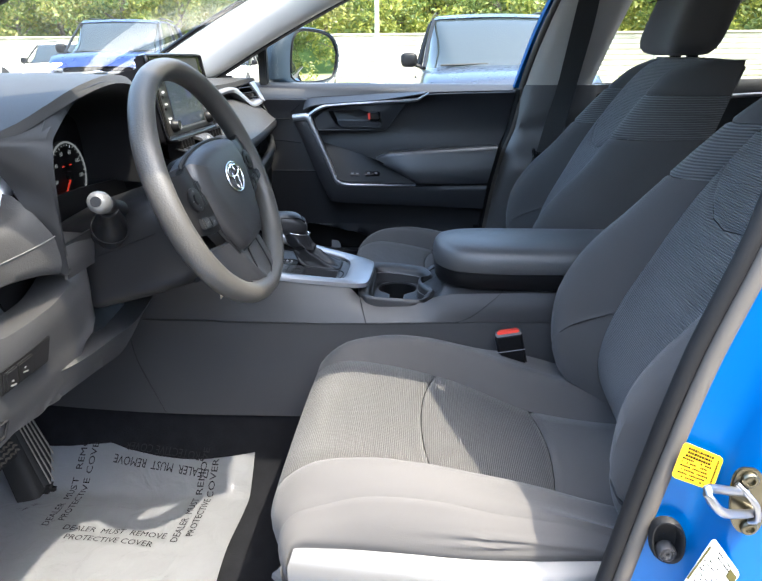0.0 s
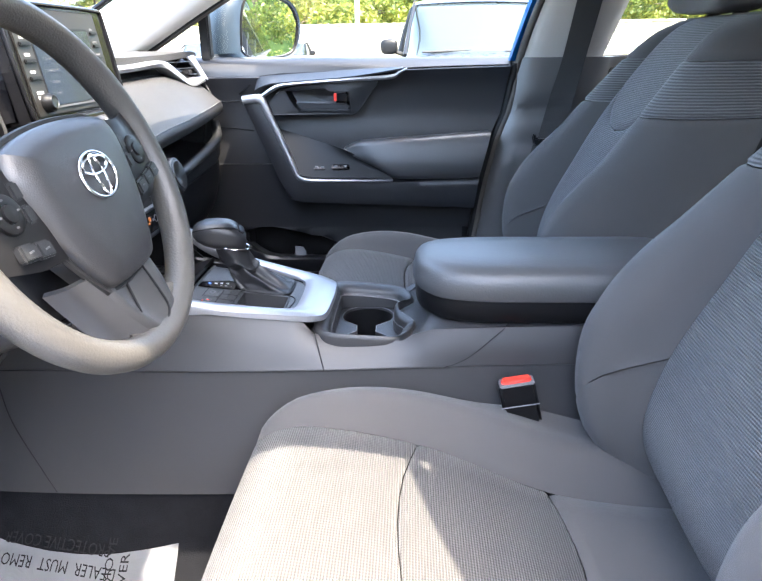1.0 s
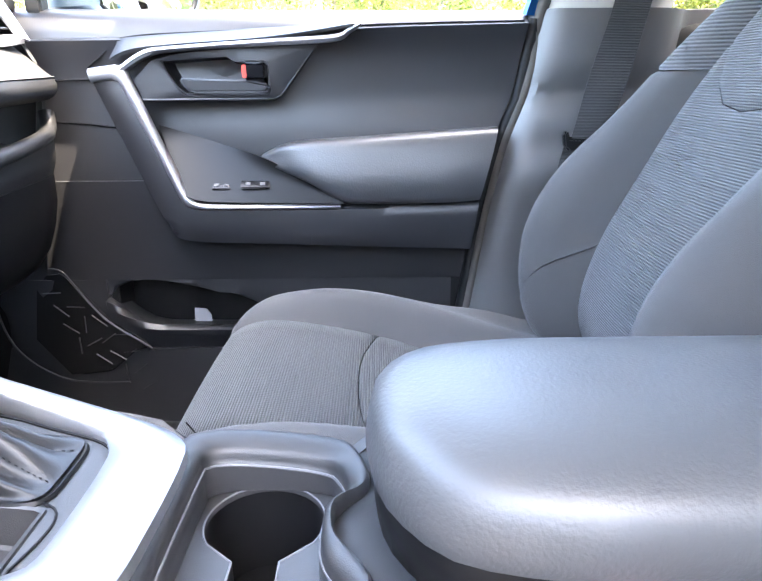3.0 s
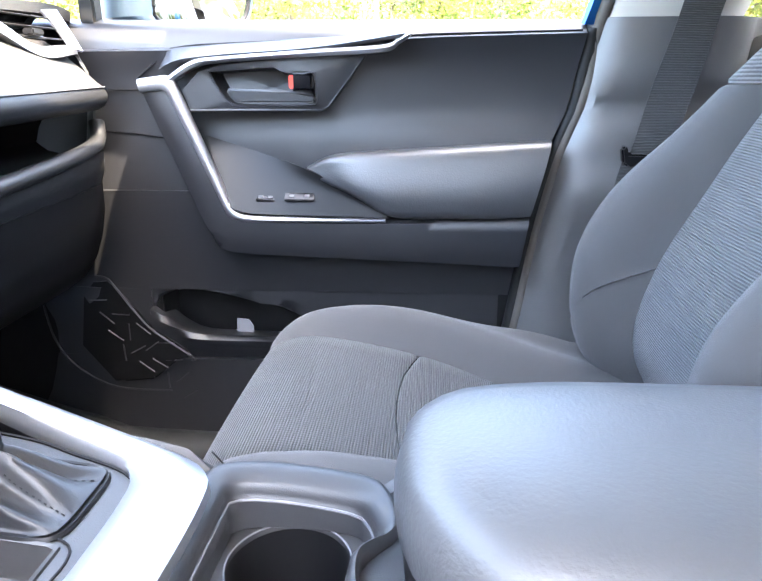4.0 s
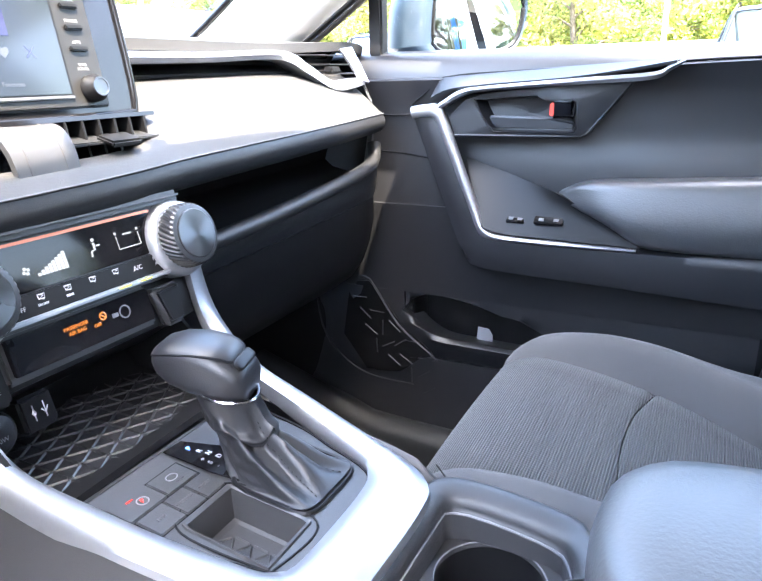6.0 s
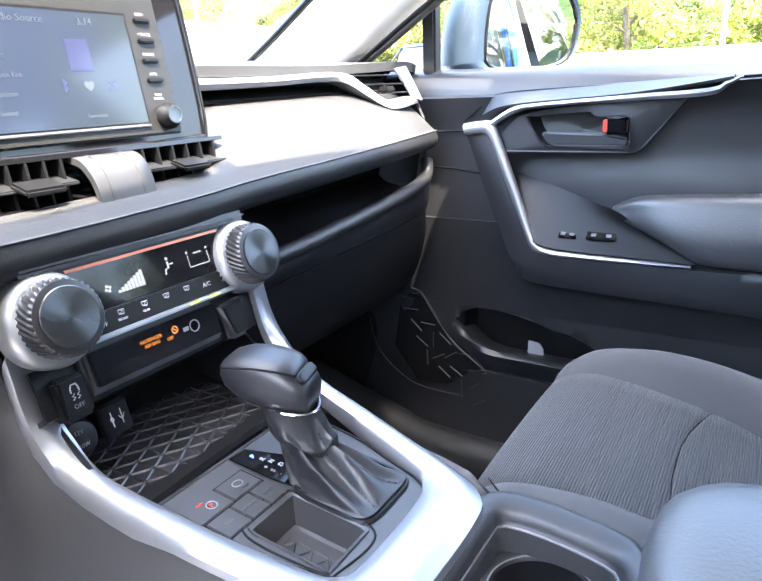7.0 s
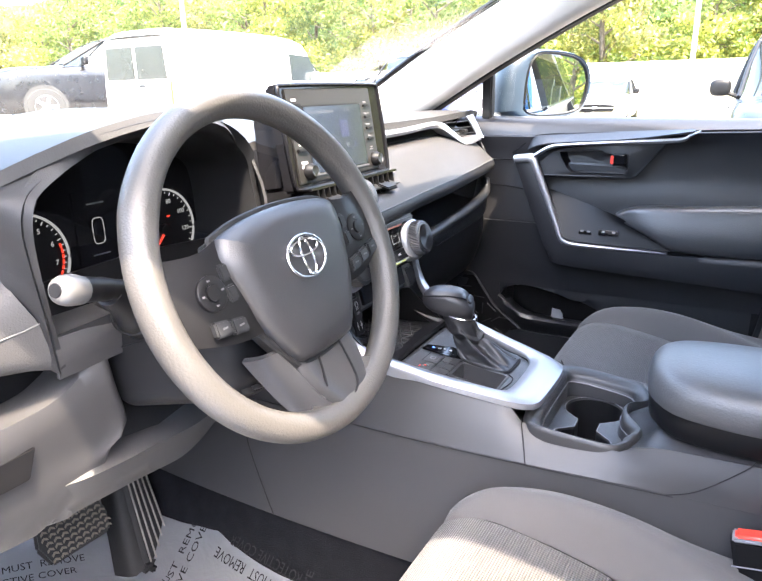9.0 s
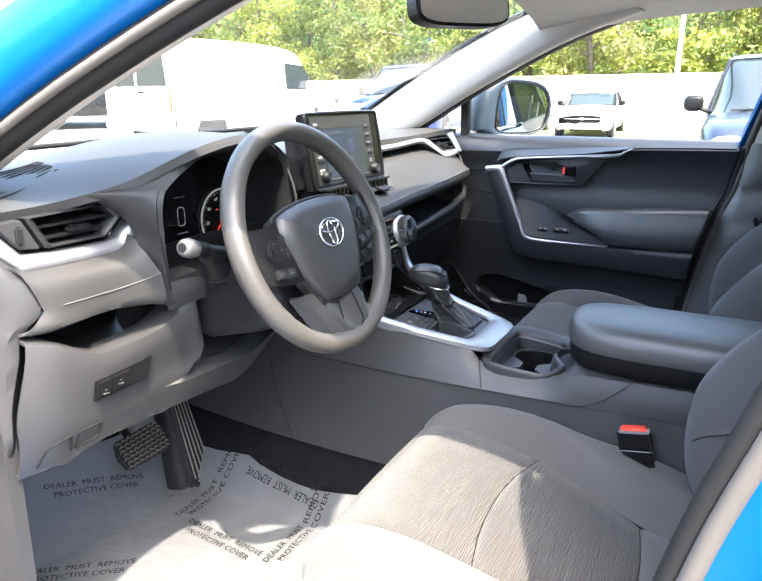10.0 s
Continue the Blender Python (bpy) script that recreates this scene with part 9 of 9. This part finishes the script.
tagged(added_wall, "unseen plain grey block wall, added to cut light from the open door side", "wall", kind="structure")
POLE = mat("pale painted steel", (0.62, 0.62, 0.60), 0.5, mottle=0.06)
def lamp_post(x, y):
    t = thing("light_pole", "tall pale steel light pole", "light pole", "light poles")
    part("shaft", tube([Vector((0, 0, 0.5)), Vector((0, 0, 4)), Vector((0, 0, 9))], [0.085, 0.075, 0.06], 12), POLE, t)
    part("footing", lathe([(0.28, 0), (0.28, 0.5), (0.24, 0.54), (0.05, 0.54)], pose(0, 0, 0), 20), WALLM, t)
    part("lamp_arm", tube(P((0, 0, 8.9), (0.5, -0.6, 9.05)), 0.04, 8), POLE, t)
    part("lamp_head", prism(P((0.35, -0.9, 9.0), (0.75, -0.7, 9.0), (0.6, -0.4, 9.0), (0.2, -0.6, 9.0)), (0, 0, 0.12), 0.02), POLE, t)
    t.location = (x, y, 0)
    return t
lp = lamp_post(-1.9, 24.6)
copy_thing(lp, pose(-18.5, 17.9, 0))


# trees: tapered trunk, limbs, and crowns of many small leaves
def leaf_material(name, dark, light):
    m = bpy.data.materials.new(name)
    m.use_nodes = True
    nt = m.node_tree
    b = nt.nodes["Principled BSDF"]
    g = nt.nodes.new("ShaderNodeNewGeometry")
    r = nt.nodes.new("ShaderNodeValToRGB")
    r.color_ramp.elements[0].color, r.color_ramp.elements[1].color = (*dark, 1), (*light, 1)
    nt.links.new(g.outputs["Random Per Island"], r.inputs["Fac"])
    nt.links.new(r.outputs["Color"], b.inputs["Base Color"])
    b.inputs["Roughness"].default_value = 0.5
    tl, mx = nt.nodes.new("ShaderNodeBsdfTranslucent"), nt.nodes.new("ShaderNodeMixShader")
    nt.links.new(r.outputs["Color"], tl.inputs[0])
    mx.inputs[0].default_value = 0.4
    nt.links.new(b.outputs[0], mx.inputs[1])
    nt.links.new(tl.outputs[0], mx.inputs[2])
    nt.links.new(mx.outputs[0], nt.nodes["Material Output"].inputs[0])
    return m


LEAVES = [leaf_material("yellow-green leaves", (0.097, 0.150, 0.025), (0.324, 0.320, 0.068)), leaf_material("deep green leaves", (0.054, 0.103, 0.025), (0.205, 0.235, 0.060)), leaf_material("olive leaves", (0.086, 0.113, 0.034), (0.270, 0.254, 0.076))]
BARK = two_tone("grey bark", (0.16, 0.13, 0.10), (0.09, 0.075, 0.06), 6.0, fine=25, bump=1.0)


def leaf_cloud(centres, per, size, seedv):
    """Many small pointed leaves scattered about the given clump centres."""
    r = np.random.default_rng(seedv)
    vs, fs = [], []
    for (c, rad) in centres:
        d = r.normal(size=(per, 3))
        d /= np.linalg.norm(d, axis=1)[:, None]
        p = np.array(c) + d * (r.random(per) ** 0.45)[:, None] * rad * np.array((1, 1, 0.8))
        a = r.normal(size=(per, 3))
        a /= np.linalg.norm(a, axis=1)[:, None]
        b = np.cross(a, r.normal(size=(per, 3)))
        b /= np.linalg.norm(b, axis=1)[:, None] + 1e-9
        s = size * (0.6 + 0.8 * r.random(per))[:, None]
        for q in zip(p - a * s, p + b * s * 0.45, p + a * s, p - b * s * 0.45):
            n = len(vs)
            vs.extend([tuple(v) for v in q])
            fs.append((n, n + 1, n + 2, n + 3))
    me = bpy.data.meshes.new("leaves")
    me.from_pydata(vs, [], fs)
    return me


def tree(kind, height, seedv, spread):
    t = thing("tree", ("leafy yellow-green tree behind the wall", "leafy deep green tree behind the wall", "slender olive green tree behind the wall")[kind], "tree", "trees along the car park")
    r = random.Random(seedv)
    pts = [Vector((0.25 * math.sin(k * 0.9 + seedv), 0.25 * math.cos(k * 0.7), height * 0.8 * k / 6)) for k in range(7)]
    limbs = [tube(pts, [0.17 - 0.022 * k for k in range(7)], 8)]
    centres = []
    for k in range(18):
        f = 0.12 + 0.8 * k / 17
        a = k * 2.4 + seedv
        base_ = pts[min(5, int(f * 6))].lerp(pts[min(6, int(f * 6) + 1)], f * 6 % 1)
        ln = spread * (1.1 - 0.65 * f) * r.uniform(0.7, 1.2)
        tip = base_ + Vector((math.cos(a) * ln, math.sin(a) * ln, height * r.uniform(0.04, 0.14)))
        limbs.append(tube([base_, base_.lerp(tip, 0.5) + Vector((0, 0, 0.2)), tip], [0.06, 0.035, 0.012], 6))
        for q in (0.45, 0.75, 1.0):
            c = base_.lerp(tip, q) + Vector((r.uniform(-0.5, 0.5), r.uniform(-0.5, 0.5), r.uniform(-0.3, 0.5)))
            centres.append((tuple(c), r.uniform(0.45, 0.95)))
    part("trunk", merge(*limbs), BARK, t)
    me = leaf_cloud(centres, 130, 0.095, seedv)
    me.materials.append(LEAVES[kind])
    cr = new("crown", me)
    cr.parent = t
    return t


protos = [tree(0, 8.5, 1, 2.6), tree(1, 10.0, 2, 2.4), tree(2, 9.0, 3, 2.2), tree(1, 7.5, 4, 2.8)]
rt = random.Random(5)
spots = [(-46 + 2.9 * k + rt.uniform(-0.6, 0.6), 29.5 + rt.uniform(-0.8, 2.2)) for k in range(27)]
spots += [(-47 + 4.2 * k + rt.uniform(-1, 1), 34 + rt.uniform(-1, 1.5)) for k in range(18)]
spots += [(-36 + rt.uniform(-1.5, 1.5), 2 + 4.0 * k) for k in range(7)]
spots += [(28 + rt.uniform(-1, 2), -14 + 4.0 * k) for k in range(10)]
for k, (x, y) in enumerate(spots):
    m = pose(x, y, 0, 0, 0, rt.uniform(0, 360))
    if k < 4:
        protos[k].matrix_basis = m
    else:
        copy_thing(protos[k % 4], m)
hc = []
for k in range(420):
    x = -48 + 74 * rt.random()
    hc.append(((x, 28.2 + rt.random() * 3.5, 0.4 + 3.4 * rt.random() ** 1.3), rt.uniform(0.5, 1.0)))
for k in range(120):
    hc.append(((29 + rt.random() * 5, -18 + 46 * rt.random(), 0.3 + 3.0 * rt.random()), rt.uniform(0.5, 1.0)))
for k in range(120):
    hc.append(((-40 + rt.random() * 4, 0 + 30 * rt.random(), 0.3 + 3.5 * rt.random()), rt.uniform(0.5, 1.1)))
me = leaf_cloud(hc, 120, 0.11, 9)
me.materials.append(LEAVES[0])
hedge = new("undergrowth", me)
tagged(hedge, "tangled green undergrowth below the trees", "undergrowth", kind="stuff")
WOODS = two_tone("far woods", (0.045, 0.08, 0.02), (0.10, 0.15, 0.04), 0.5, fine=3, bump=1.0)
far = part("backdrop", skin([[Vector((-60, -10, 0)), Vector((-58, 30, 0)), Vector((-30, 41, 0)), Vector((20, 41, 0)), Vector((45, 30, 0)), Vector((42, -30, 0))], [Vector((-60, -10, 8)), Vector((-58, 30, 8.5)), Vector((-30, 41, 9.5)), Vector((20, 41, 9)), Vector((45, 30, 8)), Vector((42, -30, 8))]], m=160, sub=12), WOODS)
for v in far.data.vertices:
    n = noise.noise(v.co * 0.45) * 1.3
    v.co.y -= n
    v.co.z += noise.noise(Vector((v.co.x * 0.3, v.co.y * 0.3, 7))) * (1.6 if v.co.z > 5 else 0)
tagged(far, "dark line of distant woods", "woods", kind="structure")


# parked vehicles, built facing -y with the nose at y = 0
def paint(name, c, metal=0.3):
    return mat(name, c, 0.28, metal=metal, coat=0.35, mottle=0.03)


DARKGLASS = mat("tinted glass", (0.02, 0.026, 0.028), 0.06, mottle=0.0)
LAMP = mat("clear lamp", (0.75, 0.77, 0.8), 0.12, metal=0.4)
TAIL = mat("red lamp", (0.55, 0.06, 0.02), 0.2)
TYRE = mat("tyre rubber", (0.025, 0.025, 0.025), 0.8)
ALLOY = mat("alloy wheel", (0.55, 0.55, 0.57), 0.3, metal=0.9)


def vehicle(name, label, category, pm, L, W, H, hood, belt, cowl, roof0, roof1, tail, nose_round=0.12, group="parked cars"):
    """hood and belt are heights, the others places along the length."""
    t = thing(name, label, category, group)
    w = W / 2
    def top(y):
        pts = [(0, hood - 0.22), (0.12, hood - 0.08), (0.5, hood), (cowl, belt), (tail, belt + 0.05), (L - 0.15, belt), (L, belt - 0.25)]
        for (a, za), (b, zb) in zip(pts, pts[1:]):
            if y <= b:
                return za + (zb - za) * (y - a) / max(b - a, 1e-6)
        return pts[-1][1]
    def half(y):
        e = min(y, L - y)
        return w * (0.80 + 0.20 * min(1, e / 0.45) ** 0.5)
    ys = [0, 0.05, 0.15, 0.3, 0.5, 0.8, cowl, cowl + 0.6, L * 0.5, L * 0.65, L * 0.8, L - 0.4, L - 0.15, L - 0.04, L]
    secs = []
    for y in ys:
        h, z = half(y), top(y)
        secs.append(P((-h * 0.9, y, 0.24), (-h * 0.98, y, 0.34), (-h, y, 0.62), (-h * 0.985, y, z - 0.12), (-h * 0.93, y, z - 0.02), (-h * 0.6, y, z + 0.012), (0, y, z + 0.03), (h * 0.6, y, z + 0.012), (h * 0.93, y, z - 0.02), (h * 0.985, y, z - 0.12), (h, y, 0.62), (h * 0.98, y, 0.34), (h * 0.9, y, 0.24)))
    bm = skin(secs, m=37, sub=2)
    bmesh.ops.recalc_face_normals(bm, faces=bm.faces)
    part("body", bm, pm, t)
    wr = w * 0.74
    g = [(cowl - 0.05, belt - 0.01, 0.90), (roof0, H - 0.07, 0.78), (roof0 + 0.35, H - 0.015, 0.745), ((roof0 + roof1) / 2, H, 0.74), (roof1 - 0.2, H - 0.03, 0.735), (roof1, H - 0.09, 0.74), (tail + 0.12, belt, 0.86)]
    gl = []
    for y, z, k in g:
        gl.append(P((-w * 0.93, y, belt - 0.02), (-w * (0.93 + k) / 2 - 0.01, y, (belt + z) / 2), (-w * k, y, z - 0.02), (-w * k * 0.8, y, z), (0, y, z + 0.015), (w * k * 0.8, y, z), (w * k, y, z - 0.02), (w * (0.93 + k) / 2 + 0.01, y, (belt + z) / 2), (w * 0.93, y, belt - 0.02)))
    part("window_glass", skin(gl, m=33, sub=3), DARKGLASS, t, "tinted glasshouse")
    rf = [P((-w * k - 0.012, y, z - 0.055), (-w * k - 0.004, y, z - 0.005), (-w * k * 0.8, y, z + 0.014), (0, y, z + 0.032), (w * k * 0.8, y, z + 0.014), (w * k + 0.004, y, z - 0.005), (w * k + 0.012, y, z - 0.055)) for y, z, k in g[1:-1]]
    part("roof", skin(rf, m=25, sub=3, thick=0.01), pm, t)
    for s in (-1, 1):
        def pil(y0, z0, k0, y1, z1, k1, r, pm=pm):
            part("pillar", tube([Vector((s * (w * k0 + 0.006), y0, z0)), Vector((s * (w * (k0 + k1) / 2 + 0.016), (y0 + y1) / 2, (z0 + z1) / 2)), Vector((s * (w * k1 + 0.006), y1, z1))], r, 8), pm, t)
        pil(cowl - 0.05, belt, 0.92, roof0, H - 0.08, 0.78, 0.022, SMOOTH)
        mid = (roof0 + roof1) / 2
        pil(mid - 0.05, belt, 0.93, mid, H - 0.04, 0.745, 0.035, SMOOTH)
        pil(roof1 - 0.1, belt, 0.92, roof1 - 0.35, H - 0.05, 0.74, 0.04, SMOOTH)
        pil(tail + 0.1, belt, 0.87, roof1, H - 0.09, 0.74, 0.05)
        part("roof_rail", tube(P((s * wr * 0.98, roof0 + 0.4, H + 0.03), (s * wr * 0.98, mid, H + 0.05), (s * wr * 0.98, roof1 - 0.3, H + 0.03)), 0.014, 6), SMOOTH, t)
        part("wing_mirror", blob(pose(s * (w + 0.10), cowl + 0.32, belt + 0.09), 0.10, 0.065, 0.085, 3), SMOOTH, t)
        part("mirror_foot", tube(P((s * (w * 0.93), cowl + 0.30, belt + 0.0), (s * (w + 0.06), cowl + 0.32, belt + 0.05)), 0.025, 6), SMOOTH, t)
        part("headlight", blob(pose(s * w * 0.68, 0.12, hood - 0.20, 0, 0, -s * 25), 0.20, 0.09, 0.07, 3), LAMP, t)
        part("tail_light", blob(pose(s * w * 0.86, L - 0.1, belt - 0.12), 0.07, 0.08, 0.16, 3), TAIL, t)
        part("wiper", tube(P((s * 0.45 - 0.25, cowl - 0.02, belt + 0.030), (s * 0.45 + 0.30, cowl + 0.02, belt + 0.045)), 0.011, 6), RUBBER, t)
        part("door_handle", block(s * w - 0.012, s * w + 0.02, mid - 0.15, mid + 0.05, belt - 0.17, belt - 0.14, 0.008), pm, t)
        for yw in (0.88, L - 0.95):
            part("wheel_arch", lathe([(0.40, -0.02), (0.40, 0.015), (0.34, 0.015)], frame_of((s * (w - 0.01), yw, 0.37), (0, s, 0), (0, 0, 1)), 28), TYRE, t)
            wh = part("tyre", lathe([(0.22, 0.0), (0.33, 0.0), (0.355, 0.03), (0.355, 0.19), (0.33, 0.22), (0.22, 0.22)], frame_of((s * (w - 0.20), yw, 0.355), (0, s, 0), (0, 0, 1)), 28), TYRE, t)
            rim_ = [lathe([(0.225, 0.19), (0.235, 0.215), (0.21, 0.222), (0.20, 0.19)], frame_of((s * (w - 0.20), yw, 0.355), (0, s, 0), (0, 0, 1)), 28)]
            for k in range(5):
                a = 2 * math.pi * k / 5
                rim_.append(tube([Vector((s * (w + 0.012), yw, 0.355)), Vector((s * (w + 0.008), yw + 0.21 * math.cos(a), 0.355 + 0.21 * math.sin(a)))], [0.045, 0.03], 6))
            part("rim", merge(*rim_), ALLOY, wh)
    part("grille", block(-w * 0.62, w * 0.62, -0.015, 0.05, hood - 0.42, hood - 0.20, 0.03), GLOSS, t)
    part("grille_bar", block(-w * 0.62, w * 0.62, -0.03, 0.02, hood - 0.315, hood - 0.285, 0.008), CHROME, t)
    part("front_bumper", block(-w * 0.85, w * 0.85, -0.04, 0.12, 0.28, hood - 0.46, 0.05), pm, t)
    part("front_badge", blob(pose(0, -0.03, hood - 0.30), 0.09, 0.012, 0.035, 3), CHROME, t)
    return t


suv = vehicle("parked_suv", "dark blue-black sport utility facing the open lane", "car", paint("midnight blue paint", (0.010, 0.015, 0.028), 0.1), 4.7, 1.92, 1.76, 1.10, 1.14, 1.25, 2.05, 4.35, 4.45)
suv.matrix_basis = pose(0.92, 5.35, 0, 0, 0, 2)
bcar = vehicle("parked_suv", "deep blue sport utility with a chrome-barred grille", "car", paint("deep blue paint", (0.004, 0.018, 0.10)), 4.65, 1.86, 1.72, 1.08, 1.10, 1.2, 1.95, 4.3, 4.4)
bcar.matrix_basis = pose(-5.6, 10.0, rise(-5.6, 12.0), -0.0, 0, 11)
white = paint("white paint", (0.78, 0.78, 0.77), 0.0)
sed = vehicle("parked_sedan", "white saloon parked before the wall", "car", white, 4.7, 1.82, 1.46, 0.90, 0.98, 1.35, 2.2, 3.6, 4.05)
sed.matrix_basis = pose(-4.2, 20.6, 0, 0, 0, 3)
s2 = vehicle("parked_sedan", "silver-green saloon parked before the wall", "car", paint("pale silver paint", (0.45, 0.48, 0.45), 0.5), 4.7, 1.82, 1.47, 0.90, 0.98, 1.35, 2.2, 3.6, 4.05)
s2.matrix_basis = pose(-6.9, 20.4, 0, 0, 0, 3)
ws = vehicle("parked_suv", "white sport utility parked beyond the van", "car", white, 4.6, 1.86, 1.72, 1.06, 1.10, 1.2, 1.95, 4.2, 4.35)
ws.matrix_basis = pose(-11.6, 18.2, rise(-11.6, 20.0), 0, 0, 5)
blk = vehicle("parked_suv", "black sport utility with pale alloy wheels", "car", paint("black paint", (0.012, 0.012, 0.014)), 4.8, 1.95, 1.68, 1.08, 1.12, 1.35, 2.15, 4.4, 4.5)
blk.matrix_basis = pose(-14.4, 7.7, rise(-13.3, 8.0), 0, 0, -24) @ Matrix.Diagonal((1.1, 1.1, 1.1, 1))


def van():
    t = thing("white_van", "white panel van with rear windows seen from behind", "van")
    secs = []
    for y, zt, zh, k in ((0.0, 1.98, 1.0, 0.90), (0.06, 2.06, 1.0, 0.95), (0.3, 2.10, 1.0, 0.97), (2.0, 2.12, 1.0, 0.97), (3.3, 2.08, 1.0, 0.96), (3.9, 1.98, 1.0, 0.93), (4.25, 1.68, 1.0, 0.90), (4.6, 1.28, 0.98, 0.9), (5.0, 1.12, 0.96, 0.9), (5.25, 0.92, 0.9, 0.86), (5.32, 0.6, 0.8, 0.8)):
        w = 1.0 * zh
        zs = min(zt - 0.05, 1.05)
        secs.append(P((-w * 0.92, y, 0.28), (-w, y, 0.45), (-w, y, zs), (-w * k + 0.03, y, zt - 0.12), (-w * k * 0.86, y, zt), (0, y, zt + 0.03), (w * k * 0.86, y, zt), (w * k - 0.03, y, zt - 0.12), (w, y, zs), (w, y, 0.45), (w * 0.92, y, 0.28)))
    bm = skin(secs, m=41, sub=2)
    part("body", bm, white, t)
    part("rear_face", prism(P((-0.95, 0.01, 0.32), (0.95, 0.01, 0.32), (0.99, 0.01, 1.05), (0.86, 0.01, 1.95), (-0.86, 0.01, 1.95), (-0.99, 0.01, 1.05)), (0, -0.03, 0), 0.02), white, t)
    for s in (-1, 1):
        part("rear_window", prism(P((s * 0.05, -0.03, 1.20), (s * 0.84, -0.03, 1.20), (s * 0.79, -0.03, 1.80), (s * 0.05, -0.03, 1.80)), (0, -0.03, 0), 0.004), mat("grey glass", (0.02, 0.024, 0.023), 0.15), t)
        part("tail_light", prism(P((s * 0.90, -0.03, 0.72), (s * 0.995, 0.03, 0.72), (s * 0.97, 0.03, 1.18), (s * 0.90, -0.03, 1.15)), (0, -0.02, 0), 0.01), TAIL, t)
        part("side_window", prism(P((s * 0.985, 3.35, 1.16), (s * 0.985, 4.35, 1.16), (s * 0.945, 4.02, 1.70), (s * 0.945, 3.35, 1.74)), (s * 0.05, 0, 0), 0.01), DARKGLASS, t)
        part("wing_mirror", blob(pose(s * 1.12, 4.1, 1.22), 0.11, 0.07, 0.14, 3), white, t)
        part("side_moulding", block(s * 0.99 - 0.02, s * 0.99 + 0.02, 0.9, 4.1, 0.62, 0.70, 0.01), white, t)
        for yw in (0.95, 4.35):
            part("wheel_arch", lathe([(0.39, -0.02), (0.39, 0.02), (0.33, 0.02)], frame_of((s * 0.985, yw, 0.36), (0, s, 0), (0, 0, 1)), 28), TYRE, t)
            wh = part("tyre", lathe([(0.19, 0), (0.31, 0), (0.335, 0.03), (0.335, 0.17), (0.31, 0.2), (0.19, 0.2)], frame_of((s * 0.80, yw, 0.335), (0, s, 0), (0, 0, 1)), 28), TYRE, t)
            part("rim", lathe([(0.2, 0.16), (0.2, 0.195), (0.17, 0.2), (0.05, 0.18), (0.01, 0.18)], frame_of((s * 0.80, yw, 0.335), (0, s, 0), (0, 0, 1)), 24), ALLOY, wh)
    part("rear_bumper", block(-0.95, 0.95, -0.12, 0.02, 0.36, 0.56, 0.03), white, t)
    part("door_handle", block(0.02, 0.22, -0.05, -0.02, 1.06, 1.10, 0.01), SMOOTH, t)
    part("windscreen", skin([P((-0.80, 3.95, 1.93), (0, 3.98, 1.96), (0.80, 3.95, 1.93)), P((-0.88, 4.62, 1.28), (0, 4.66, 1.28), (0.88, 4.62, 1.28))], m=10, sub=2, thick=0.02), DARKGLASS, t)
    return t


vn = van()
vn.matrix_basis = pose(-9.46, 7.54, rise(-9.46, 8.0) - 0.02, 0, 0, -3) @ Matrix.Diagonal((0.94, 0.92, 0.905, 1))
